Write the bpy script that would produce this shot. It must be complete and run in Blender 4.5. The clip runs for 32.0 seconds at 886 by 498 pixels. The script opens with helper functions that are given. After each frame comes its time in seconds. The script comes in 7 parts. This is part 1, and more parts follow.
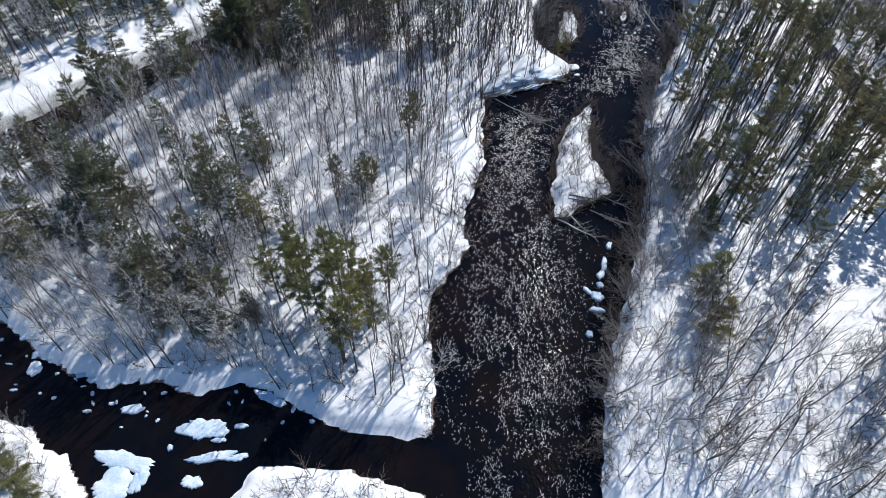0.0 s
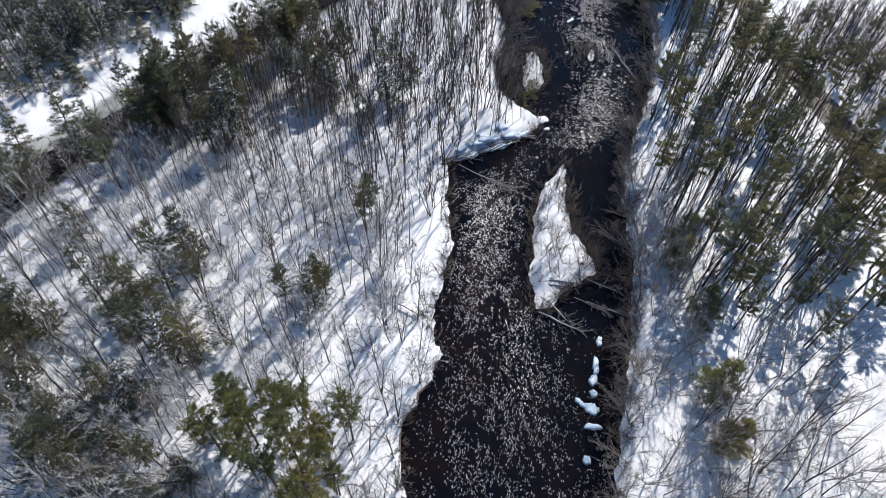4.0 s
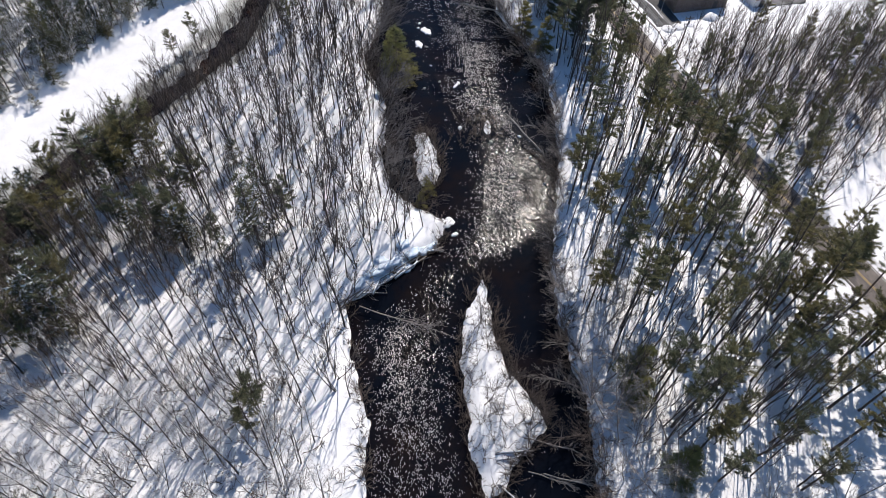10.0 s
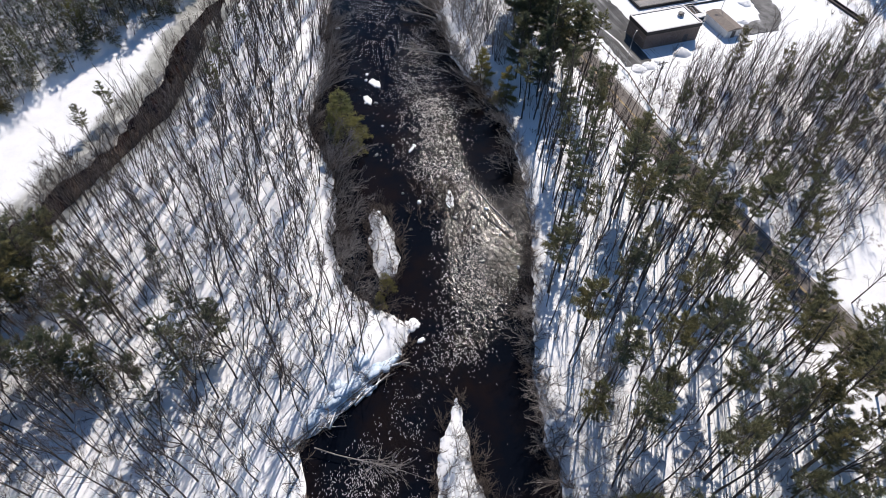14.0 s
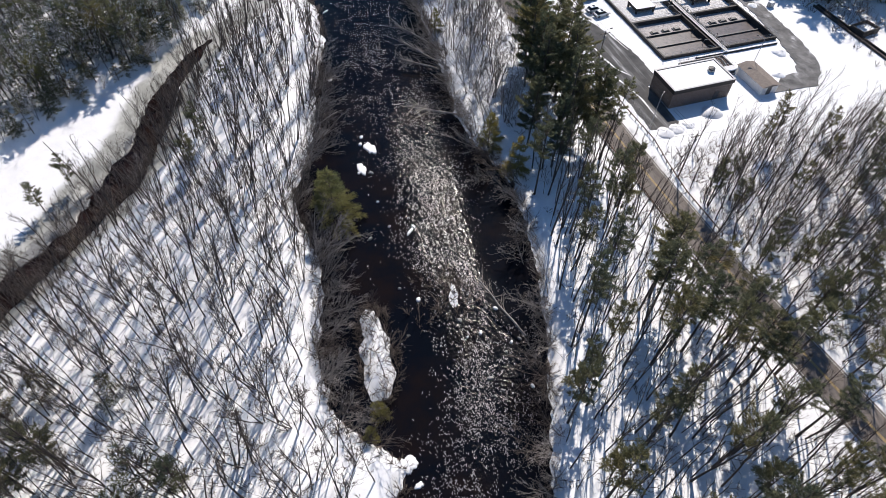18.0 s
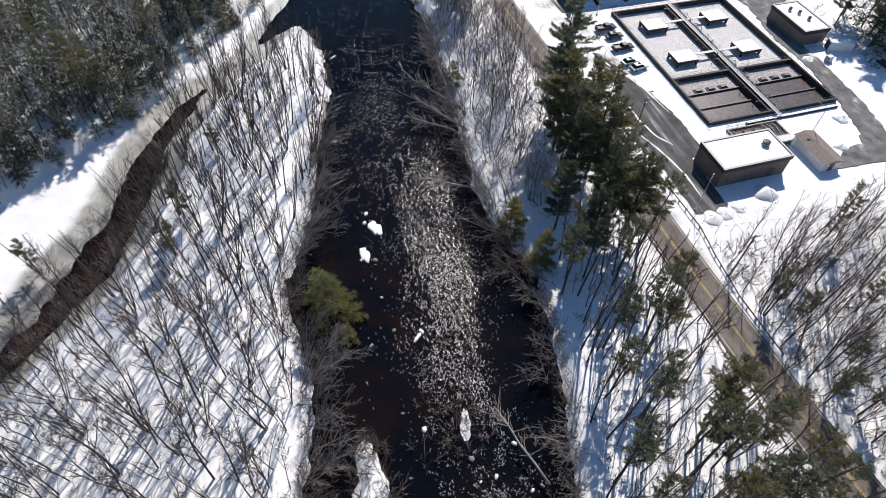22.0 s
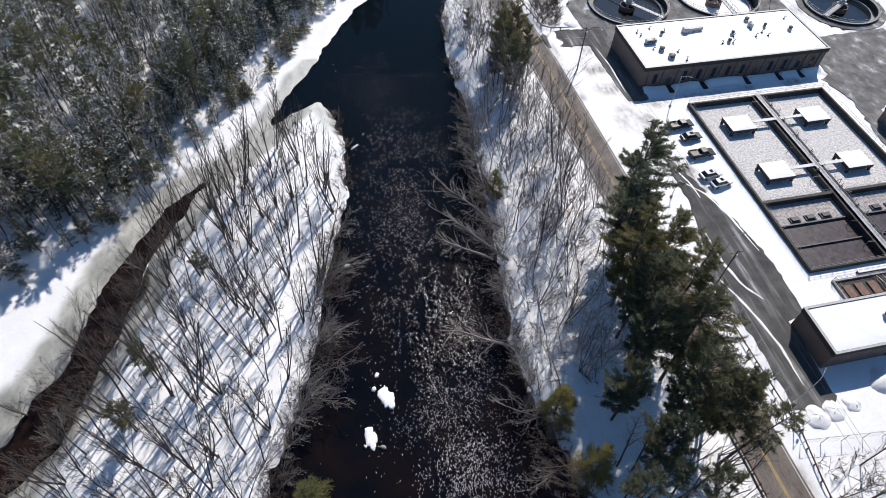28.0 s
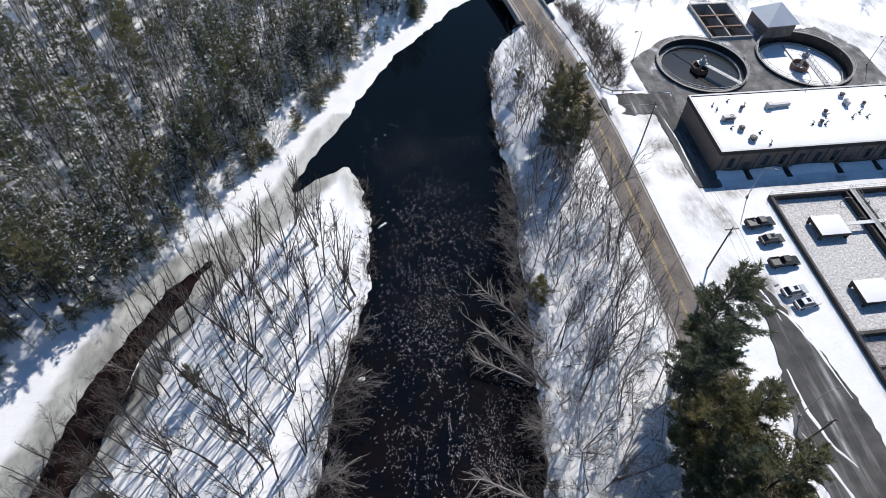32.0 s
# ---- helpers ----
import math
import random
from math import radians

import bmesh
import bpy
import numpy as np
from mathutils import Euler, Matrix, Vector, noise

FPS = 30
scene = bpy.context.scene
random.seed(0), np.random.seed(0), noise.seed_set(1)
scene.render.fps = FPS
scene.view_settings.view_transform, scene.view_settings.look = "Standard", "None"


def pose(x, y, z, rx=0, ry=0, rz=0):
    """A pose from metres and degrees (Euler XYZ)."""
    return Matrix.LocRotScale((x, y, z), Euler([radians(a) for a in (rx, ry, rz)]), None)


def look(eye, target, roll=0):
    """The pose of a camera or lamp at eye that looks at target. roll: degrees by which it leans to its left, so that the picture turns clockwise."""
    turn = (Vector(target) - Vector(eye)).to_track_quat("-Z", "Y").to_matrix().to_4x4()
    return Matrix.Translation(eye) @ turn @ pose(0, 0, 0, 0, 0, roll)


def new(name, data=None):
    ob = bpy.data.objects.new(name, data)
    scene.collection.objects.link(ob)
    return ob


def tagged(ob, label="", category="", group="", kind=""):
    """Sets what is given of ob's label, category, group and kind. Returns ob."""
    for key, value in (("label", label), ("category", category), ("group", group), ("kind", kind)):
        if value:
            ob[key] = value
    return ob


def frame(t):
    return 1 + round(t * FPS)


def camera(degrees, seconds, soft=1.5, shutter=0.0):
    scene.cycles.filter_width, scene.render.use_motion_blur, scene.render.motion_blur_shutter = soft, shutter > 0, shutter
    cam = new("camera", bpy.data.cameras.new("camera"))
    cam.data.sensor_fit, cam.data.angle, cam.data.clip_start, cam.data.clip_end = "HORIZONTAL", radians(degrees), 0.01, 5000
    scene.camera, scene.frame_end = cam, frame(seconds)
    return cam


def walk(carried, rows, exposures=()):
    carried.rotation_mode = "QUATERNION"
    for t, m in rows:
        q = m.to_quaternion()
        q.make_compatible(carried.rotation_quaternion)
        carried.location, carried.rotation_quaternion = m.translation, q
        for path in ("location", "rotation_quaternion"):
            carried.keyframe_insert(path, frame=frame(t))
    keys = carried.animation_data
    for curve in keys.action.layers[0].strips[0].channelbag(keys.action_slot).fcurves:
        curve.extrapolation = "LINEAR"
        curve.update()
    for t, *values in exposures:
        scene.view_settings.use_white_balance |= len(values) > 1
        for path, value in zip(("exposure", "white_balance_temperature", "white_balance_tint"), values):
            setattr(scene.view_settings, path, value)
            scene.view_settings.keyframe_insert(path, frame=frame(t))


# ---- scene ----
cam = camera(72.3, 32.0, soft=0.8)
METRES, EYE, TILT, LEAN, TURN = 195.9, 87.0, 0.0, 0.0, 1.4
ROWS = [
    (0.0, 0.0, 0.0, 0.0, 1.79, -50.48, -1.48),
    (0.5, -0.0001, 0.0153, 0.0002, 1.38, -50.48, -1.49),
    (1.0, -0.0002, 0.0306, 0.0004, 0.99, -50.5, -1.47),
    (1.5, -0.0003, 0.0458, 0.0004, 0.6, -50.49, -1.46),
    (2.0, -0.0001, 0.0613, 0.0007, 0.1, -50.49, -1.43),
    (2.5, 0.0004, 0.0768, 0.001, -0.53, -50.53, -1.41),
    (3.0, 0.0008, 0.092, 0.0006, -1.29, -50.48, -1.39),
    (3.5, 0.0017, 0.1077, 0.0008, -2.02, -50.51, -1.38),
    (5.5, 0.007, 0.1682, -0.0, -5.77, -50.44, -1.38),
    (6.0, 0.0092, 0.1833, -0.0, -6.63, -50.45, -1.36),
    (6.5, 0.0112, 0.1983, 0.0001, -7.47, -50.45, -1.37),
    (7.0, 0.0138, 0.2135, 0.0004, -8.29, -50.48, -1.35),
    (7.5, 0.0167, 0.2287, 0.001, -9.17, -50.52, -1.34),
    (8.0, 0.0193, 0.2437, 0.0009, -10.31, -50.5, -1.35),
    (8.5, 0.0226, 0.2586, 0.0011, -11.64, -50.47, -1.36),
    (9.0, 0.0263, 0.2737, 0.0014, -13.01, -50.47, -1.37),
    (9.5, 0.03, 0.2875, 0.0012, -14.28, -50.43, -1.39),
    (10.0, 0.034, 0.3025, 0.0011, -15.66, -50.41, -1.45),
    (10.5, 0.0386, 0.3174, 0.0013, -17.04, -50.42, -1.48),
    (11.0, 0.0432, 0.3326, 0.0019, -18.45, -50.46, -1.54),
    (11.5, 0.0483, 0.3472, 0.0017, -19.77, -50.43, -1.57),
    (12.0, 0.0536, 0.3618, 0.0018, -20.42, -50.47, -1.54),
    (12.5, 0.0584, 0.3772, 0.0024, -20.52, -50.55, -1.58),
    (13.0, 0.0644, 0.3914, 0.0018, -20.46, -50.52, -1.51),
    (13.5, 0.0697, 0.4067, 0.0027, -20.47, -50.65, -1.51),
    (14.0, 0.0758, 0.4217, 0.0032, -20.43, -50.74, -1.47),
    (14.5, 0.0818, 0.437, 0.0035, -20.43, -50.83, -1.42),
    (16.5, 0.101, 0.4958, 0.0017, -20.46, -50.72, -1.6),
    (17.0, 0.107, 0.5105, 0.0016, -20.42, -50.74, -1.59),
    (17.5, 0.1131, 0.525, 0.0014, -20.25, -50.75, -1.58),
    (18.0, 0.1183, 0.5399, 0.0013, -20.09, -50.78, -1.59),
    (18.5, 0.1242, 0.5546, 0.0011, -19.84, -50.81, -1.56),
    (19.0, 0.1295, 0.5696, 0.0014, -19.59, -50.89, -1.58),
    (19.5, 0.1348, 0.5841, 0.0005, -19.34, -50.84, -1.55),
    (20.0, 0.1398, 0.5993, 0.0002, -19.12, -50.86, -1.57),
    (20.5, 0.1455, 0.614, -0.0001, -18.88, -50.89, -1.53),
    (21.0, 0.1498, 0.6292, -0.0002, -18.7, -50.93, -1.58),
    (21.5, 0.1547, 0.6442, -0.0007, -18.48, -50.94, -1.6),
    (22.0, 0.1603, 0.6592, -0.0007, -18.16, -51.0, -1.59),
    (22.5, 0.1653, 0.6747, -0.0004, -17.88, -51.09, -1.6),
    (23.0, 0.1702, 0.6893, -0.001, -17.6, -51.07, -1.58),
    (23.5, 0.1754, 0.7042, -0.0016, -17.29, -51.08, -1.54),
    (24.0, 0.1807, 0.7191, -0.0015, -17.0, -51.11, -1.55),
    (24.5, 0.1854, 0.734, -0.002, -16.8, -51.11, -1.55),
    (25.0, 0.1909, 0.749, -0.002, -16.51, -51.14, -1.5),
    (25.5, 0.1956, 0.7645, -0.0019, -16.2, -51.21, -1.54),
    (27.5, 0.2092, 0.8263, -0.0019, -14.37, -51.44, -1.71),
    (28.0, 0.2131, 0.8413, -0.0024, -13.63, -51.45, -1.7),
    (28.5, 0.2172, 0.8566, -0.0024, -12.71, -51.54, -1.69),
    (29.0, 0.2207, 0.8719, -0.0027, -11.8, -51.6, -1.66),
    (29.5, 0.224, 0.8871, -0.0029, -10.9, -51.67, -1.67),
    (30.0, 0.2271, 0.9024, -0.0032, -10.12, -51.71, -1.67),
    (30.5, 0.23, 0.9177, -0.0036, -9.64, -51.73, -1.68),
    (31.0, 0.233, 0.933, -0.0039, -9.15, -51.76, -1.65),
    (31.5, 0.2352, 0.9488, -0.0039, -8.82, -51.82, -1.69),
    (32.0, 0.2378, 0.9644, -0.0042, -8.73, -51.81, -1.67),
]
walk(cam, [(t, pose(0, 0, EYE, TILT, LEAN, TURN) @ pose(METRES * x, METRES * y, METRES * z, 90 + pitch, roll, yaw)) for t, x, y, z, yaw, pitch, roll in ROWS],
     [(0, 0.24, 6250, 10), (5, 0.22, 6550, 12), (12, 0.22, 6800, 14), (24, 0.25, 6850, 13), (32, 0.1, 6600, 11)])

# ---- light ----
SUN_ELEVATION, SUN_AZIMUTH = radians(45), math.atan2(0.55, 0.835)   # azimuth clockwise from +y
sun_way = Vector((math.sin(SUN_AZIMUTH) * math.cos(SUN_ELEVATION), math.cos(SUN_AZIMUTH) * math.cos(SUN_ELEVATION), math.sin(SUN_ELEVATION)))
world = bpy.data.worlds.new("winter_sky")
scene.world = world
world.use_nodes = True
wn = world.node_tree
sky = wn.nodes.new("ShaderNodeTexSky")
sky.sky_type, sky.sun_disc = "NISHITA", False
sky.sun_elevation, sky.sun_rotation = SUN_ELEVATION, SUN_AZIMUTH
sky.air_density, sky.dust_density, sky.ozone_density = 1.0, 0.1, 2.5
deep = wn.nodes.new("ShaderNodeHueSaturation")   # clear, dry winter air
deep.inputs["Saturation"].default_value = 1.2
wn.links.new(sky.outputs[0], deep.inputs["Color"])
wn.links.new(deep.outputs[0], wn.nodes["Background"].inputs[0])
wn.nodes["Background"].inputs[1].default_value = 0.1
sun = new("sun", bpy.data.lights.new("sun", "SUN"))
sun.data.energy, sun.data.angle, sun.data.color = 4.1, radians(0.53), (1.0, 0.955, 0.89)
sun.matrix_world = look(Vector((0, 0, 200)) + sun_way, (0, 0, 200))

# ---- materials ----
def material(name, base, rough=0.7, metal=0.0):
    m = bpy.data.materials.new(name)
    m.use_nodes = True
    b = m.node_tree.nodes["Principled BSDF"]
    b.inputs["Base Color"].default_value = (*base, 1)
    b.inputs["Roughness"].default_value = rough
    b.inputs["Metallic"].default_value = metal
    return m


def node(m, kind, **values):
    n = m.node_tree.nodes.new(kind)
    for k, v in values.items():
        n.inputs[k.replace("_", " ")].default_value = v
    return n


def noise_node(m, scale, detail=4.0, rough=0.6, stretch=None):
    """Noise in metres of the world; stretch scales it along x, y and z."""
    pos = m.node_tree.nodes.new("ShaderNodeNewGeometry").outputs["Position"]
    if stretch:
        mp = m.node_tree.nodes.new("ShaderNodeMapping")
        mp.inputs["Scale"].default_value = stretch
        m.node_tree.links.new(pos, mp.inputs[0])
        pos = mp.outputs[0]
    n = node(m, "ShaderNodeTexNoise", Scale=scale, Detail=detail, Roughness=rough)
    m.node_tree.links.new(pos, n.inputs["Vector"])
    return n.outputs[0]


def ramp(m, fac, stops):
    r = m.node_tree.nodes.new("ShaderNodeValToRGB")
    while len(r.color_ramp.elements) < len(stops):
        r.color_ramp.elements.new(0.5)
    for e, (p, c) in zip(r.color_ramp.elements, stops):
        e.position, e.color = p, (*c, 1) if len(c) == 3 else c
    m.node_tree.links.new(fac, r.inputs[0])
    return r.outputs[0]


def mix(m, fac, a, b, kind="MIX"):
    n = m.node_tree.nodes.new("ShaderNodeMix")
    n.data_type, n.blend_type = "RGBA", kind
    for i, v in ((0, fac), (6, a), (7, b)):
        if isinstance(v, (int, float)):
            n.inputs[i].default_value = v
        elif isinstance(v, tuple):
            n.inputs[i].default_value = (*v, 1)
        else:
            m.node_tree.links.new(v, n.inputs[i])
    return n.outputs[2]


def colour(m, socket):
    m.node_tree.links.new(socket, m.node_tree.nodes["Principled BSDF"].inputs["Base Color"])


def bump(m, socket, strength, distance):
    n = node(m, "ShaderNodeBump", Strength=strength, Distance=distance)
    m.node_tree.links.new(socket, n.inputs["Height"])
    m.node_tree.links.new(n.outputs[0], m.node_tree.nodes["Principled BSDF"].inputs["Normal"])
    return n


def varied(name, dark, light, scale, rough=0.8, relief=0.02, stretch=None, per_object=0.0):
    """A surface that wanders between two colours at two scales, with a fine relief."""
    m = material(name, dark, rough)
    big, fine = noise_node(m, scale, 3, 0.6, stretch), noise_node(m, scale * 9, 4, 0.65, stretch)
    both = mix(m, 0.45, big, fine)
    c = ramp(m, both, [(0.34, dark), (0.66, light)])
    if per_object:
        rnd = m.node_tree.nodes.new("ShaderNodeObjectInfo").outputs["Random"]
        shade = ramp(m, rnd, [(0.0, (1 - per_object,) * 3), (1.0, (1, 1, 1))])
        c = mix(m, 1.0, c, shade, "MULTIPLY")
    colour(m, c)
    if relief:
        bump(m, fine, 0.5, relief)
    return m


def mask(m, name):
    n = m.node_tree.nodes.new("ShaderNodeAttribute")
    n.attribute_name = name
    return n.outputs["Fac"]


def snow_material(name="snow", masks=False):
    m = material(name, (0.84, 0.86, 0.9), 0.65)
    soft, fine = noise_node(m, 0.35, 4, 0.6), noise_node(m, 2.2, 6, 0.7)
    c = ramp(m, soft, [(0.3, (0.80, 0.815, 0.84)), (0.7, (0.88, 0.885, 0.89))])
    if masks:
        litter = ramp(m, noise_node(m, 2.6, 6, 0.8), [(0.55, (0, 0, 0)), (0.74, (1, 1, 1))])
        c = mix(m, mix(m, 1.0, litter, (0.55, 0.55, 0.55), "MULTIPLY"), c, (0.38, 0.33, 0.30))
        grey = ramp(m, noise_node(m, 0.3, 5, 0.65, (1.0, 0.5, 1.0)), [(0.3, (0.20, 0.205, 0.19)), (0.5, (0.34, 0.345, 0.32)), (0.72, (0.58, 0.58, 0.55))])
        c = mix(m, mask(m, "ice"), c, grey)
        slush = ramp(m, noise_node(m, 0.9, 5, 0.7, (1.0, 0.4, 1.0)), [(0.36, (0.72, 0.72, 0.72)), (0.5, (0.42, 0.41, 0.40)), (0.64, (0.13, 0.127, 0.125))])
        c = mix(m, mask(m, "slush"), c, slush)
        soil = ramp(m, fine, [(0.35, (0.05, 0.034, 0.026)), (0.65, (0.17, 0.12, 0.095))])
        edge = m.node_tree.nodes.new("ShaderNodeMath")
        m.node_tree.links.new(mask(m, "earth"), edge.inputs[0])
        m.node_tree.links.new(noise_node(m, 1.1, 6, 0.75), edge.inputs[1])
        c = mix(m, ramp(m, edge.outputs[0], [(0.86, (0, 0, 0)), (1.0, (1, 1, 1))]), c, soil)
    colour(m, c)
    bump(m, mix(m, 0.35, soft, fine), 0.45, 0.18)
    return m


def water_material():
    """Dark peaty river water, navy sky reflection in its base colour; steep choppy riffles where it runs quick, a calm
    deeper pool above.
    """
    m = material("river_water", (0.004, 0.003, 0.003), 0.06)
    m.node_tree.nodes["Principled BSDF"].inputs["IOR"].default_value = 1.33
    m.node_tree.nodes["Principled BSDF"].inputs["Specular IOR Level"].default_value = 0.15
    sep = m.node_tree.nodes.new("ShaderNodeSeparateXYZ")
    m.node_tree.links.new(m.node_tree.nodes.new("ShaderNodeNewGeometry").outputs["Position"], sep.inputs[0])
    n = node(m, "ShaderNodeMapRange")
    for k, v in (("From Min", 215.0), ("From Max", 290.0)):
        n.inputs[k].default_value = v
    m.node_tree.links.new(sep.outputs[1], n.inputs[0])
    # Navy of the sky's reflection is painted into the calm water's base colour.
    bed = ramp(m, noise_node(m, 0.12, 4, 0.6), [(0.4, (0.003, 0.004, 0.007)), (0.75, (0.011, 0.007, 0.006))])
    deep = mix(m, n.outputs[0], bed, (0.003, 0.006, 0.009))
    silt = ramp(m, noise_node(m, 0.35, 4, 0.6), [(0.38, (0.006, 0.004, 0.004)), (0.68, (0.026, 0.015, 0.013))])
    colour(m, mix(m, mask(m, "shallow"), deep, silt))
    swift = mask(m, "swift")
    rough = ramp(m, swift, [(0.0, (0.05, 0.05, 0.05)), (0.5, (0.13, 0.13, 0.13))])
    m.node_tree.links.new(rough, m.node_tree.nodes["Principled BSDF"].inputs["Roughness"])
    patches = ramp(m, noise_node(m, 0.16, 3, 0.6, (1.5, 0.7, 1.0)), [(0.4, (0.35, 0.35, 0.35)), (0.58, (1, 1, 1))])
    power = mix(m, 1.0, patches, ramp(m, swift, [(0.0, (0.015, 0.015, 0.015)), (0.2, (0.08, 0.08, 0.08)), (1.0, (0.7, 0.7, 0.7))]), "MULTIPLY")
    ripple = noise_node(m, 1.5, 2.0, 0.55, (1.0, 0.7, 1.0))
    bm_ = bump(m, ripple, 1.0, 0.5)
    m.node_tree.links.new(power, bm_.inputs["Strength"])
    return m


def brick_material(name, dark, light):
    m = material(name, dark, 0.85)
    n = m.node_tree.nodes.new("ShaderNodeTexBrick")
    tc = m.node_tree.nodes.new("ShaderNodeNewGeometry").outputs["Position"]
    sep, comb = m.node_tree.nodes.new("ShaderNodeSeparateXYZ"), m.node_tree.nodes.new("ShaderNodeCombineXYZ")
    add = m.node_tree.nodes.new("ShaderNodeMath")
    m.node_tree.links.new(tc, sep.inputs[0])
    m.node_tree.links.new(sep.outputs[0], add.inputs[0])
    m.node_tree.links.new(sep.outputs[1], add.inputs[1])
    m.node_tree.links.new(add.outputs[0], comb.inputs[0])
    m.node_tree.links.new(sep.outputs[2], comb.inputs[1])
    m.node_tree.links.new(comb.outputs[0], n.inputs["Vector"])
    n.inputs["Color1"].default_value, n.inputs["Color2"].default_value = (*dark, 1), (*light, 1)
    n.inputs["Mortar"].default_value = (0.3, 0.27, 0.25, 1)
    n.inputs["Scale"].default_value = 1.0
    n.inputs["Brick Width"].default_value, n.inputs["Row Height"].default_value, n.inputs["Mortar Size"].default_value = 0.22, 0.075, 0.01
    stain = ramp(m, noise_node(m, 0.5, 4), [(0.3, (0.75, 0.75, 0.75)), (0.7, (1, 1, 1))])
    colour(m, mix(m, 1.0, n.outputs[0], stain, "MULTIPLY"))
    return m


def needle_material(name, dark, light):
    """Needle sprays that let some light through, each spray and each tree a little different."""
    m = material(name, dark, 0.7)
    rnd = m.node_tree.nodes.new("ShaderNodeObjectInfo").outputs["Random"]
    isl = m.node_tree.nodes.new("ShaderNodeNewGeometry").outputs["Random Per Island"]
    c = ramp(m, isl, [(0.0, dark), (1.0, light)])
    hue = ramp(m, rnd, [(0.0, (0.82, 0.9, 0.9)), (0.5, (1.0, 1.0, 0.95)), (1.0, (1.15, 1.06, 0.85))])
    stand = ramp(m, noise_node(m, 0.11, 2), [(0.35, (0.85, 0.93, 0.95)), (0.65, (1.15, 1.06, 0.88))])
    c = mix(m, 1.0, mix(m, 1.0, c, hue, "MULTIPLY"), stand, "MULTIPLY")
    colour(m, c)
    nt = m.node_tree
    glow, blend = nt.nodes.new("ShaderNodeBsdfTranslucent"), nt.nodes.new("ShaderNodeMixShader")
    nt.links.new(c, glow.inputs["Color"])
    blend.inputs[0].default_value = 0.6
    nt.links.new(nt.nodes["Principled BSDF"].outputs[0], blend.inputs[1])
    nt.links.new(glow.outputs[0], blend.inputs[2])
    nt.links.new(blend.outputs[0], nt.nodes["Material Output"].inputs["Surface"])
    return m


SNOW = snow_material()
GROUND_SNOW = snow_material("ground_snow", True)
WATER = water_material()
BARK = varied("grey_bark", (0.045, 0.036, 0.032), (0.13, 0.11, 0.10), 1.3, 0.9, 0.02, None, 0.35)
PALE_BARK = varied("pale_bark", (0.24, 0.21, 0.19), (0.46, 0.42, 0.39), 1.3, 0.85, 0.02, None, 0.25)
TWIG = varied("brown_twigs", (0.085, 0.066, 0.056), (0.19, 0.152, 0.13), 1.0, 0.9, 0.0, None, 0.4)
FROST = material("snow_frosted_twigs", (0.2, 0.17, 0.15), 0.85)
colour(FROST, ramp(FROST, noise_node(FROST, 2.4, 3, 0.7), [(0.34, (0.11, 0.09, 0.08)), (0.46, (0.30, 0.27, 0.25)), (0.54, (0.78, 0.79, 0.8))]))
PINE_BARK = varied("pine_bark", (0.05, 0.04, 0.035), (0.13, 0.105, 0.09), 1.5, 0.95, 0.03)
NEEDLE = needle_material("pine_needles", (0.09, 0.096, 0.068), (0.26, 0.262, 0.178))
HEMLOCK = needle_material("hemlock_needles", (0.085, 0.092, 0.068), (0.245, 0.242, 0.165))
OLIVE_NEEDLE = needle_material("olive_needles", (0.115, 0.125, 0.06), (0.32, 0.31, 0.145))
YELLOW_NEEDLE = needle_material("yellow_green_needles", (0.15, 0.155, 0.075), (0.36, 0.345, 0.165))
ICE = varied("grey_river_ice", (0.13, 0.13, 0.125), (0.30, 0.30, 0.29), 0.25, 0.35, 0.02)
# Snowy ice with the blue shade on the floes put into its colour.
SHADE_BLUE_ICE = varied("shade_blue_snowy_ice", (0.36, 0.52, 0.68), (0.84, 0.89, 0.93), 0.45, 0.5, 0.05)
ASPHALT = varied("salted_asphalt", (0.075, 0.062, 0.054), (0.215, 0.185, 0.165), 0.42, 0.8, 0.01, (1.0, 0.35, 1.0))
def drifted_asphalt(name="drifted_asphalt", turn=14, grain=(0.5, 0.055, 1.0), less=0.0, dark=(0.04, 0.04, 0.042), pale=(0.1, 0.098, 0.095)):
    """Dark wet asphalt with streaks of blown snow and paler dried patches."""
    m = material(name, (0.06, 0.06, 0.06), 0.9)
    base = ramp(m, noise_node(m, 0.3, 4, 0.6), [(0.3, dark), (0.7, pale)])
    tc = m.node_tree.nodes.new("ShaderNodeNewGeometry").outputs["Position"]
    mp = m.node_tree.nodes.new("ShaderNodeMapping")
    mp.inputs["Rotation"].default_value, mp.inputs["Scale"].default_value = (0, 0, radians(turn)), grain
    m.node_tree.links.new(tc, mp.inputs[0])
    n = node(m, "ShaderNodeTexNoise", Scale=1.0, Detail=5.0, Roughness=0.6)
    m.node_tree.links.new(mp.outputs[0], n.inputs["Vector"])
    dust = ramp(m, n.outputs[0], [(0.46 - less, (0.0, 0.0, 0.0)), (0.58 - less, (0.13, 0.13, 0.13)), (0.69 - less, (0.8, 0.8, 0.8))])
    colour(m, mix(m, dust, base, (0.8, 0.8, 0.81)))
    bump(m, noise_node(m, 12, 3), 0.4, 0.01)
    return m


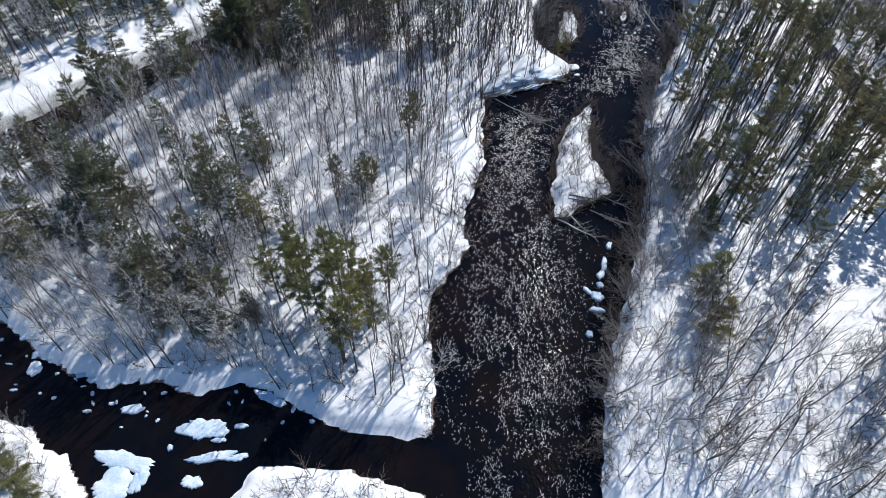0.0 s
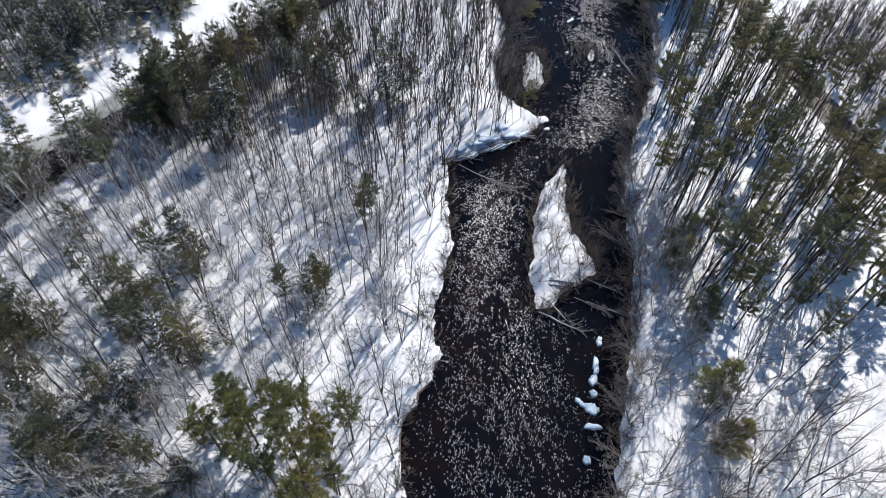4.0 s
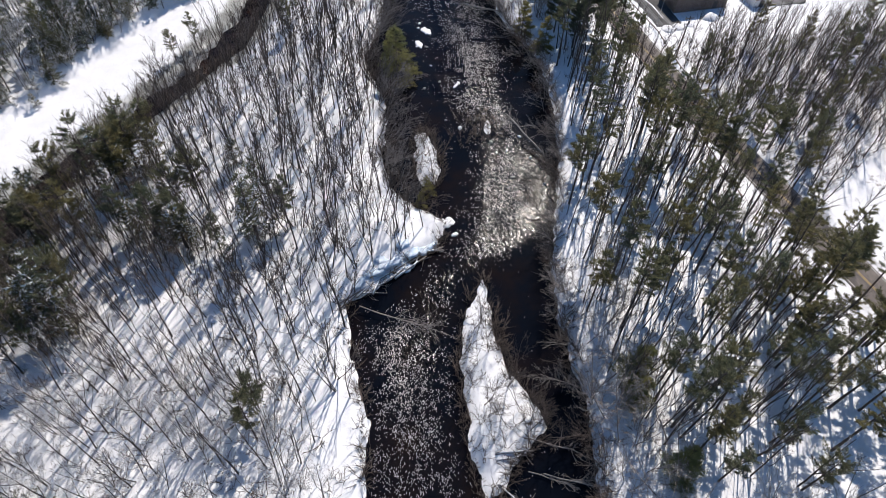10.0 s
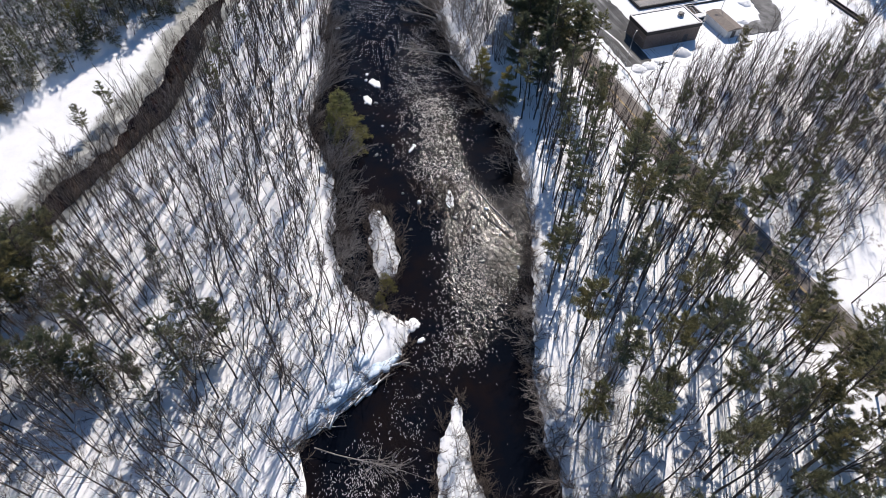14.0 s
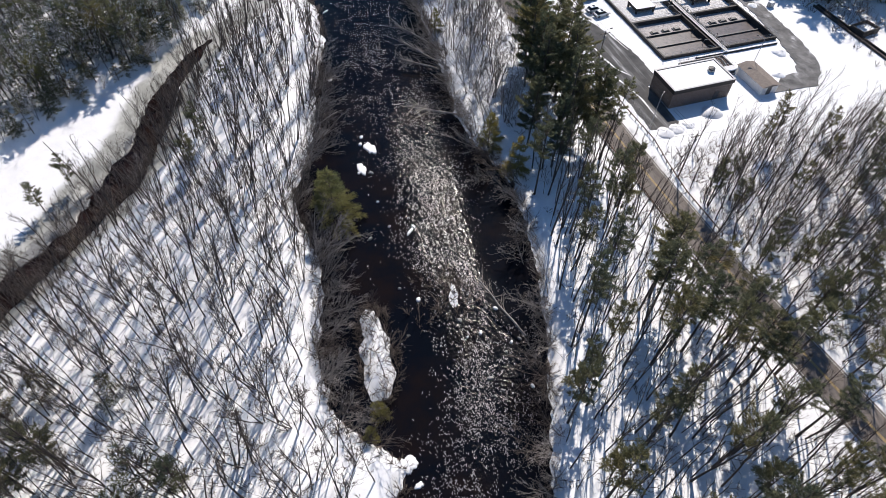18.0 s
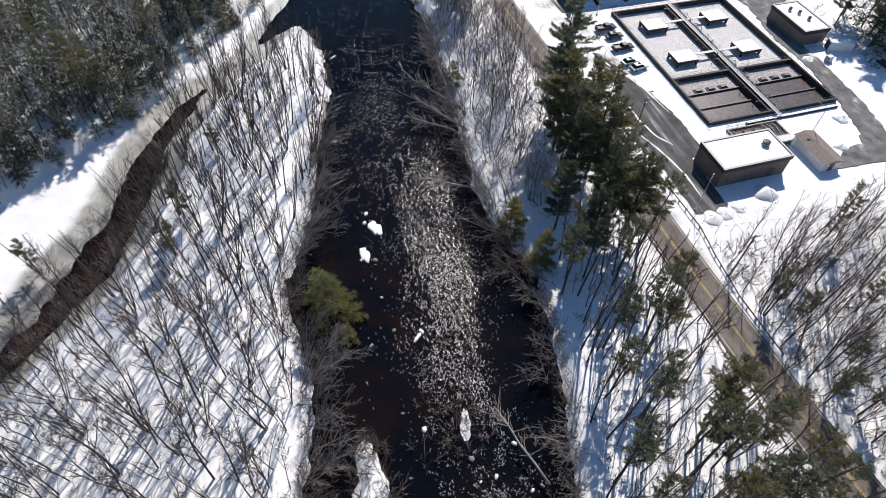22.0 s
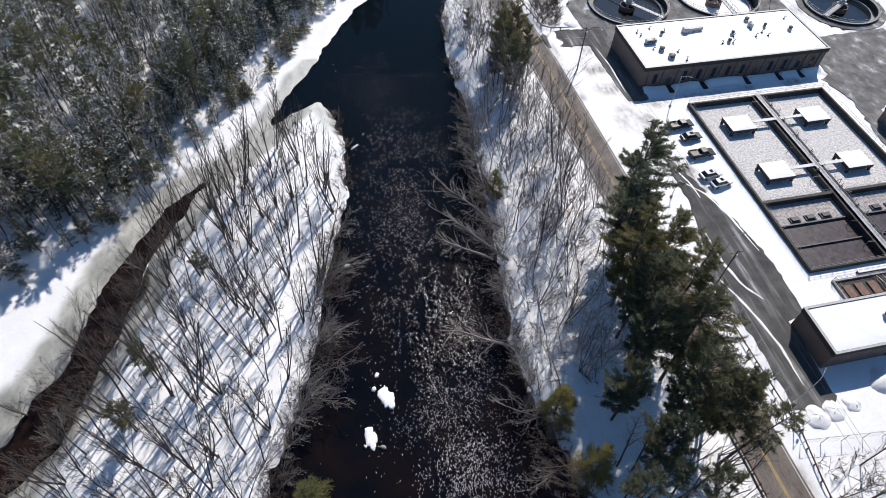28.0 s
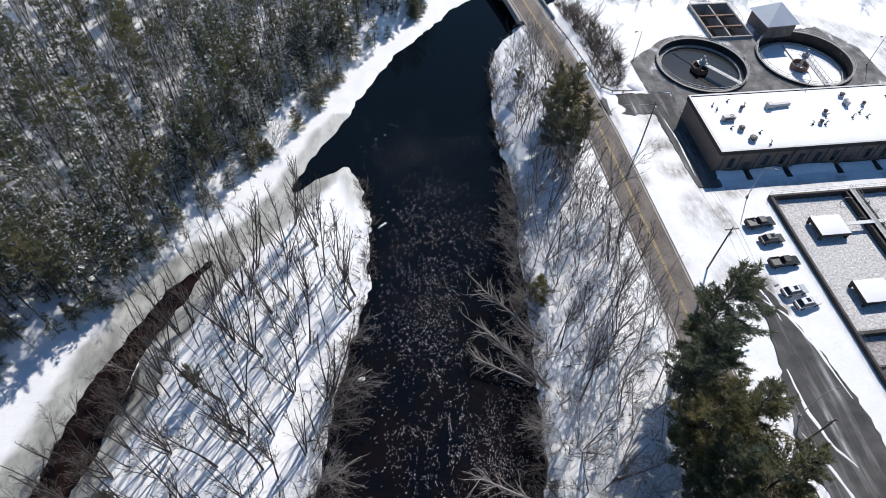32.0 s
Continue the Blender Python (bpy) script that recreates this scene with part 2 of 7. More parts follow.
DRIFT_ASPHALT = drifted_asphalt(less=-0.05)
YARD_ASPHALT = drifted_asphalt("wet_yard_asphalt", 62, (0.35, 0.22, 1.0), -0.02, (0.07, 0.07, 0.07), (0.2, 0.195, 0.19))
YELLOW_PAINT = varied("worn_yellow_paint", (0.24, 0.17, 0.08), (0.44, 0.31, 0.12), 1.5, 0.7, 0.0)
WHITE_PAINT = varied("worn_white_paint", (0.5, 0.5, 0.48), (0.75, 0.74, 0.72), 1.5, 0.7, 0.0)
BRICK = brick_material("brown_brick", (0.115, 0.082, 0.068), (0.17, 0.12, 0.10))
CONCRETE = varied("weathered_concrete", (0.24, 0.23, 0.215), (0.42, 0.40, 0.38), 0.8, 0.85, 0.01)
# Dark concrete; the black shade inside the basins is put into its colour.
DARK_CONCRETE = varied("blackish_concrete", (0.014, 0.012, 0.011), (0.05, 0.043, 0.04), 0.8, 0.7, 0.01)
SLUDGE = varied("frothy_basin_surface", (0.3, 0.28, 0.275), (1.0, 0.99, 0.98), 2.6, 0.6, 0.3)
GREY_FROTH = varied("grey_froth", (0.1, 0.08, 0.08), (0.62, 0.58, 0.57), 1.8, 0.6, 0.15)
TANK_WATER = varied("dark_tank_water", (0.006, 0.009, 0.013), (0.014, 0.018, 0.022), 0.5, 0.12, 0.0)
DARK_BASIN = varied("dark_basin_water", (0.012, 0.009, 0.009), (0.12, 0.09, 0.09), 0.9, 0.3, 0.01)
STEEL = varied("galvanised_steel", (0.33, 0.33, 0.33), (0.5, 0.5, 0.5), 2.0, 0.5, 0.0)
RUST = varied("rusty_steel", (0.12, 0.07, 0.05), (0.26, 0.16, 0.12), 1.5, 0.8, 0.0)
DARK_METAL = varied("dark_metal", (0.03, 0.03, 0.033), (0.08, 0.08, 0.085), 2.0, 0.5, 0.0)
WOOD = varied("weathered_pole_wood", (0.10, 0.08, 0.065), (0.22, 0.18, 0.15), 1.5, 0.9, 0.0)
ROOF_TAR = varied("brown_shed_roof", (0.16, 0.13, 0.11), (0.26, 0.22, 0.19), 1.5, 0.85, 0.0)
WHITE_WALL = varied("white_siding", (0.6, 0.6, 0.6), (0.78, 0.78, 0.77), 0.6, 0.7, 0.0)
# Pale mauve of sun glints and broken water, painted as one colour.
GLINT_FLECK = varied("glint_flecks", (0.12, 0.108, 0.125), (0.5, 0.47, 0.51), 0.8, 0.4, 0.0)
GLASS = material("dark_window_glass", (0.02, 0.025, 0.03), 0.08)
TYRE = material("tyre_rubber", (0.02, 0.02, 0.02), 0.85)

# ---- helpers of this place ----
class Shape:
    """Vertices and faces that become one mesh."""

    def __init__(self):
        self.v, self.f, self.m = [], [], []

    def add(self, verts, faces, mat=0):
        k = len(self.v)
        self.v += [tuple(p) for p in verts]
        self.f += [tuple(i + k for i in f) for f in faces]
        self.m += [mat] * len(faces)
        return self

    def box(self, x0, x1, y0, y1, z0, z1, mat=0):
        return self.add([(x0, y0, z0), (x1, y0, z0), (x1, y1, z0), (x0, y1, z0), (x0, y0, z1), (x1, y0, z1), (x1, y1, z1), (x0, y1, z1)],
                        [(0, 3, 2, 1), (4, 5, 6, 7), (0, 1, 5, 4), (1, 2, 6, 5), (2, 3, 7, 6), (3, 0, 4, 7)], mat)

    def bevel_box(self, x0, x1, y0, y1, z0, z1, b=0.04, mat=0):
        """A box whose top edges are chamfered."""
        lo = [(x0, y0, z0), (x1, y0, z0), (x1, y1, z0), (x0, y1, z0)]
        mid = [(x0, y0, z1 - b), (x1, y0, z1 - b), (x1, y1, z1 - b), (x0, y1, z1 - b)]
        top = [(x0 + b, y0 + b, z1), (x1 - b, y0 + b, z1), (x1 - b, y1 - b, z1), (x0 + b, y1 - b, z1)]
        faces = [(3, 2, 1, 0), (8, 9, 10, 11)]
        for i in range(4):
            j = (i + 1) % 4
            faces += [(i, j, 4 + j, 4 + i), (4 + i, 4 + j, 8 + j, 8 + i)]
        return self.add(lo + mid + top, faces, mat)

    def tube(self, pts, radii, n=5, mat=0, closed=True):
        pts = [Vector(p) for p in pts]
        k, verts = len(pts), []
        for i, p in enumerate(pts):
            d = (pts[min(i + 1, k - 1)] - pts[max(i - 1, 0)]).normalized()
            a = d.cross(Vector((0.31, 0.95, 0.07)) if abs(d.z) > 0.9 else Vector((0, 0, 1))).normalized()
            b = d.cross(a)
            verts += [p + (a * math.cos(t) + b * math.sin(t)) * radii[i] for t in (2 * math.pi * s / n for s in range(n))]
        faces = [(i * n + s, i * n + (s + 1) % n, (i + 1) * n + (s + 1) % n, (i + 1) * n + s) for i in range(k - 1) for s in range(n)]
        if closed:
            faces += [tuple(range(n - 1, -1, -1)), tuple(range((k - 1) * n, k * n))]
        return self.add(verts, faces, mat)

    def spike(self, p, q, r, n=3, mat=0):
        """A thin cone from p to its tip q."""
        p, q = Vector(p), Vector(q)
        d = (q - p).normalized()
        a = d.cross(Vector((0.31, 0.95, 0.07)) if abs(d.z) > 0.9 else Vector((0, 0, 1))).normalized()
        b = d.cross(a)
        return self.add([p + (a * math.cos(t) + b * math.sin(t)) * r for t in (2 * math.pi * s / n for s in range(n))] + [q], [(s, (s + 1) % n, n) for s in range(n)], mat)

    def slivers(self, base, tip, side, mat=0):
        """Many thin pointed blades at once: a foot as wide as side, and a tip."""
        n, k = len(base), len(self.v)
        self.v += list(map(tuple, np.stack([base - side, base + side, tip], 1).reshape(-1, 3).tolist()))
        self.f += [(k + 3 * i, k + 3 * i + 1, k + 3 * i + 2) for i in range(n)]
        self.m += [mat] * n
        return self

    def slab(self, outline, z0, z1, mat=0):
        """An upright prism over an outline that runs anticlockwise."""
        n = len(outline)
        self.add([(x, y, z0) for x, y in outline] + [(x, y, z1) for x, y in outline],
                 [tuple(range(n, 2 * n))] + [(i, (i + 1) % n, n + (i + 1) % n, n + i) for i in range(n)], mat)
        return self

    def ring(self, cx, cy, r0, r1, z0, z1, n=48, mat=0):
        """A round wall between two radii."""
        verts = []
        for r, z in ((r1, z0), (r1, z1), (r0, z1), (r0, z0)):
            verts += [(cx + r * math.cos(2 * math.pi * i / n), cy + r * math.sin(2 * math.pi * i / n), z) for i in range(n)]
        faces = [(k * n + i, k * n + (i + 1) % n, (k + 1) % 4 * n + (i + 1) % n, (k + 1) % 4 * n + i) for k in range(4) for i in range(n)]
        return self.add(verts, faces, mat)

    def disc(self, cx, cy, r, z, n=48, mat=0):
        return self.add([(cx + r * math.cos(2 * math.pi * i / n), cy + r * math.sin(2 * math.pi * i / n), z) for i in range(n)], [tuple(range(n))], mat)

    def mesh(self, name, mats, smooth=False):
        me = bpy.data.meshes.new(name)
        me.from_pydata(self.v, [], self.f)
        for m in mats if isinstance(mats, (list, tuple)) else [mats]:
            me.materials.append(m)
        if any(self.m):
            me.polygons.foreach_set("material_index", self.m)
        if smooth:
            me.polygons.foreach_set("use_smooth", [True] * len(self.f))
        me.update()
        return me


def part(name, shape, mats, parent=None, label="", smooth=False):
    """One mesh object, under a thing or under a part."""
    ob = new(name, shape.mesh(name, mats, smooth) if isinstance(shape, Shape) else shape)
    if parent:
        ob.parent = parent
    if label:
        tagged(ob, label)
    return ob


def thing(name, label, category, group="", at=(0, 0, 0), turn=0.0):
    ob = new(name)
    ob.empty_display_size = 0.5
    ob.matrix_basis = pose(*at, 0, 0, turn)
    return tagged(ob, label, category, group)


def lattice(ix, iy, seed):
    h = (ix.astype(np.int64) * 374761393 + iy.astype(np.int64) * 668265263 + seed * 974634777) & 0x7FFFFFFF
    h = ((h ^ (h >> 13)) * 1274126177) & 0x7FFFFFFF
    return ((h ^ (h >> 16)) & 0xFFFF) / 65535.0


def wander(x, y, size, seed=0):
    """Smooth noise from -1 to 1 over the plan, with lumps of that size."""
    x, y = np.asarray(x, float) / size, np.asarray(y, float) / size
    ix, iy = np.floor(x), np.floor(y)
    fx, fy = x - ix, y - iy
    fx, fy = fx * fx * (3 - 2 * fx), fy * fy * (3 - 2 * fy)
    a, b, c, d = (lattice(ix + i, iy + j, seed) for i, j in ((0, 0), (1, 0), (0, 1), (1, 1)))
    return (a * (1 - fx) + b * fx) * (1 - fy) * 2 + (c * (1 - fx) + d * fx) * fy * 2 - 1


def inside(poly, x, y):
    hit = np.zeros(np.shape(x), bool)
    for (x0, y0), (x1, y1) in zip(poly, poly[1:] + poly[:1]):
        if y0 != y1:
            hit ^= ((y0 > y) != (y1 > y)) & (x < (x1 - x0) * (y - y0) / (y1 - y0) + x0)
    return hit


def away(poly, x, y):
    """Distance to an outline, negative inside it."""
    d2 = np.full(np.shape(x), 1e9)
    for (x0, y0), (x1, y1) in zip(poly, poly[1:] + poly[:1]):
        dx, dy = x1 - x0, y1 - y0
        t = np.clip(((x - x0) * dx + (y - y0) * dy) / (dx * dx + dy * dy + 1e-9), 0, 1)
        d2 = np.minimum(d2, (x - x0 - t * dx) ** 2 + (y - y0 - t * dy) ** 2)
    return np.where(inside(poly, x, y), -1, 1) * np.sqrt(d2)


def step(a, b, v):
    t = np.clip((v - a) / (b - a), 0, 1)
    return t * t * (3 - 2 * t)


# ---- the plan: shores, islands, ice ----
WATER_Z = -3.0
WEST_SHORE = [(-2, -90), (-1.5, 28), (-1, 36), (-2, 48), (-3, 58), (-2.7, 64), (0.7, 69), (3.7, 75), (1.6, 80), (3.7, 89), (6, 100), (5.4, 112),
              (6, 122), (9, 123.5), (25, 131.5), (28.3, 136.8), (25, 141), (19.5, 148), (19.2, 157), (20, 162), (22.3, 170), (23.8, 180),
              (22, 192), (22.3, 199), (26.7, 207), (30, 217), (34, 234), (39.8, 253), (40.6, 268), (39, 279), (36.3, 283.4), (31.5, 281.5),
              (25.6, 276.8), (30, 286.4), (37.8, 300.3), (49.5, 321), (66.4, 340.4), (84, 356), (120, 384), (190, 430), (420, 520)]
EAST_SHORE = [(23, -90), (23.4, 30), (26, 46.7), (29, 56.5), (34.2, 71.7), (37.1, 83.3), (40.2, 96.6), (41.7, 110), (44.6, 122), (49, 132.5),
              (57, 151), (62.4, 167), (66, 188), (62.8, 202), (62.3, 212), (65, 230), (67, 252), (69, 270), (69.2, 292), (72.3, 316.7),
              (77.7, 326), (86, 336), (122, 364), (192, 410), (420, 498)]
MAIN_RIVER = WEST_SHORE + EAST_SHORE[::-1]
BROOK = [(4, 36), (-1, 36), (-7, 36.4), (-15.7, 36.7), (-25.4, 41.2), (-31.5, 43.7), (-39, 41.2), (-46, 42.7), (-55, 41.6), (-65.5, 45.4),
         (-71, 49.3), (-77, 52.3), (-140, 84), (-230, 110), (-230, 90), (-140, 60), (-68, 35.5), (-62, 34), (-55, 30), (-50, 25.6), (-46, 18),
         (-36, 17), (-29, 26.5), (-28, 30.3), (-21.6, 31.5), (-11, 30.5), (-1.2, 28.6), (4, 28)]
BACK_CHANNEL = [(11.2, 260.2), (4.8, 254.8), (-0.4, 246), (-5.2, 236.2), (-6.6, 230), (-10.6, 220), (-20.6, 206), (-31, 192), (-42, 180), (-60, 157), (-78, 129),
                (-97, 105), (-116, 80), (-112, 70), (-91, 97), (-74, 123), (-57, 148), (-42, 168), (-33, 180.5), (-24, 191.5), (-14.4, 203), (-8, 210), (-3.5, 223),
                (1.6, 236.6), (1.8, 241.6), (5.5, 249.8)]
# low ice that the snow covers, from the notch at the tip along the back channel
SHELF = [(74, 350), (49.5, 321), (37.8, 300.3), (30, 286.4), (25.6, 276.8), (31.5, 281.5), (28, 272), (17, 262), (9, 250), (4, 240), (3, 232), (-2, 222), (-12, 203),
         (-24, 189), (-45, 165), (-72, 122), (-89, 95), (-108, 74), (-118, 84), (-104, 108), (-86, 138), (-66, 172), (-45, 208), (-29, 229), (-17, 242), (-3, 252.5), (5, 263), (12, 275),
         (23.4, 292.3), (36, 315), (52, 334), (68, 350)]
LONG_ISLAND = [(31.6, 123), (31.2, 116), (30.4, 110), (30.4, 103), (33.6, 95), (32.4, 91.2), (27, 88.6), (23, 84.2), (20, 83.6), (19.5, 90), (21.5, 103), (23.6, 112), (28, 119.5)]
SMALL_ISLAND = [(29, 168), (31.8, 164), (31.2, 153.2), (29, 147.8), (25, 149), (25.8, 157.2), (27.2, 165)]
ISLET = [(45.4, 168.2), (46.3, 166), (45.9, 162.4), (44.2, 160.2), (42.7, 163)]
PLANT = [(99.5, 188), (170, 183), (215, 200), (215, 345), (112, 338), (104, 312), (97, 298), (97, 290), (101, 270), (101, 240)]


def road_x(y):
    """The road's middle line."""
    return np.interp(y, [-100, 60, 110, 150, 180, 245, 285, 311, 340, 400], [112, 103, 98, 94, 92.8, 92.2, 91.2, 89.2, 85.2, 74])


PITS = [(118.85, 152.95, 214.85, 262.75), (129.45, 139.95, 316.65, 332.15), (121.7, 134.3, 207.2, 212.0)]   # x0, x1, y0, y1 of open basins
ROUNDS = [(122.4, 306.2, 10.9), (149.2, 306.6, 11.6), (181.5, 296.0, 10.0)]   # middle and radius of the round tanks


def wetness(x, y):
    """Distance to open water over the plan, negative in it, with a ragged edge."""
    rag = 0.55 * wander(x, y, 2.6, 3) + 0.35 * wander(x, y, 1.2, 4)
    wet = np.minimum(np.minimum(away(MAIN_RIVER, x, y), away(BROOK, x, y)), away(BACK_CHANNEL, x, y)) + rag
    for isle in (LONG_ISLAND, SMALL_ISLAND, ISLET):
        wet = np.maximum(wet, -away(isle, x, y) + rag)
    return wet, rag


def land(x, y):
    """Height of the snow or the river bed at places of the plan."""
    x, y = np.asarray(x, float), np.asarray(y, float)
    wet, rag = wetness(x, y)
    low = away(SHELF, x, y) + rag
    bank = -3.12 + 1.75 * step(0, 2.2, wet) + 1.2 * step(2, 14, wet)
    bank += (0.24 * wander(x, y, 14, 5) + 0.08 * wander(x, y, 4.5, 6) + 0.05 * wander(x, y, 1.9, 7)) * step(0.5, 6, wet)
    isle = np.maximum(np.maximum(-away(LONG_ISLAND, x, y), -away(SMALL_ISLAND, x, y)), -away(ISLET, x, y))
    bank = np.where(isle > -3, np.minimum(bank, -3.12 + 1.0 * step(0, 2.5, isle + rag)), bank)
    shelf = -3.1 + 0.42 * step(0, 1.2, wet) + 0.07 * wander(x, y, 3, 8) * step(0.3, 2, wet)
    z = np.where(low < 0, np.minimum(bank, shelf), np.minimum(bank, shelf + 2.9 * step(0, 5, low)))
    z = np.where(wet < 0, -3.12 - 1.1 * step(0, 5, -wet), z)
    flat = step(-6, 1, -away(PLANT, x, y))
    z = z * (1 - flat) + (0.06 + 0.05 * wander(x, y, 3.5, 9)) * flat
    on_road = step(10.5, 5.2, np.abs(x - road_x(y))) * (wet > 3)
    z = z * (1 - on_road) + (0.1 + 0.16 * step(4.0, 5.2, np.abs(x - road_x(y))) * (1 + wander(x, y, 2.0, 10))) * on_road
    for x0, x1, y0, y1 in PITS:
        z = np.where((x > x0) & (x < x1) & (y > y0) & (y < y1), -5.0, z)
    for cx, cy, r in ROUNDS:
        z = np.where(np.hypot(x - cx, y - cy) < r + 0.9, -5.0, z)
    return z


def sheet_axis(lo, hi, fine):
    """Coordinates with a fine spacing between lo and hi and a widening one out to the horizon."""
    mid = list(np.arange(lo, hi + 0.001, fine))
    gap, a, b = fine, mid[0], mid[-1]
    left, right = [], []
    while b < 2600:
        gap *= 1.35
        a, b = a - gap, b + gap
        left.insert(0, a)
        right.append(b)
    return np.array(left + mid + right)


def grid_mesh(name, xs, ys, zs, mat):
    nx, ny = len(xs), len(ys)
    gx, gy = np.meshgrid(xs, ys)
    co = np.stack([gx, gy, zs], -1).reshape(-1, 3)
    i = (np.arange(ny - 1)[:, None] * nx + np.arange(nx - 1)).ravel()
    quads = np.stack([i, i + 1, i + nx + 1, i + nx], -1)
    return quick_mesh(name, co, quads, [mat], True)


def quick_mesh(name, co, faces, mats, smooth=False, index=None):
    """A mesh from arrays of one kind of face."""
    me = bpy.data.meshes.new(name)
    k = faces.shape[1]
    me.vertices.add(len(co))
    me.vertices.foreach_set("co", np.ascontiguousarray(co, np.float32).ravel())
    me.loops.add(faces.size)
    me.loops.foreach_set("vertex_index", np.ascontiguousarray(faces, np.int32).ravel())
    me.polygons.add(len(faces))
    me.polygons.foreach_set("loop_start", np.arange(0, faces.size, k, dtype=np.int32))
    if smooth:
        me.polygons.foreach_set("use_smooth", np.ones(len(faces), bool))
    for m in mats:
        me.materials.append(m)
    if index is not None:
        me.polygons.foreach_set("material_index", index.astype(np.int32))
    me.update(calc_edges=True)
    return me


xs, ys = sheet_axis(-95, 170, 0.9), sheet_axis(15, 350, 0.9)
for x0, x1, y0, y1 in PITS:
    xs = np.union1d(xs, [x0 - 0.06, x0 + 0.01, x1 - 0.01, x1 + 0.06])
    ys = np.union1d(ys, [y0 - 0.06, y0 + 0.01, y1 - 0.01, y1 + 0.06])
gx, gy = np.meshgrid(xs, ys)
ground_mesh = grid_mesh("ground", xs, ys, land(gx, gy), GROUND_SNOW)
wet, rag = wetness(gx, gy)
seam = [(31.5, 281.5), (26, 278), (18, 267.5), (11.4, 261), (12.6, 259.6), (20, 266), (28, 276), (33, 279)]
icy = np.clip(step(6.5, 4.2, away(BACK_CHANNEL, gx, gy) + 1.4 * wander(gx, gy, 9, 15) + rag) + step(4.2, 2.0, away(seam, gx, gy) + rag), 0, 1) * step(5.0, 3.0, away(SHELF, gx, gy))
icy = np.maximum(icy, 0.8 * step(4.2, 2.4, np.abs(away(MAIN_RIVER, gx, gy)) + 1.2 * wander(gx, gy, 6, 16)) * step(266, 274, gy) * (gx < 44) * (gy < 300))
muddy = step(0.7, 0.05, wet) * (away(BACK_CHANNEL, gx, gy) > 4) * np.clip(0.35 + wander(gx, gy, 7, 12) + 0.5 * wander(gx, gy, 2, 13), 0, 1) * (gy < 250)
muddy = np.maximum(muddy, step(0.0, -0.5, wet))
stubble = step(-6, 6, -away([(99, 184), (150, 180), (188, 179), (170, 130), (120, 80), (106, 80), (104, 110), (98, 150)], gx, gy))
muddy = np.maximum(muddy, 0.38 * stubble * np.clip(0.1 + 0.8 * wander(gx, gy, 5, 20) + 0.9 * wander(gx, gy, 1.8, 21), 0, 1))
yard = step(-0.5, 2, -away([(99, 236), (112, 236), (110, 262), (117, 264), (160, 264), (160, 269), (110, 267), (107, 300), (99, 300)], gx, gy))
yard = np.maximum(yard, 0.8 * step(5, 1, away([(112, 318), (128, 336), (160, 322), (190, 300), (190, 262), (165, 255), (158, 230)], gx, gy)) * (gx > 157))
slushy = yard * np.clip(0.5 + 0.9 * wander(gx, gy, 4, 18), 0, 1) + step(5.8, 4.6, np.abs(gx - road_x(gy))) * 0.7 * np.clip(0.4 + wander(gx, gy, 3, 19), 0, 1)
for key, values in (("ice", icy), ("slush", np.clip(slushy, 0, 1)), ("earth", muddy)):
    ground_mesh.attributes.new(key, "FLOAT", "POINT").data.foreach_set("value", np.ascontiguousarray(values.ravel(), np.float32))
ground = tagged(new("ground", ground_mesh), "snow-covered ground with ragged river banks and islands", "snowy ground", kind="structure")


# the quick thread of the current: y, x of its middle, half width, how broken it is
THREAD = ((0, 14, 10, 0.62), (60, 14, 11, 0.62), (80, 13, 9, 0.62), (100, 13, 7, 0.62), (108, 13.5, 7, 0.9), (113, 13.5, 7, 1.0), (122, 20, 6, 0.6), (127, 30, 6, 0.5), (131, 37, 6.5, 0.8), (141, 43, 6.5, 1.0), (152, 47, 6.5, 1.0),
          (160, 47.5, 5.5, 0.9), (170, 45.5, 4.5, 1.0), (182, 46.6, 5, 1.0), (200, 50, 7, 0.9), (215, 51.5, 8, 0.8), (231, 52, 9, 0.6), (248, 52, 9, 0.38), (270, 53, 9, 0.16), (300, 54, 9, 0.05))


def swiftness(x, y):
    """How quick and broken the river runs, 0 to 1."""
    ty, tx, tw, td = (np.array(c, float) for c in zip(*THREAD))
    off = (x - np.interp(y, ty, tx) + 1.5 * wander(x, y, 12, 44)) / np.interp(y, ty, tw)
    return np.interp(y, ty, td) * np.exp(-off ** 2)


wxs, wys = np.concatenate([[-235, -160], np.arange(-120, 90, 1.5), [140, 420]]), np.concatenate([[-90, -40], np.arange(0, 360, 1.5), [420, 520]])
wgx, wgy = np.meshgrid(wxs, wys)
water_mesh = grid_mesh("water", wxs, wys, np.full(wgx.shape, WATER_Z), WATER)
shallow = step(4, -1, away(BACK_CHANNEL, wgx, wgy))
for key, values in (("swift", swiftness(wgx, wgy)), ("shallow", shallow)):
    water_mesh.attributes.new(key, "FLOAT", "POINT").data.foreach_set("value", np.ascontiguousarray(values.ravel(), np.float32))
tagged(new("water", water_mesh), "dark brown rippling river with sun glitter", "river", kind="structure")


def height(x, y):
    return float(land(np.array([x]), np.array([y]))[0])

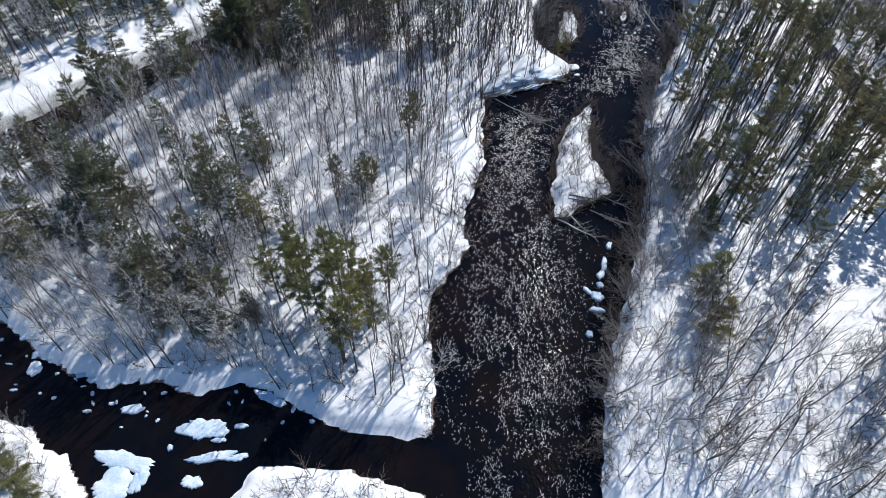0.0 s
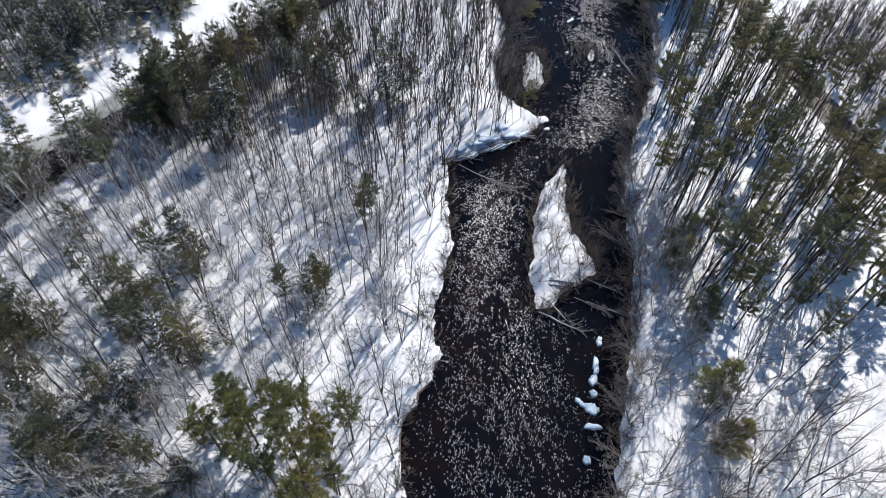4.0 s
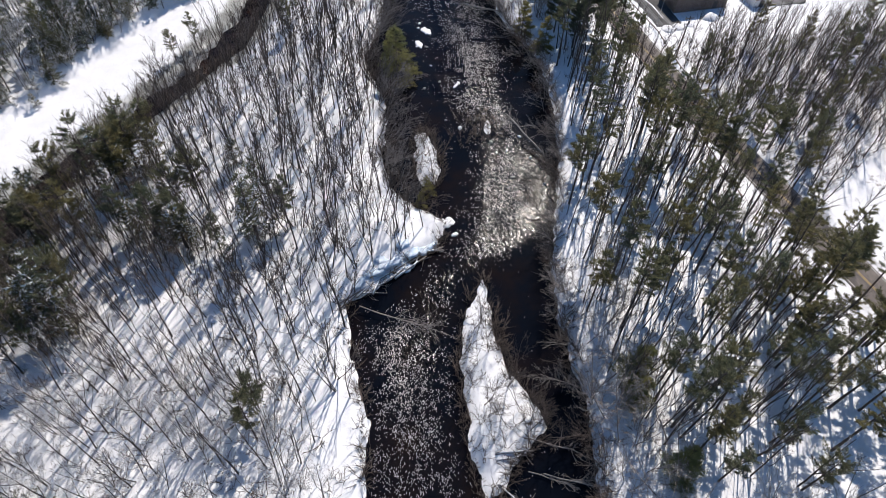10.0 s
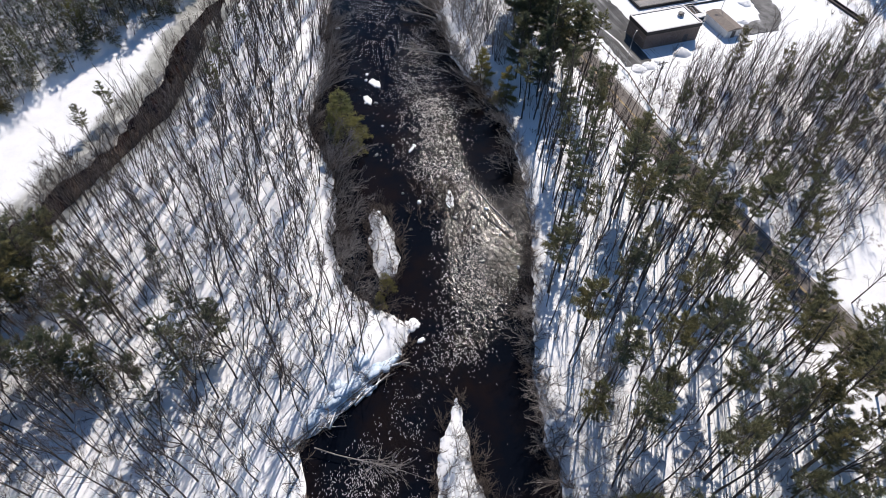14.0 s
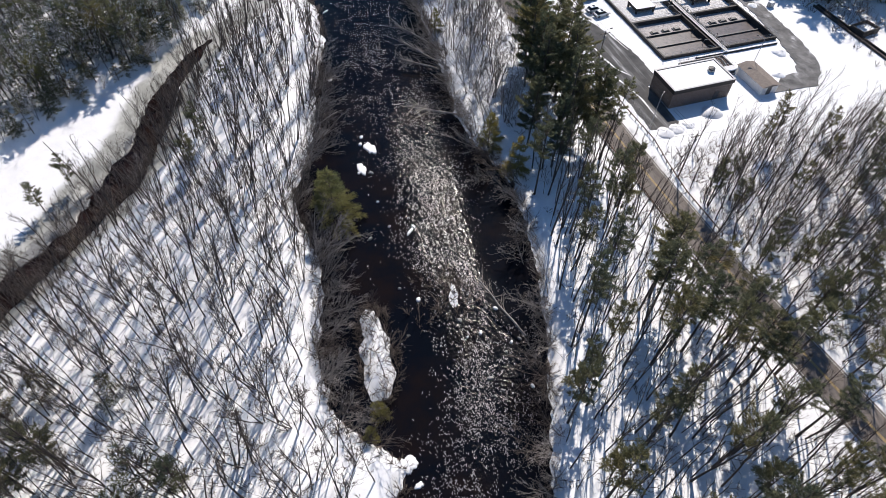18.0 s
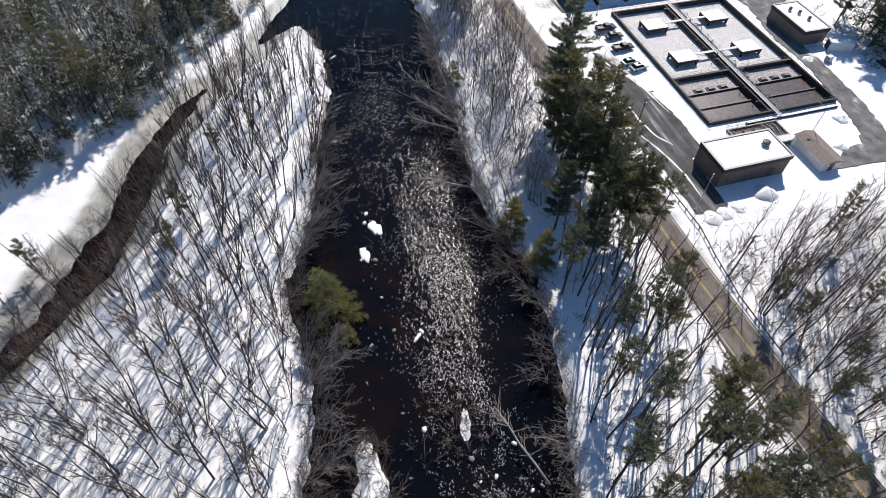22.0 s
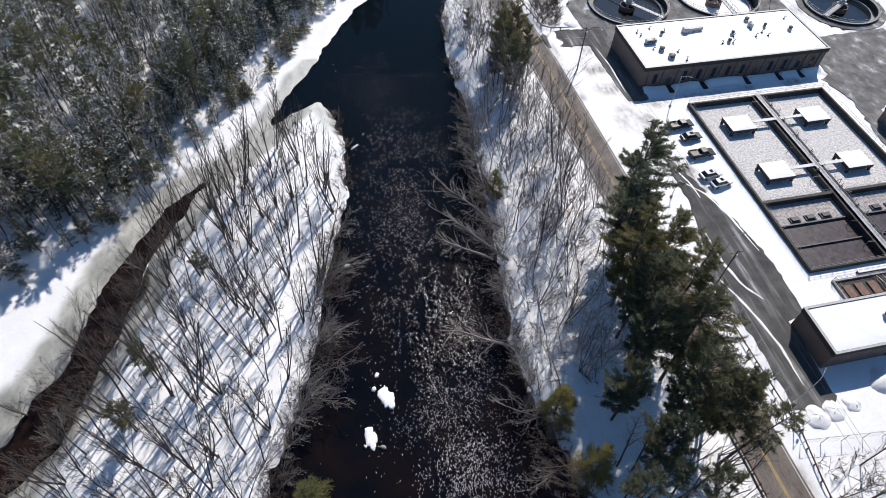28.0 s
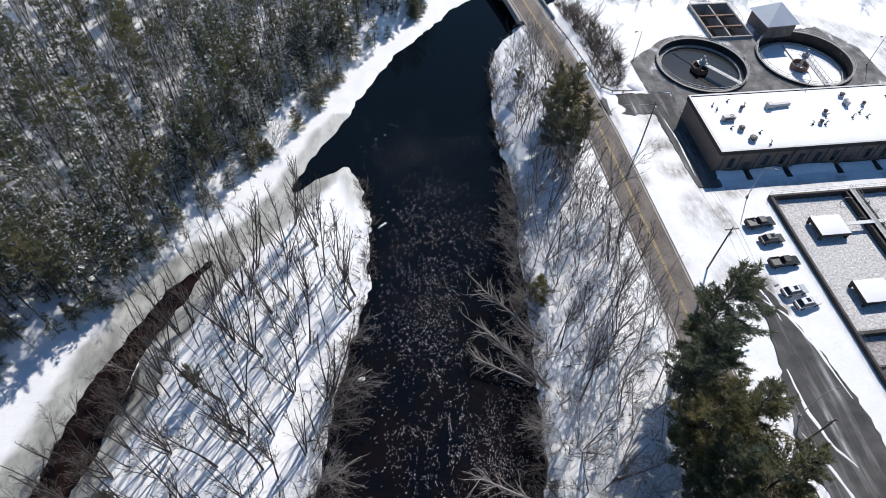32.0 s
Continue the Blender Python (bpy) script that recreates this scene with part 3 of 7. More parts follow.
# ---- road, drives, bridge ----
def ribbon(xf0, xf1, ys, z0, z1, mat=0):
    """A strip along y between two lines x(y), with thickness."""
    s = Shape()
    n = len(ys)
    verts = []
    for y in ys:
        a, b = xf0(y), xf1(y)
        verts += [(a, y, z0), (b, y, z0), (b, y, z1), (a, y, z1)]
    faces = []
    for i in range(n - 1):
        k = 4 * i
        faces += [(k + 3, k + 2, k + 6, k + 7), (k, k + 3, k + 7, k + 4), (k + 2, k + 1, k + 5, k + 6)]
    faces += [(0, 1, 2, 3), (4 * n - 1, 4 * n - 2, 4 * n - 3, 4 * n - 4)]
    return s.add(verts, faces, mat)


ROAD_Z = 0.2
road_ys = [-100 + 6.0 * i for i in range(84)]
road = tagged(part("road", ribbon(lambda y: road_x(y) - 3.6, lambda y: road_x(y) + 3.6, road_ys, -0.6, ROAD_Z), ASPHALT), "salt-stained grey-brown two-lane asphalt road", "road", kind="structure")
for off in (-0.13, 0.13):
    part("centre_line", ribbon(lambda y: road_x(y) + off - 0.1, lambda y: road_x(y) + off + 0.1, road_ys, ROAD_Z - 0.02, ROAD_Z + 0.006), YELLOW_PAINT, road, "worn double yellow centre line")
for off in (-3.2, 3.2):
    part("edge_line", ribbon(lambda y: road_x(y) + off - 0.05, lambda y: road_x(y) + off + 0.05, road_ys, ROAD_Z - 0.02, ROAD_Z + 0.006), WHITE_PAINT, road)

YARD_Z = 0.2


def ragged(outline, amount, seed):
    """An outline with many more corners, each pushed a little in or out."""
    rng = np.random.default_rng(seed)
    pts = []
    for (x0, y0), (x1, y1) in zip(outline, outline[1:] + outline[:1]):
        n = max(1, int(math.hypot(x1 - x0, y1 - y0) / 1.1))
        for i in range(n):
            pts.append((x0 + (x1 - x0) * i / n + rng.normal(0, amount), y0 + (y1 - y0) * i / n + rng.normal(0, amount)))
    return pts


drive = Shape()
drive.slab(ragged([(101.2, 191.6), (103.5, 190.7), (107.5, 190.9), (109, 192), (109, 206), (112.8, 206.5), (113.2, 213), (113.2, 220), (112, 227), (110.3, 234), (108.6, 241), (106.8, 246.5), (105.8, 247.3), (105.2, 241), (105.2, 235), (103.4, 227), (101, 218), (98.8, 211), (101.1, 209.3), (101.2, 202)], 0.16, 801), -0.3, YARD_Z)
drive.slab(ragged([(105.0, 290), (105.5, 272), (105.9, 266.8), (111, 266.6), (111, 297), (95.0, 297.5), (92.9, 294), (94.2, 290.4)], 0.14, 802), -0.3, YARD_Z)
driveway = tagged(part("driveway", drive, DRIFT_ASPHALT), "dark wet asphalt driveway streaked with drifted snow", "driveway", kind="structure")


def drift(line, wide, seed):
    """A thin tapering tongue of blown snow along a bent line, its edges feathered."""
    rng = np.random.default_rng(seed)
    n = 4 * len(line)
    f = np.linspace(0, len(line) - 1, n)
    cx, cy = np.interp(f, range(len(line)), [p[0] for p in line]), np.interp(f, range(len(line)), [p[1] for p in line])
    s = Shape()
    verts = []
    for i in range(n):
        w = wide * (math.sin(math.pi * (0.04 + 0.92 * i / (n - 1))) ** 0.7)
        l, r = w * rng.uniform(0.4, 1.1), w * rng.uniform(0.4, 1.1)
        verts += [(cx[i] - l, cy[i] - 0.2 * l, YARD_Z - 0.02), (cx[i] - 0.3 * l, cy[i], YARD_Z + 0.02 + 0.05 * w), (cx[i] + 0.3 * r, cy[i], YARD_Z + 0.02 + 0.05 * w), (cx[i] + r, cy[i] + 0.2 * r, YARD_Z - 0.02)]
    return s.add(verts, [(4 * i + k, 4 * i + k + 1, 4 * i + k + 5, 4 * i + k + 4) for i in range(n - 1) for k in range(3)])


for k, (line, wide) in enumerate(((((105.8, 241), (109.5, 236.2), (111.2, 229.5), (112.3, 221)), 0.55), (((104.4, 227), (104.2, 219.8), (105.2, 214.5), (107.3, 211)), 0.6), (((101.6, 216.8), (103.6, 210.5), (105, 202), (104.8, 195)), 0.6),
                                  (((106.4, 244), (107.6, 240), (107.8, 235.5)), 0.45), (((106.2, 288), (106.8, 280), (106.4, 270)), 0.4), (((96, 293), (101, 293.6), (108, 292.6)), 0.3))):
    part("snow_streak", drift(line, wide * 0.8, 700 + k), SNOW, driveway, "thin white streak of blown snow")
east_drive = Shape().slab(ragged([(137.6, 195.2), (149.9, 194.4), (154.2, 198.6), (157.4, 203.2), (159.4, 214), (161, 230), (160, 243), (163, 254), (170.5, 256.9), (176, 264), (188, 270), (186, 284), (161, 283), (160.5, 290), (166, 300), (163, 314), (160, 320), (157, 320), (161, 306), (158.5, 292), (110, 292), (110, 290), (159, 289.5), (159.2, 268.5), (156, 266.4), (158.4, 258), (155.4, 243), (156, 230.6), (153.9, 214.7), (151.4, 204.6), (148.4, 200.6), (143, 200)], 0.2, 803), -0.3, YARD_Z + 0.012)
tagged(part("driveway", east_drive, YARD_ASPHALT), "dark asphalt service road round the basins", "driveway", kind="structure")
apron_rim = [(106, 297.2), (111.2, 297.2), (111.2, 292.3), (158, 292.3), (166, 297), (166, 310), (160, 319.5), (142, 319.5), (141, 316), (128, 316), (120, 318.5), (110, 313), (105.6, 309.5)]
apron = bmesh.new()
for outline in [apron_rim] + [[(cx + (r + 0.02) * math.cos(2 * math.pi * i / 48), cy + (r + 0.02) * math.sin(2 * math.pi * i / 48)) for i in range(48)] for cx, cy, r in ROUNDS[:2]]:
    rim_verts = [apron.verts.new((x, y, YARD_Z - 0.01)) for x, y in outline]
    for i, v in enumerate(rim_verts):
        apron.edges.new((v, rim_verts[(i + 1) % len(rim_verts)]))
bmesh.ops.triangle_fill(apron, use_beauty=True, edges=apron.edges[:], normal=(0, 0, 1))
apron_mesh = bpy.data.meshes.new("pavement")
apron.to_mesh(apron_mesh)
apron.free()
apron_mesh.materials.append(YARD_ASPHALT)
tagged(part("pavement", apron_mesh, None), "dark wet asphalt apron round the round tanks", "pavement", kind="structure")
for cx, cy, r in ROUNDS:
    tagged(part("pavement", Shape().ring(cx, cy, r + 0.01, r + 1.9, -0.4, YARD_Z + 0.01, 48), YARD_ASPHALT), "wet asphalt walk round a tank", "pavement", kind="structure")

# ---- buildings ----
def wall_ring(x0, x1, y0, y1, z0, z1, t, mat=0):
    s = Shape()
    s.box(x0, x1, y0, y0 + t, z0, z1, mat).box(x0, x1, y1 - t, y1, z0, z1, mat)
    return s.box(x0, x0 + t, y0 + t, y1 - t, z0, z1, mat).box(x1 - t, x1, y0 + t, y1 - t, z0, z1, mat)


def snow_roof(x0, x1, y0, y1, z, seed):
    """A roof's snow: a soft uneven sheet with rounded rim."""
    nx, ny = max(6, int((x1 - x0) / 0.8)), max(6, int((y1 - y0) / 0.8))
    u, v = np.linspace(x0, x1, nx), np.linspace(y0, y1, ny)
    a, b = np.meshgrid(u, v)
    edge = np.minimum(np.minimum(a - x0, x1 - a), np.minimum(b - y0, y1 - b))
    h = z + 0.16 * step(-0.1, 0.9, edge) + 0.05 * wander(a, b, 2.2, seed) * step(0, 1, edge)
    return grid_mesh("roof_snow", u, v, h, SNOW)


def flat_building(name, label, x0, x1, y0, y1, h, wall_mat, openings, seed):
    """Walls in bays with recessed openings on the south and west sides, a parapet, a snowy roof."""
    b = thing(name, label, "building", at=(x0, y0, 0))
    w, d = x1 - x0, y1 - y0
    part("wall", Shape().box(0, w, 0.3, 0.55, 0, h), wall_mat, b)
    part("wall", Shape().box(0, w, d - 0.4, d, 0, h), wall_mat, b)
    part("wall", Shape().box(0, 0.4, 0.55, d - 0.4, 0, h), wall_mat, b)
    part("wall", Shape().box(w - 0.4, w, 0.55, d - 0.4, 0, h), wall_mat, b)
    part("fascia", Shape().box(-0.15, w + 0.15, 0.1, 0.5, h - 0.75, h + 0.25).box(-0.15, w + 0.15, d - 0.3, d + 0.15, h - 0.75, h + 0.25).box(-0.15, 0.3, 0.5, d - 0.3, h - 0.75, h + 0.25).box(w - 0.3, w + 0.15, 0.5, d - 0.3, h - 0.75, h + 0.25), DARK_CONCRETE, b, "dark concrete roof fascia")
    part("coping", Shape().box(-0.2, w + 0.2, 0.05, 0.45, h + 0.25, h + 0.33).box(-0.2, w + 0.2, d - 0.25, d + 0.2, h + 0.25, h + 0.33).box(-0.2, 0.25, 0.45, d - 0.25, h + 0.25, h + 0.33).box(w - 0.25, w + 0.2, 0.45, d - 0.25, h + 0.25, h + 0.33), STEEL, b)
    part("roof", Shape().box(0.3, w - 0.3, 0.5, d - 0.3, h - 0.3, h + 0.1), CONCRETE, b)
    part("roof_snow", snow_roof(0.25, w - 0.25, 0.45, d - 0.25, h + 0.13, seed), SNOW, b, "smooth white snow on a flat roof")
    for kind, cx, ow, oh, sill in openings:
        o = part(kind, Shape().box(cx - ow / 2, cx + ow / 2, 0.24, 0.296, sill, sill + oh), GLASS if kind == "window" else DARK_METAL, b)
        part("frame", Shape().box(cx - ow / 2 - 0.08, cx - ow / 2, 0.2, 0.29, sill, sill + oh).box(cx + ow / 2, cx + ow / 2 + 0.08, 0.2, 0.29, sill, sill + oh).box(cx - ow / 2 - 0.08, cx + ow / 2 + 0.08, 0.2, 0.29, sill + oh, sill + oh + 0.08).box(cx - ow / 2 - 0.1, cx + ow / 2 + 0.1, 0.15, 0.29, sill - 0.08, sill), DARK_METAL, o)
    return b


main_open = []
for i in range(12):
    cx = 3.2 + i * 3.75
    main_open.append(("door", cx, 1.1, 2.2, 0.05) if i in (1, 7) else ("window", cx, 0.9, 2.4, 1.3))
main_building = flat_building("main_building", "long low brown brick control building with snowy flat roof", 110.2, 157.6, 270.6, 288.3, 5.6, BRICK, main_open, 31)
for i in range(13):
    x = 1.4 + i * 3.72
    part("pier", Shape().box(x - 0.25, x + 0.25, 0.0, 0.3, 0, 4.85), BRICK, main_building)
pump_house = flat_building("pump_house", "brown brick pump house with snowy flat roof", 109.2, 125.4, 196.9, 205.6, 4.8, BRICK, [("door", 12.5, 1.1, 2.2, 0.05)], 32)
blower_house = flat_building("blower_house", "small brown brick blower house with snowy roof", 159.4, 167.2, 236.6, 250.4, 4.0, BRICK, [("door", 5.5, 1.0, 2.1, 0.05)], 33)


bank = thing("snow_bank", "shaded bank of snow along the foot of a brick wall", "snow bank", at=(0, 0, 0))
PADS = (117.5, 126.1, 137.4, 146.1, 152.0)
for pad_x in PADS:
    part("gap_pad", Shape().bevel_box(pad_x - 110.85, pad_x - 109.55, -2.5, 0.28, -0.1, 0.16), DARK_CONCRETE, main_building, "low dark pad cutting the snow bank")
drift_x = np.linspace(110.6, 157.4, 190)
drift_y = np.linspace(268.2, 270.55, 7)
dx_, dy_ = np.meshgrid(drift_x, drift_y)
part("snow", grid_mesh("snow", drift_x, drift_y, 0.02 + np.prod([step(0.45, 0.95, np.abs(dx_ - p)) for p in PADS], 0) * step(268.2, 270.4, dy_) * (0.75 + 0.3 * wander(dx_, dy_, 3.0, 88)) + 0.05 * wander(dx_, dy_, 1.0, 89), SNOW), None, bank)


def roof_unit(kind, x, y, z, s, turn):
    """Rooftop machines: a round fan on a curb, a boxed air handler, a bent vent pipe, a long duct."""
    if kind == "fan":
        t = thing("roof_fan", "dark mushroom-shaped exhaust fan on a snowy roof", "roof fan", "roof fans", (x, y, z), turn)
        part("curb", Shape().box(-0.45 * s, 0.45 * s, -0.45 * s, 0.45 * s, 0, 0.45), STEEL, t)
        part("cowl", Shape().tube([(0, 0, 0.45), (0, 0, 0.75), (0, 0, 0.95), (0, 0, 1.1)], [0.42 * s, 0.62 * s, 0.6 * s, 0.25 * s], 14), DARK_METAL, t)
    elif kind == "box":
        t = thing("air_handler", "grey boxed air handler on a snowy roof", "air handler", "air handlers", (x, y, z), turn)
        part("casing", Shape().bevel_box(-1.3 * s, 1.3 * s, -0.5 * s, 0.5 * s, 0.25, 1.2), STEEL, t)
        part("skid", Shape().box(-1.2 * s, 1.2 * s, -0.4 * s, -0.3 * s, 0, 0.25).box(-1.2 * s, 1.2 * s, 0.3 * s, 0.4 * s, 0, 0.25), DARK_METAL, t)
        part("louvre", Shape().box(-1.0 * s, 1.0 * s, -0.53 * s, -0.5 * s, 0.45, 1.0), DARK_METAL, t)
        part("fan_guard", Shape().ring(0.5 * s, 0, 0.3 * s, 0.36 * s, 1.2, 1.28, 16), DARK_METAL, t)
    elif kind == "pipe":
        t = thing("vent_pipe", "grey vent pipe standing on a snowy roof", "vent pipe", "vent pipes", (x, y, z), turn)
        part("pipe", Shape().tube([(0, 0, 0), (0, 0, 0.6 * s), (0.12, 0, 0.8 * s), (0.4, 0, 0.72 * s)], [0.12, 0.12, 0.12, 0.12], 8), STEEL, t)
        part("flashing", Shape().tube([(0, 0, 0), (0, 0, 0.2)], [0.35, 0.16], 10), DARK_METAL, t)
    else:
        t = thing("roof_duct", "long silver duct unit on a snowy roof", "roof duct", "", (x, y, z), turn)
        part("duct", Shape().bevel_box(-2.4, 2.4, -0.45, 0.45, 0.3, 0.95, 0.12), STEEL, t)
        part("plenum", Shape().bevel_box(-2.9, -1.7, -0.6, 0.6, 0.2, 1.25, 0.1), STEEL, t)
        for k in (-1.5, 0, 1.8):
            part("support", Shape().box(k - 0.06, k + 0.06, -0.4, 0.4, 0, 0.3), DARK_METAL, t)


for kind, x, y, s, turn in (("box", 115.2, 279.8, 1, 0), ("fan", 116.6, 276.6, 1, 0), ("fan", 117.6, 273.4, 1.25, 0), ("pipe", 113.8, 284.5, 1, 40), ("pipe", 120.2, 275.4, 0.8, 10), ("pipe", 120.8, 271.9, 1.2, 80),
                            ("pipe", 114.3, 283.2, 0.9, 200), ("fan", 119.4, 282.8, 0.6, 0), ("pipe", 120.6, 283.8, 1, 90), ("pipe", 117.6, 285.6, 0.8, 0), ("duct", 127.9, 283.0, 1, 4), ("pipe", 114.8, 277.2, 0.8, 0),
                            ("fan", 134.3, 277.0, 0.7, 0), ("pipe", 135.2, 276.6, 1.2, 0), ("pipe", 132.6, 276.9, 1, 130), ("fan", 136.8, 280.0, 0.7, 0), ("pipe", 136.6, 279.0, 1.1, 0), ("fan", 143.4, 285.0, 0.9, 0), ("box", 142.9, 282.3, 0.6, 90),
                            ("pipe", 142.2, 278.2, 1.2, 0), ("pipe", 144.6, 279.6, 1, 0), ("fan", 146.6, 281.8, 0.6, 0), ("pipe", 145.4, 278.0, 1, 0), ("fan", 152.2, 279.5, 0.8, 0), ("pipe", 153.6, 284.3, 1, 0)):
    roof_unit(kind, x, y, 5.85, s, turn)
roof_unit("fan", 121.6, 201.4, 5.05, 1.3, 0)
for x, y in ((161.8, 246.6), (163.2, 244.6), (163.8, 241.4)):
    roof_unit("fan", x, y, 4.25, 0.7, 0)

shed = thing("storage_shed", "low white shed with brown bare roof beside the pump house", "shed", at=(133.2, 195.2, 0.06))
part("wall", wall_ring(0, 4.6, 0, 9.6, 0, 2.3, 0.2), WHITE_WALL, shed)
part("roof", Shape().add([(-0.3, -0.3, 2.3), (4.9, -0.3, 2.3), (4.9, 9.9, 2.3), (-0.3, 9.9, 2.3), (2.3, -0.3, 2.9), (2.3, 9.9, 2.9)], [(0, 4, 5, 3), (1, 2, 5, 4), (0, 1, 4), (3, 5, 2), (0, 3, 2, 1)]), ROOF_TAR, shed, "brown felt roof free of snow")
part("door", Shape().box(1.6, 2.8, -0.05, 0.0, 0, 2.0), DARK_METAL, shed)

pavilion = thing("hip_roof_house", "small brick house with a snowy hipped roof", "building", at=(146.8, 320.5, 0.06), turn=4)
part("wall", wall_ring(-4, 4, -4, 4, 0, 3.6, 0.3), BRICK, pavilion)
part("roof", Shape().add([(-4.6, -4.6, 3.5), (4.6, -4.6, 3.5), (4.6, 4.6, 3.5), (-4.6, 4.6, 3.5), (0, 0, 7.4)], [(0, 1, 4), (1, 2, 4), (2, 3, 4), (3, 0, 4), (3, 2, 1, 0)]), SNOW, pavilion, "snow-covered hipped roof")
part("door", Shape().box(-2.4, -1.2, -4.06, -4.0, 0, 2.1), DARK_METAL, pavilion)
part("window", Shape().box(0.8, 2.4, -4.05, -4.0, 1.2, 2.4), GLASS, pavilion)

# ---- rails, basins ----
def railing(parent, x0, y0, x1, y1, z, gap=2.4, mat=None):
    """A two-bar pipe railing with posts, as one part."""
    n = max(1, round(math.hypot(x1 - x0, y1 - y0) / gap))
    s = Shape()
    for i in range(n + 1):
        x, y = x0 + (x1 - x0) * i / n, y0 + (y1 - y0) * i / n
        s.tube([(x, y, z), (x, y, z + 1.07)], [0.035, 0.035], 4)
    for h in (0.55, 1.05):
        s.tube([(x0, y0, z + h), (x1, y1, z + h)], [0.032, 0.032], 4)
    return part("railing", s, mat or STEEL, parent)


AX0, AX1, AY0, AY1 = 118.6, 153.2, 214.6, 263.0
aeration = thing("aeration_basin", "large concrete aeration basin in four cells with walkways and railings", "treatment basin", at=(0, 0, 0))
TOP = 0.9
# Walls near black all over, the shade of their inner faces painted in.
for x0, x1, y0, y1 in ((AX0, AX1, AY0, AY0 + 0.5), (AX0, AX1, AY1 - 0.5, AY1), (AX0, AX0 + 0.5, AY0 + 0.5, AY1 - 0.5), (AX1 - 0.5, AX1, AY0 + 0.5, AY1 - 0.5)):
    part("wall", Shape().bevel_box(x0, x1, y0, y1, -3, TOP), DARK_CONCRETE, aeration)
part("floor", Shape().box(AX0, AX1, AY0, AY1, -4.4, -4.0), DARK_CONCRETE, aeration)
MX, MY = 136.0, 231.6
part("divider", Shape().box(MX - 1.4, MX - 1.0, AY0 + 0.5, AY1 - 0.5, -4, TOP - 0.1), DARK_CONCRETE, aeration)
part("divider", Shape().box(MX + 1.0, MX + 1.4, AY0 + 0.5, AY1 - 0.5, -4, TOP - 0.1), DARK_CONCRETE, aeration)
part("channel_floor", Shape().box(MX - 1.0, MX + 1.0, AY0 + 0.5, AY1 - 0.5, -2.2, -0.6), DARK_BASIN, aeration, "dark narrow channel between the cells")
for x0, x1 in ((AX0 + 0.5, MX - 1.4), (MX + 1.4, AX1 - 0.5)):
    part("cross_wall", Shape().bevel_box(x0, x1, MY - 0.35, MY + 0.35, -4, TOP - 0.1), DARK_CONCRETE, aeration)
    part("froth", Shape().box(x0, x1, MY + 0.35, AY1 - 0.5, -2.2, -0.45), SLUDGE, aeration, "grey frothy frozen crust")
    for k, (y0, y1, z) in enumerate(((MY - 5.6, MY - 0.35, -0.4), (MY - 10.8, MY - 5.9, -0.55), (AY0 + 0.5, MY - 11.1, -0.45))):
        part("settling_surface", Shape().box(x0, x1, y0, y1, -3, z), DARK_BASIN if k else GREY_FROTH, aeration)
    for y in (MY - 5.75, MY - 10.95):
        part("baffle", Shape().box(x0, x1, y - 0.15, y + 0.15, -3.0, -0.1), DARK_METAL, aeration)
    for k in range(3):
        cx = x0 + (x1 - x0) * (0.3 + 0.22 * k)
        part("scum_trough", Shape().box(cx - 1.1, cx + 1.1, MY - 5.2, MY - 3.9, -1.3, -0.15).box(cx - 0.8, cx + 0.8, MY - 5.0, MY - 4.1, -0.15, 0.1), DARK_METAL, aeration)
# walkways of grating over the divider, with rails
part("walkway", Shape().box(MX - 0.55, MX + 0.55, AY0 - 1.6, AY1, TOP, TOP + 0.12), STEEL, aeration)
for dx in (-0.55, 0.55):
    railing(aeration, MX + dx, AY0 - 1.6, MX + dx, AY1, TOP + 0.12)
railing(aeration, AX0 + 0.1, AY0, AX0 + 0.1, AY1, TOP)
railing(aeration, AX1 - 0.1, AY0, AX1 - 0.1, AY1, TOP)
railing(aeration, AX0, AY0 + 0.1, AX1, AY0 + 0.1, TOP)
railing(aeration, AX0, AY1 - 0.1, AX1, AY1 - 0.1, TOP)
for x0, x1 in ((AX0 + 0.5, MX - 1.4), (MX + 1.4, AX1 - 0.5)):
    railing(aeration, x0, MY, x1, MY, TOP - 0.1)
for cx in (126.6, 145.0):
    for cy in (239.2, 254.2):
        side = 1 if cx < MX else -1
        pad = part("aerator_platform", Shape().bevel_box(cx - 3.0, cx + 3.0, cy - 2.4, cy + 2.4, 0.45, 1.15), DARK_CONCRETE, aeration, "square concrete aerator platform on four columns")
        part("platform_snow", snow_roof(cx - 2.95, cx + 2.95, cy - 2.35, cy + 2.35, 1.155, 40), SNOW, pad)
        for px in (-2.7, 2.7):
            for py in (-2.1, 2.1):
                part("column", Shape().box(cx + px - 0.22, cx + px + 0.22, cy + py - 0.22, cy + py + 0.22, -4, 0.45), DARK_CONCRETE, pad)
        part("footbridge", Shape().box(min(cx + side * 3.0, MX - side * 0.55), max(cx + side * 3.0, MX - side * 0.55), cy - 0.4, cy + 0.4, 0.98, 1.14), WHITE_WALL, aeration, "narrow snowy footbridge")
pipes = random.Random(61)
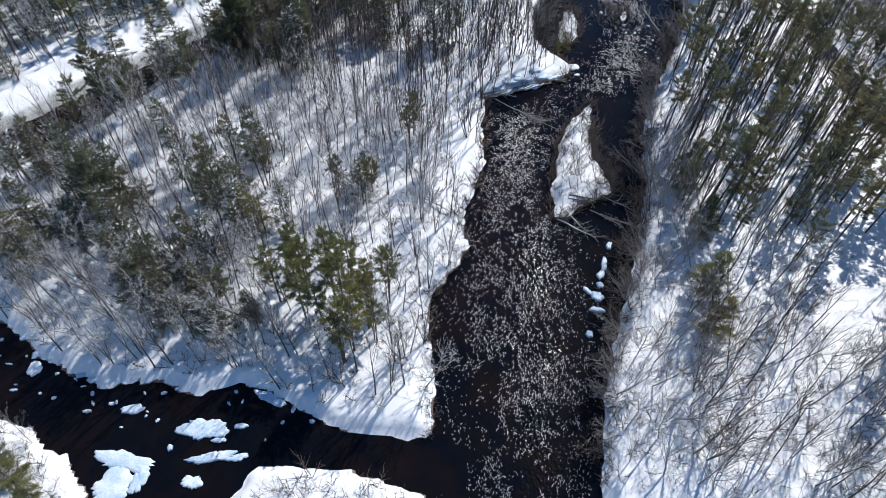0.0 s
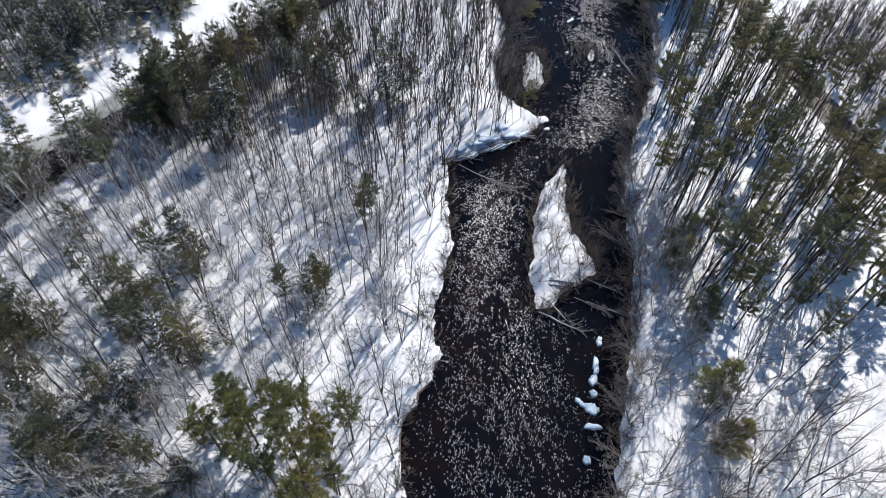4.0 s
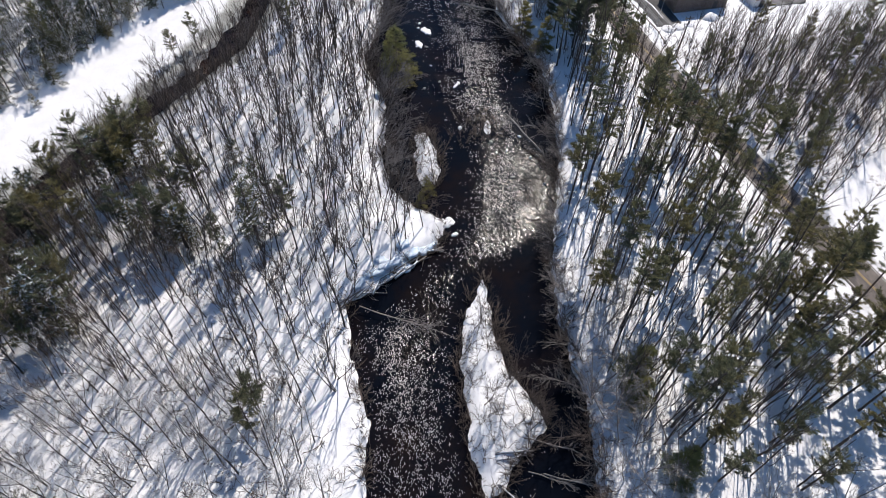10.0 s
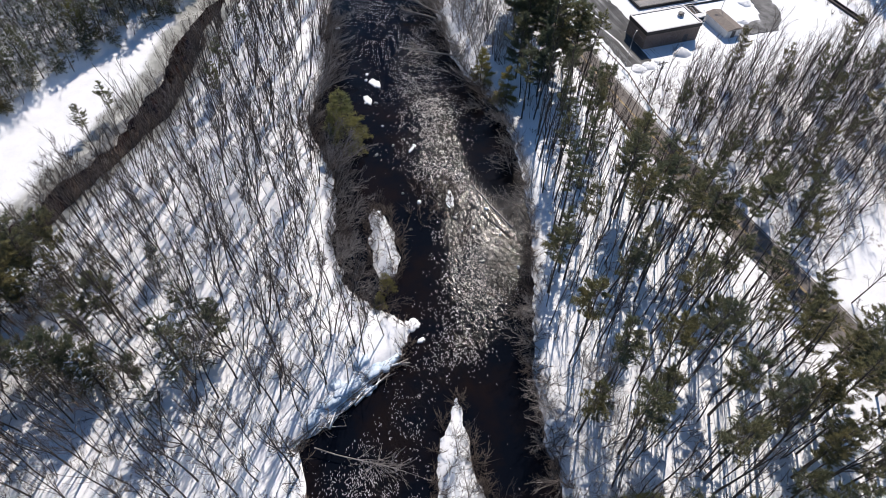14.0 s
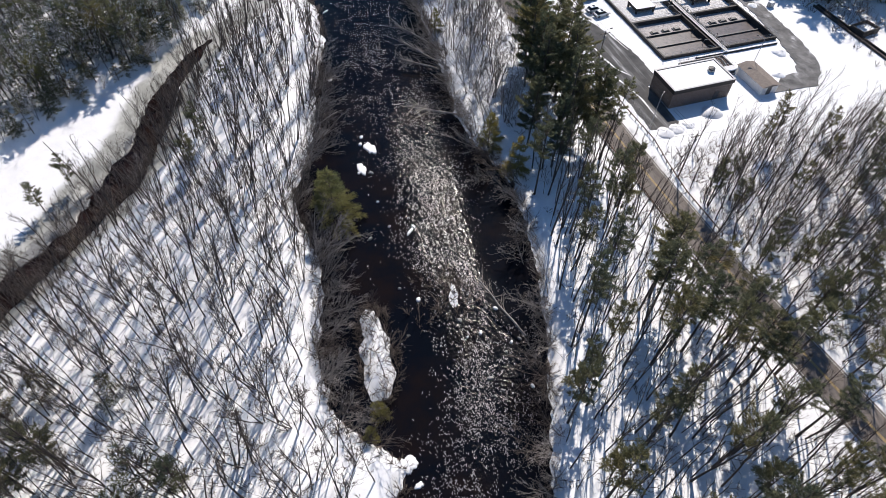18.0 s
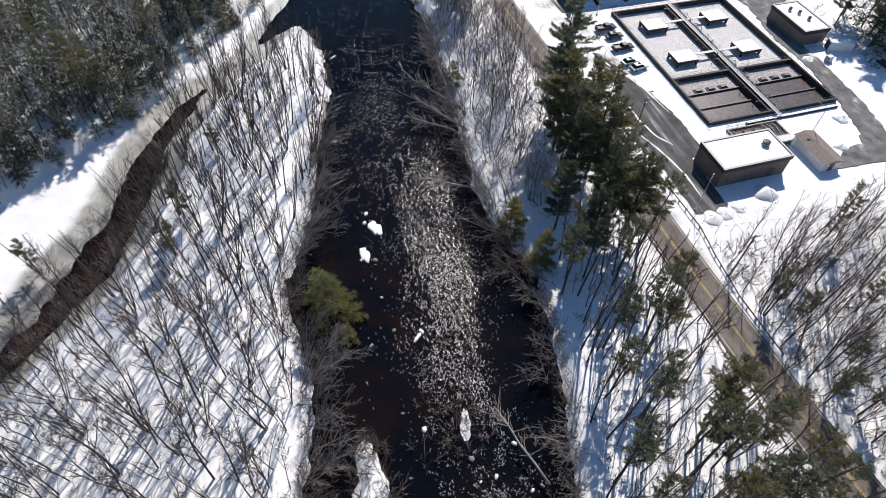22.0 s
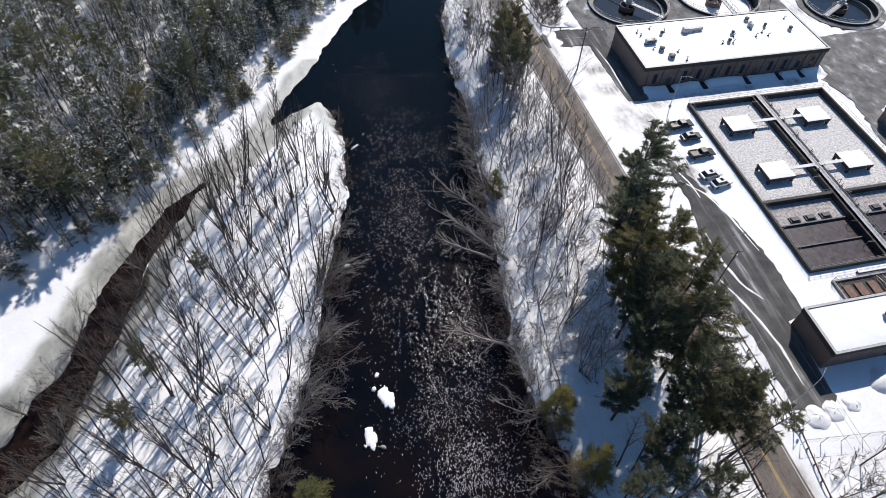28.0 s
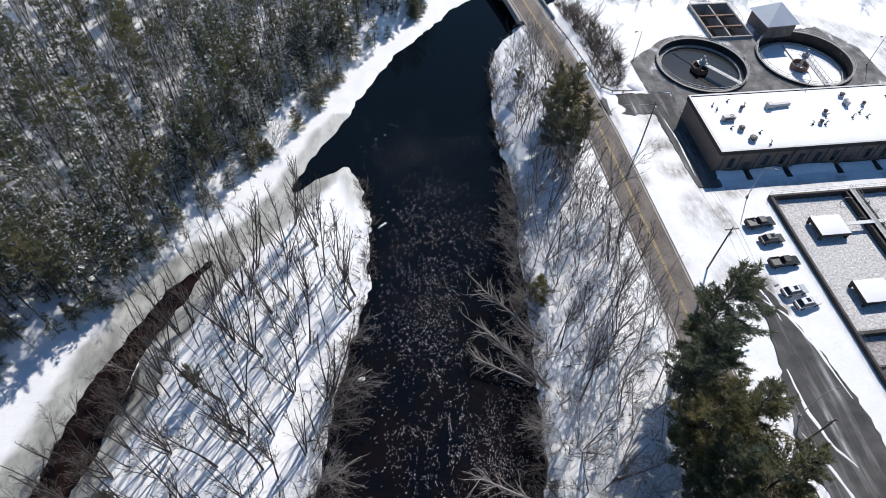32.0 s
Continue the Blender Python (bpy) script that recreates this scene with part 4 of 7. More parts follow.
for k in range(26):
    y = AY0 + 2 + k * 1.75
    side = pipes.choice((-1, 1))
    if k % 3 == 0:
        part("valve", Shape().tube([(MX + side * 0.9, y, -0.6), (MX + side * 0.9, y, 1.5 + pipes.uniform(0, 0.5))], [0.09, 0.09], 5).box(MX + side * 0.9 - 0.25, MX + side * 0.9 + 0.25, y - 0.25, y + 0.25, 1.1, 1.35), DARK_METAL, aeration)
    else:
        part("air_pipe", Shape().tube([(MX + side * 0.8, y, 0.2), (MX + side * 1.3, y, 1.1), (MX + side * 2.6, y + 0.3, 1.0), (MX + side * 2.8, y + 0.3, -0.5)], [0.07] * 4, 5), STEEL if k % 2 else DARK_METAL, aeration)

equipment = thing("pump_pit", "open concrete pump pit with railings, pipes and machinery", "pump pit", at=(0, 0, 0))
part("rim", wall_ring(121.5, 134.5, 207.0, 212.2, -0.5, 0.5, 0.35), CONCRETE, equipment)
part("pit_floor", Shape().box(121.8, 134.2, 207.3, 211.9, -0.8, 0.12), DARK_CONCRETE, equipment)
for x in (123.4, 125.8, 128.4):
    part("hatch", Shape().bevel_box(x - 0.8, x + 0.8, 208.2, 210.8, 0.12, 0.42), RUST, equipment)
for i in range(7):
    part("pipe", Shape().tube([(129.6 + 0.6 * i, 207.6, 0.4), (129.6 + 0.6 * i, 209.4 + 0.3 * (i % 3), 0.7 + 0.2 * (i % 2)), (129.6 + 0.6 * i, 211.6, 0.4)], [0.11] * 3, 6), STEEL if i % 2 else RUST, equipment)
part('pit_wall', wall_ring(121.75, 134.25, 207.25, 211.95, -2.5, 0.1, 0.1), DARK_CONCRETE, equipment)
for a in ((121.5, 207.1, 134.5, 207.1), (121.5, 212.1, 134.5, 212.1), (121.6, 207, 121.6, 212.2)):
    railing(equipment, *a, 0.5)
generator = thing("generator_unit", "snow-topped boxed generator beside the pump pit", "generator", at=(131.2, 205.2, 0.08))
part("casing", Shape().bevel_box(-1.6, 1.6, -0.9, 0.9, 0.15, 1.6), WHITE_WALL, generator)
part("skid", Shape().box(-1.7, 1.7, -0.95, 0.95, 0, 0.15), DARK_METAL, generator)
part("louvre", Shape().box(-1.2, 1.2, -0.93, -0.9, 0.4, 1.3), DARK_METAL, generator)


def clarifier(cx, cy, r, level, surface, label, turn):
    """A round settling tank: wall, launder, surface, turning bridge with rails, centre well."""
    c = thing("clarifier", label, "clarifier tank", "round clarifiers", (cx, cy, 0), 0)
    part("wall", Shape().ring(0, 0, r - 0.4, r, -3.0, 0.68), DARK_CONCRETE, c, smooth=False)
    part("rim", Shape().ring(0, 0, r - 0.45, r + 0.08, 0.68, 0.8), CONCRETE, c, "pale snowy concrete rim")
    part("launder", Shape().ring(0, 0, r - 1.6, r - 1.35, -2.5, level + 0.5).ring(0, 0, r - 1.35, r - 0.4, -2.6, level + 0.05), CONCRETE, c)
    part("surface", Shape().disc(0, 0, r - 1.4, level), surface, c)
    part("base", Shape().disc(0, 0, r - 0.2, -2.8), DARK_CONCRETE, c)
    rail = Shape()
    for h in (0.5, 1.0):
        rail.ring(0, 0, r - 0.22, r - 0.17, 0.75 + h - 0.03, 0.75 + h + 0.03, 40)
    for i in range(26):
        a = 2 * math.pi * i / 26
        x, y = (r - 0.2) * math.cos(a), (r - 0.2) * math.sin(a)
        rail.tube([(x, y, 0.75), (x, y, 1.78)], [0.035, 0.035], 4)
    part("railing", rail, STEEL, c)
    ca, sa = math.cos(radians(turn)), math.sin(radians(turn))
    bridge = Shape()
    for w in (-0.6, 0.6):
        bridge.tube([(-w * sa, w * ca, 0.95), (r * ca - w * sa, r * sa + w * ca, 0.95)], [0.12, 0.12], 4)
        bridge.tube([(-w * sa, w * ca, 1.95), (r * ca - w * sa, r * sa + w * ca, 1.95)], [0.05, 0.05], 4)
        for i in range(9):
            d = r * i / 8
            bridge.tube([(d * ca - w * sa, d * sa + w * ca, 0.95), (d * ca - w * sa, d * sa + w * ca, 1.95)], [0.05, 0.05], 4)
    part("bridge", bridge, STEEL, c, "galvanised walkway bridge to the centre")
    deck = Shape().add([(-0.55 * -sa, -0.55 * ca, 1.05), (r * ca + 0.55 * sa, r * sa - 0.55 * ca, 1.05), (r * ca - 0.55 * sa, r * sa + 0.55 * ca, 1.05), (-0.55 * sa, 0.55 * ca, 1.05)], [(0, 1, 2, 3)])
    part("deck", deck, STEEL, c)
    part("centre_well", Shape().ring(0, 0, 1.9, 2.1, level - 0.6, level + 1.2, 28), RUST, c, "rusty round feed well")
    part("drive_unit", Shape().tube([(0, 0, level), (0, 0, 1.1), (0, 0, 2.3), (0, 0, 2.9)], [0.3, 0.4, 0.4, 0.2], 12).box(-1.2, 1.2, -0.9, 0.9, 1.0, 1.15).box(-0.7, 0.7, -0.4, 0.4, 1.15, 1.9), STEEL, c)
    part("scraper_arm", Shape().tube([(0, 0, level + 0.15), (-(r - 2) * ca * 0.8, -(r - 2) * sa, level + 0.15)], [0.12, 0.12], 4), STEEL, c)
    return c


clarifier(122.4, 306.2, 10.9, -1.0, TANK_WATER, "full round clarifier tank with dark water and bridge", -55)
clarifier(149.2, 306.6, 11.6, -2.3, SNOW, "drained round clarifier tank with snow on its floor", -92)
clarifier(181.5, 296.0, 10.0, -1.0, TANK_WATER, "full round clarifier tank with dark water and bridge", -150)

thickener = thing("sludge_tank", "rectangular open concrete sludge tank with cross beams and rails", "sludge tank", at=(0, 0, 0))
part("rim", wall_ring(129.2, 140.2, 316.4, 332.4, -3, 0.9, 0.45), CONCRETE, thickener)
part("tank_floor", Shape().box(129.6, 139.8, 316.8, 332, -3.2, -2.6), DARK_CONCRETE, thickener)
part("divider", Shape().box(134.4, 134.9, 316.9, 332, -3, 0.7), CONCRETE, thickener)
for y in (321.5, 326.6):
    part("beam", Shape().box(129.6, 139.8, y - 0.3, y + 0.3, 0.2, 0.8), RUST, thickener)
for a in ((129.3, 316.5, 140.1, 316.5), (129.3, 332.3, 140.1, 332.3), (129.3, 316.5, 129.3, 332.3), (140.1, 316.5, 140.1, 332.3), (134.65, 316.5, 134.65, 332.3)):
    railing(thickener, *a, 0.9, 2.4, RUST)

curb = thing("low_wall", "low dark concrete wall beside the basins", "low wall", at=(0, 0, 0))
part("wall", Shape().bevel_box(127.2, 152.0, 212.6, 213.1, -0.3, 0.55), DARK_CONCRETE, curb)
part("snow_strip", Shape().bevel_box(127.3, 151.9, 212.66, 213.04, 0.55, 0.62), SNOW, curb)

container = thing("storage_container", "pale boxy storage container beside the blower house", "container", at=(168.6, 233.0, height(168.6, 233.0)), turn=-22)
part("body", Shape().bevel_box(-3.0, 3.0, -1.2, 1.2, 0, 2.4), WHITE_WALL, container)
part("door", Shape().box(-3.06, -3.0, -1.0, 1.0, 0.1, 2.2), DARK_METAL, container)
part("roof_snow", Shape().bevel_box(-2.95, 2.95, -1.15, 1.15, 2.4, 2.55), SNOW, container)
tank = thing("utility_box", "small grey metal utility box in the snow", "utility box", at=(162.6, 229.2, height(162.6, 229.2)), turn=10)
part("cabinet", Shape().bevel_box(-0.8, 0.8, -0.6, 0.6, 0, 1.4), STEEL, tank)
part("roof_snow", Shape().bevel_box(-0.78, 0.78, -0.58, 0.58, 1.4, 1.5), SNOW, tank)
chamber_z = height(179, 211)
chamber = thing("outfall_chamber", "dark concrete outfall chamber in shaded snow", "outfall chamber", at=(179.2, 211.2, chamber_z), turn=8)
for x0, x1, y0, y1 in ((-3.2, 3.2, -2.2, -1.85), (-3.2, 3.2, 1.85, 2.2), (-3.2, -2.85, -1.85, 1.85), (2.85, 3.2, -1.85, 1.85)):
    part("wall", Shape().bevel_box(x0, x1, y0, y1, -1.2, 1.6), DARK_CONCRETE, chamber)
part("floor", Shape().box(-2.85, 2.85, -1.85, 1.85, -1.0, 0.9), SNOW, chamber)
for dx in (-1.1, 1.1):
    part("gate_frame", Shape().tube([(dx, -2.0, 1.6), (dx, -2.0, 2.7)], [0.07, 0.07], 5), DARK_METAL, chamber)
part("gate_beam", Shape().tube([(-1.3, -2.0, 2.7), (1.3, -2.0, 2.7)], [0.08, 0.08], 5), DARK_METAL, chamber)
drain = thing("drain_trench", "open dark concrete drain running through the snow", "drain", at=(0, 0, 0))
for x in (174.8, 176.3):
    for y in range(190, 226, 4):
        z = height(x, y + 2)
        part("side_wall", Shape().box(x, x + 0.3, y, y + 4.0, z - 0.8, z + 0.55), DARK_CONCRETE, drain)
for y in range(190, 226, 4):
    z = height(175.7, y + 2)
    part("channel_floor", Shape().box(175.1, 176.3, y, y + 4.0, z - 0.5, z + 0.12), DARK_BASIN, drain)

# ---- cars ----
def car(label, x, y, turn, paint, pickup, snowy):
    c = thing("pickup_truck" if pickup else "parked_car", label, "pickup" if pickup else "car", "parked vehicles", (x, y, 0.12), turn)
    L, W = (5.6, 2.0) if pickup else (4.6, 1.82)
    prof = [(-L / 2, 0.45), (-L / 2, 0.85), (-L / 2 + 0.1, 1.0), (L / 2 - 1.5, 1.0), (L / 2 - 0.2, 0.9), (L / 2, 0.7), (L / 2, 0.4)]
    body = Shape()
    n = len(prof)
    inset = [0.1, 0.02, 0.06, 0.06, 0.1, 0.14, 0.14]
    body.add([(px, -W / 2 + i, pz) for (px, pz), i in zip(prof, inset)] + [(px, W / 2 - i, pz) for (px, pz), i in zip(prof, inset)],
             [tuple(range(n - 1, -1, -1)), tuple(range(n, 2 * n))] + [(i, (i + 1) % n, n + (i + 1) % n, n + i) for i in range(n)])
    part("body", body, paint, c)
    a, b, d, e = (-0.75, -0.45, 0.75, 1.35) if pickup else (-2.0, -1.45, 0.3, 1.1)
    cab = Shape().add([(a, -W / 2 + 0.1, 1.0), (e, -W / 2 + 0.1, 1.0), (e, W / 2 - 0.1, 1.0), (a, W / 2 - 0.1, 1.0), (b, -W / 2 + 0.3, 1.62), (d, -W / 2 + 0.3, 1.62), (d, W / 2 - 0.3, 1.62), (b, W / 2 - 0.3, 1.62)],
                      [(0, 1, 5, 4), (1, 2, 6, 5), (2, 3, 7, 6), (3, 0, 4, 7)])
    part("cabin_glass", cab, GLASS, c)
    part("roof", Shape().bevel_box(b - 0.05, d + 0.05, -W / 2 + 0.28, W / 2 - 0.28, 1.6, 1.7, 0.05), SNOW if snowy else paint, c)
    if pickup:
        part("bed", Shape().box(-L / 2 + 0.12, -0.95, -W / 2 + 0.18, W / 2 - 0.18, 0.95, 1.03), DARK_METAL, c)
        part("bed_rail", Shape().box(-L / 2 + 0.05, -0.85, -W / 2 + 0.06, -W / 2 + 0.18, 1.0, 1.28).box(-L / 2 + 0.05, -0.85, W / 2 - 0.18, W / 2 - 0.06, 1.0, 1.28).box(-L / 2 + 0.02, -L / 2 + 0.12, -W / 2 + 0.06, W / 2 - 0.06, 1.0, 1.28), paint, c)
    for wx in (-L / 2 + 0.95, L / 2 - 0.95):
        for wy in (-W / 2 + 0.12, W / 2 - 0.12):
            w = part("wheel", Shape().tube([(wx, wy - 0.11, 0.34), (wx, wy + 0.11, 0.34)], [0.34, 0.34], 14), TYRE, c)
            o = -1 if wy < 0 else 1
            part("rim", Shape().tube([(wx, wy + o * 0.1, 0.34), (wx, wy + o * 0.125, 0.34)], [0.2, 0.17], 10), STEEL, w)
    part("bumper", Shape().bevel_box(L / 2 - 0.06, L / 2 + 0.1, -W / 2 + 0.15, W / 2 - 0.15, 0.4, 0.62), DARK_METAL, c)
    part("bumper", Shape().bevel_box(-L / 2 - 0.1, -L / 2 + 0.06, -W / 2 + 0.15, W / 2 - 0.15, 0.4, 0.62), DARK_METAL, c)
    for wy in (-W / 2 + 0.35, W / 2 - 0.35):
        part("headlight", Shape().box(L / 2 - 0.12, L / 2 + 0.01, wy - 0.17, wy + 0.17, 0.66, 0.8), WHITE_WALL, c)
        part("tail_light", Shape().box(-L / 2 - 0.01, -L / 2 + 0.1, wy - 0.15, wy + 0.15, 0.7, 0.88), RED_LENS, c)
    if not pickup:
        part("sunroof", Shape().box(-0.7, 0.05, -0.4, 0.4, 1.7, 1.712), GLASS, c)
    return c


NAVY = material("dark_navy_paint", (0.02, 0.026, 0.035), 0.25)
GREY_PAINT = material("dark_grey_green_paint", (0.045, 0.055, 0.055), 0.3)
BLACK_PAINT = material("black_paint", (0.012, 0.014, 0.014), 0.25)
SILVER = material("silver_paint", (0.5, 0.53, 0.55), 0.3, 0.4)
WHITE_CAR = material("white_paint", (0.78, 0.78, 0.78), 0.3)
RED_LENS = material("red_lens", (0.3, 0.02, 0.02), 0.3)
car("dark navy pickup truck parked on packed snow", 113.6, 256.4, 4, NAVY, True, False)
car("dark grey-green car parked on packed snow", 114.0, 252.3, 3, GREY_PAINT, False, False)
car("black pickup truck with grey bed parked on packed snow", 113.8, 247.0, 2, BLACK_PAINT, True, False)
car("silver car with snowy roof parked on packed snow", 112.6, 240.8, 6, SILVER, False, True)
car("white car with dark sunroof parked on packed snow", 113.6, 238.2, 8, WHITE_CAR, False, False)

# ---- trees ----
def unit(v):
    return v / (np.linalg.norm(v) + 1e-9)


def grow_limbs(rng, crown, start, way, length, radius, twigs, lift=0.25, fine=2):
    """A limb in three bent pieces with twigs, added to crown."""
    p, d, pts = np.array(start, float), unit(np.array(way, float)), []
    for i in range(4):
        pts.append(p.copy())
        d = unit(d + rng.normal(0, 0.10, 3) + (0, 0, lift * 0.35))
        p = p + d * length / 3
    if fine < 2:
        crown.tube(pts[::3], [radius, radius * 0.3], 3, 0, False) if fine == 0 else crown.tube([pts[0], pts[2], pts[3]], [radius, radius * 0.6, radius * 0.25], 3, 0, False)
    else:
        crown.tube(pts, [radius, radius * 0.78, radius * 0.55, radius * 0.25], 3, 0, False)
    for k in range(twigs):
        s = rng.uniform(0.2, 1.0) * 3
        i = min(int(s), 2)
        at = pts[i] + (pts[i + 1] - pts[i]) * (s - i)
        side = unit(unit(pts[i + 1] - pts[i]) + rng.normal(0, 0.42, 3) + (0, 0, 0.15))
        tl = length * rng.uniform(0.25, 0.5)
        mid = at + side * tl * 0.55
        end = mid + unit(side + rng.normal(0, 0.25, 3) + (0, 0, 0.15)) * tl * 0.5
        r = max(radius * 0.38, 0.022)
        if fine < 2:
            crown.spike(at, end, r)
        else:
            crown.tube([at, mid], [r, r * 0.75], 3, 0, False)
            crown.spike(mid, end, r * 0.75)
        n = 3 * fine
        feet = at + (end - at) * rng.uniform(0.2, 0.95, (n, 1))
        ways = side + rng.normal(0, 0.5, (n, 3)) + (0, 0, 0.2)
        ways /= np.linalg.norm(ways, axis=1)[:, None]
        across = np.cross(ways, rng.normal(0, 1, (n, 3)))
        across /= np.linalg.norm(across, axis=1)[:, None]
        crown.slivers(feet, feet + ways * tl * rng.uniform(0.3, 0.6, (n, 1)), across * 0.021)


def bare_tree_shapes(seed, h, limbs, twigs, first=0.3, wide=0.33, lean=0.04, stems=1, steep=(1.3, 2.6), fine=2):
    """A leafless tree: a stem that may fork into leaders, with rising limbs and twigs."""
    rng = np.random.default_rng(seed)
    trunk, crown = Shape(), Shape()
    for s in range(stems):
        hh = h * (1 if s == 0 else rng.uniform(0.7, 0.97))
        p = np.array([0.0, 0.0, -0.4]) if s == 0 else np.array([*rng.normal(0, 0.3, 2), -0.4])
        tilt = rng.normal(0, lean, 2) if stems == 1 else rng.normal(0, 0.19 if stems > 3 else 0.15, 2)
        d, pts, rad = unit(np.array([tilt[0], tilt[1], 1.0])), [], []
        for i in range(8):
            pts.append(p.copy())
            rad.append(max(0.05, (0.0094 if stems == 1 else 0.0082) * hh * (1 - i / 8.6)))
            d = unit(d + np.array([*rng.normal(0, 0.028, 2), 0.03]))
            p = p + d * (hh + 0.4) / 7
        trunk.tube(pts, rad, 5, 0, False)
        forks = []
        if stems == 1 and rng.random() < 0.7:
            i = int(rng.integers(2, 5))
            q, e, more = pts[i].copy(), unit(d + np.array([*rng.normal(0, 0.34, 2), 0.35])), []
            for k in range(i, 8):
                more.append(q.copy())
                e = unit(e + np.array([*rng.normal(0, 0.04, 2), 0.07]))
                q = q + e * (hh + 0.4) / 7 * 0.92
            trunk.tube(more, [r * 0.8 for r in rad[i:]], 4, 0, False)
            forks = more
        for k in range(max(4, int(limbs * (1 if s == 0 else 0.65)))):
            u = first + (1 - first) * (k + rng.uniform(0, 0.8)) / limbs
            f = min(u, 0.97) * 7
            i = min(int(f), 6)
            line = pts
            if forks and rng.random() < 0.4:
                line = pts[:8 - len(forks)] + forks
            at = line[i] + (line[i + 1] - line[i]) * (f - i)
            a = rng.uniform(0, 2 * math.pi)
            ln = hh * wide * (1.2 - 0.75 * u) * rng.uniform(0.7, 1.25)
            grow_limbs(rng, crown, at, (math.cos(a), math.sin(a), rng.uniform(*steep)), ln, max(0.03, rad[i] * 0.46), twigs, 0.25, fine)
    return trunk, crown


def pine_shapes(seed, h, base, reach, whorl, dense, blade, snow=0.0, cone=False, gap=1.0, sprays=6, slim=0.16):
    """A white pine: a straight mast, bare below, tiers of boughs, each a plume of branchlets set with needles. cone: a full-skirted hemlock."""
    rng = np.random.default_rng(seed)
    trunk, crown = Shape(), Shape()
    bend, lop, heavy = rng.normal(0, 0.012, 2), rng.uniform(0, 6.28), rng.uniform(0.15, 0.35)
    def mast(z):
        return np.array([bend[0] * z * z / h * 2, bend[1] * z * z / h * 2, z])
    zs = np.linspace(-0.4, h, 8)
    trunk.tube([mast(z) for z in zs], [max(0.03, 0.0125 * h * (1 - 0.9 * max(z, 0) / h)) for z in zs], 6, 0, False)
    for k in range(9):
        z = h * base * rng.uniform(0.4, 1.0)
        a = rng.uniform(0, 6.28)
        trunk.spike(mast(z), mast(z) + np.array([math.cos(a), math.sin(a), 0.1]) * rng.uniform(0.7, 2.2), 0.05)
    feet, ways, sizes = [], [], []
    z = h * base
    while z < h * 0.985:
        u = (z - h * base) / (h * (1 - base))
        span = reach * ((1 - u) ** 0.8 * 0.95 + 0.1 if cone else (0.55 + 0.75 * u if u < 0.4 else 0.85 * (1 - u) / 0.6 + 0.14))
        for b in range(max(2, int(rng.normal(whorl, 0.9)))):
            a = rng.uniform(0, 2 * math.pi)
            ln = span * rng.uniform(0.5, 1.25) * (1 + heavy * math.cos(a - lop))
            up = (-0.22 if cone else 0.1) + 0.5 * u + rng.normal(0, 0.08)
            out = np.array([math.cos(a), math.sin(a), up])
            side = np.array([-math.sin(a), math.cos(a), 0.0])
            p0 = mast(z + rng.normal(0, 0.18))
            p1, p2 = p0 + out * ln * 0.55, p0 + out * ln + np.array([0, 0, (0.02 if cone else 0.14) * ln])
            crown.tube([p0, p1, p2], [0.055, 0.04, 0.015], 3, 1, False)
            n = max(3, int(ln * dense))
            f = 0.28 + 0.72 * (np.arange(n) + rng.uniform(0.1, 0.9, n)) / n
            hand = np.where(np.arange(n) % 2, 1.0, -1.0) * rng.uniform(0.35, 1.1, n)
            at = np.where(f[:, None] < 0.55, p0 + (p1 - p0) * f[:, None] / 0.55, p1 + (p2 - p1) * (f[:, None] - 0.55) / 0.45)
            way = out * 0.75 + side * hand[:, None] + np.stack([np.zeros(n), np.zeros(n), rng.uniform(-0.1, 0.3, n)], -1)
            feet.append(at)
            ways.append(way / np.linalg.norm(way, axis=1)[:, None])
            sizes.append((0.22 + 0.26 * ln * (1.15 - f)).clip(0.3, 1.5))
        z += rng.uniform(0.55, 0.95) * (h / 20) ** 0.5 * (0.85 if cone else 1.0) * gap
    feet, ways, sizes = np.concatenate(feet + [np.tile(mast(h * 0.985), (4, 1))]), np.concatenate(ways + [rng.normal(0, 0.4, (4, 3)) + (0, 0, 1)]), np.concatenate(sizes + [np.full(4, 0.5)])

    def needles(pick_, count, length, width, lift, mat):
        o, w, l = (np.repeat(v[pick_], count, 0) for v in (feet, ways, sizes))
        n = len(o)
        o = o + w * (l * rng.uniform(0, 1, n))[:, None] + rng.normal(0, 0.05, (n, 3)) + (0, 0, lift)
        d = w * 0.8 + rng.normal(0, 0.45, (n, 3)) + (0, 0, 0.18)
        d /= np.linalg.norm(d, axis=1)[:, None]
        s_ = np.cross(d, rng.normal(0, 1, (n, 3)))
        s_ *= (width * rng.uniform(0.35, 0.65, n) / (np.linalg.norm(s_, axis=1) + 1e-6))[:, None]
        crown.slivers(o, o + d * (length * rng.uniform(0.65, 1.3, n))[:, None], s_, mat)

    every = np.arange(len(feet))
    needles(every, sprays, blade, blade * slim, 0.0, 0)
    if snow:
        needles(every[rng.uniform(0, 1, len(every)) < snow], 3, blade * 0.8, blade * 0.32, 0.1, 2)
    return trunk, crown


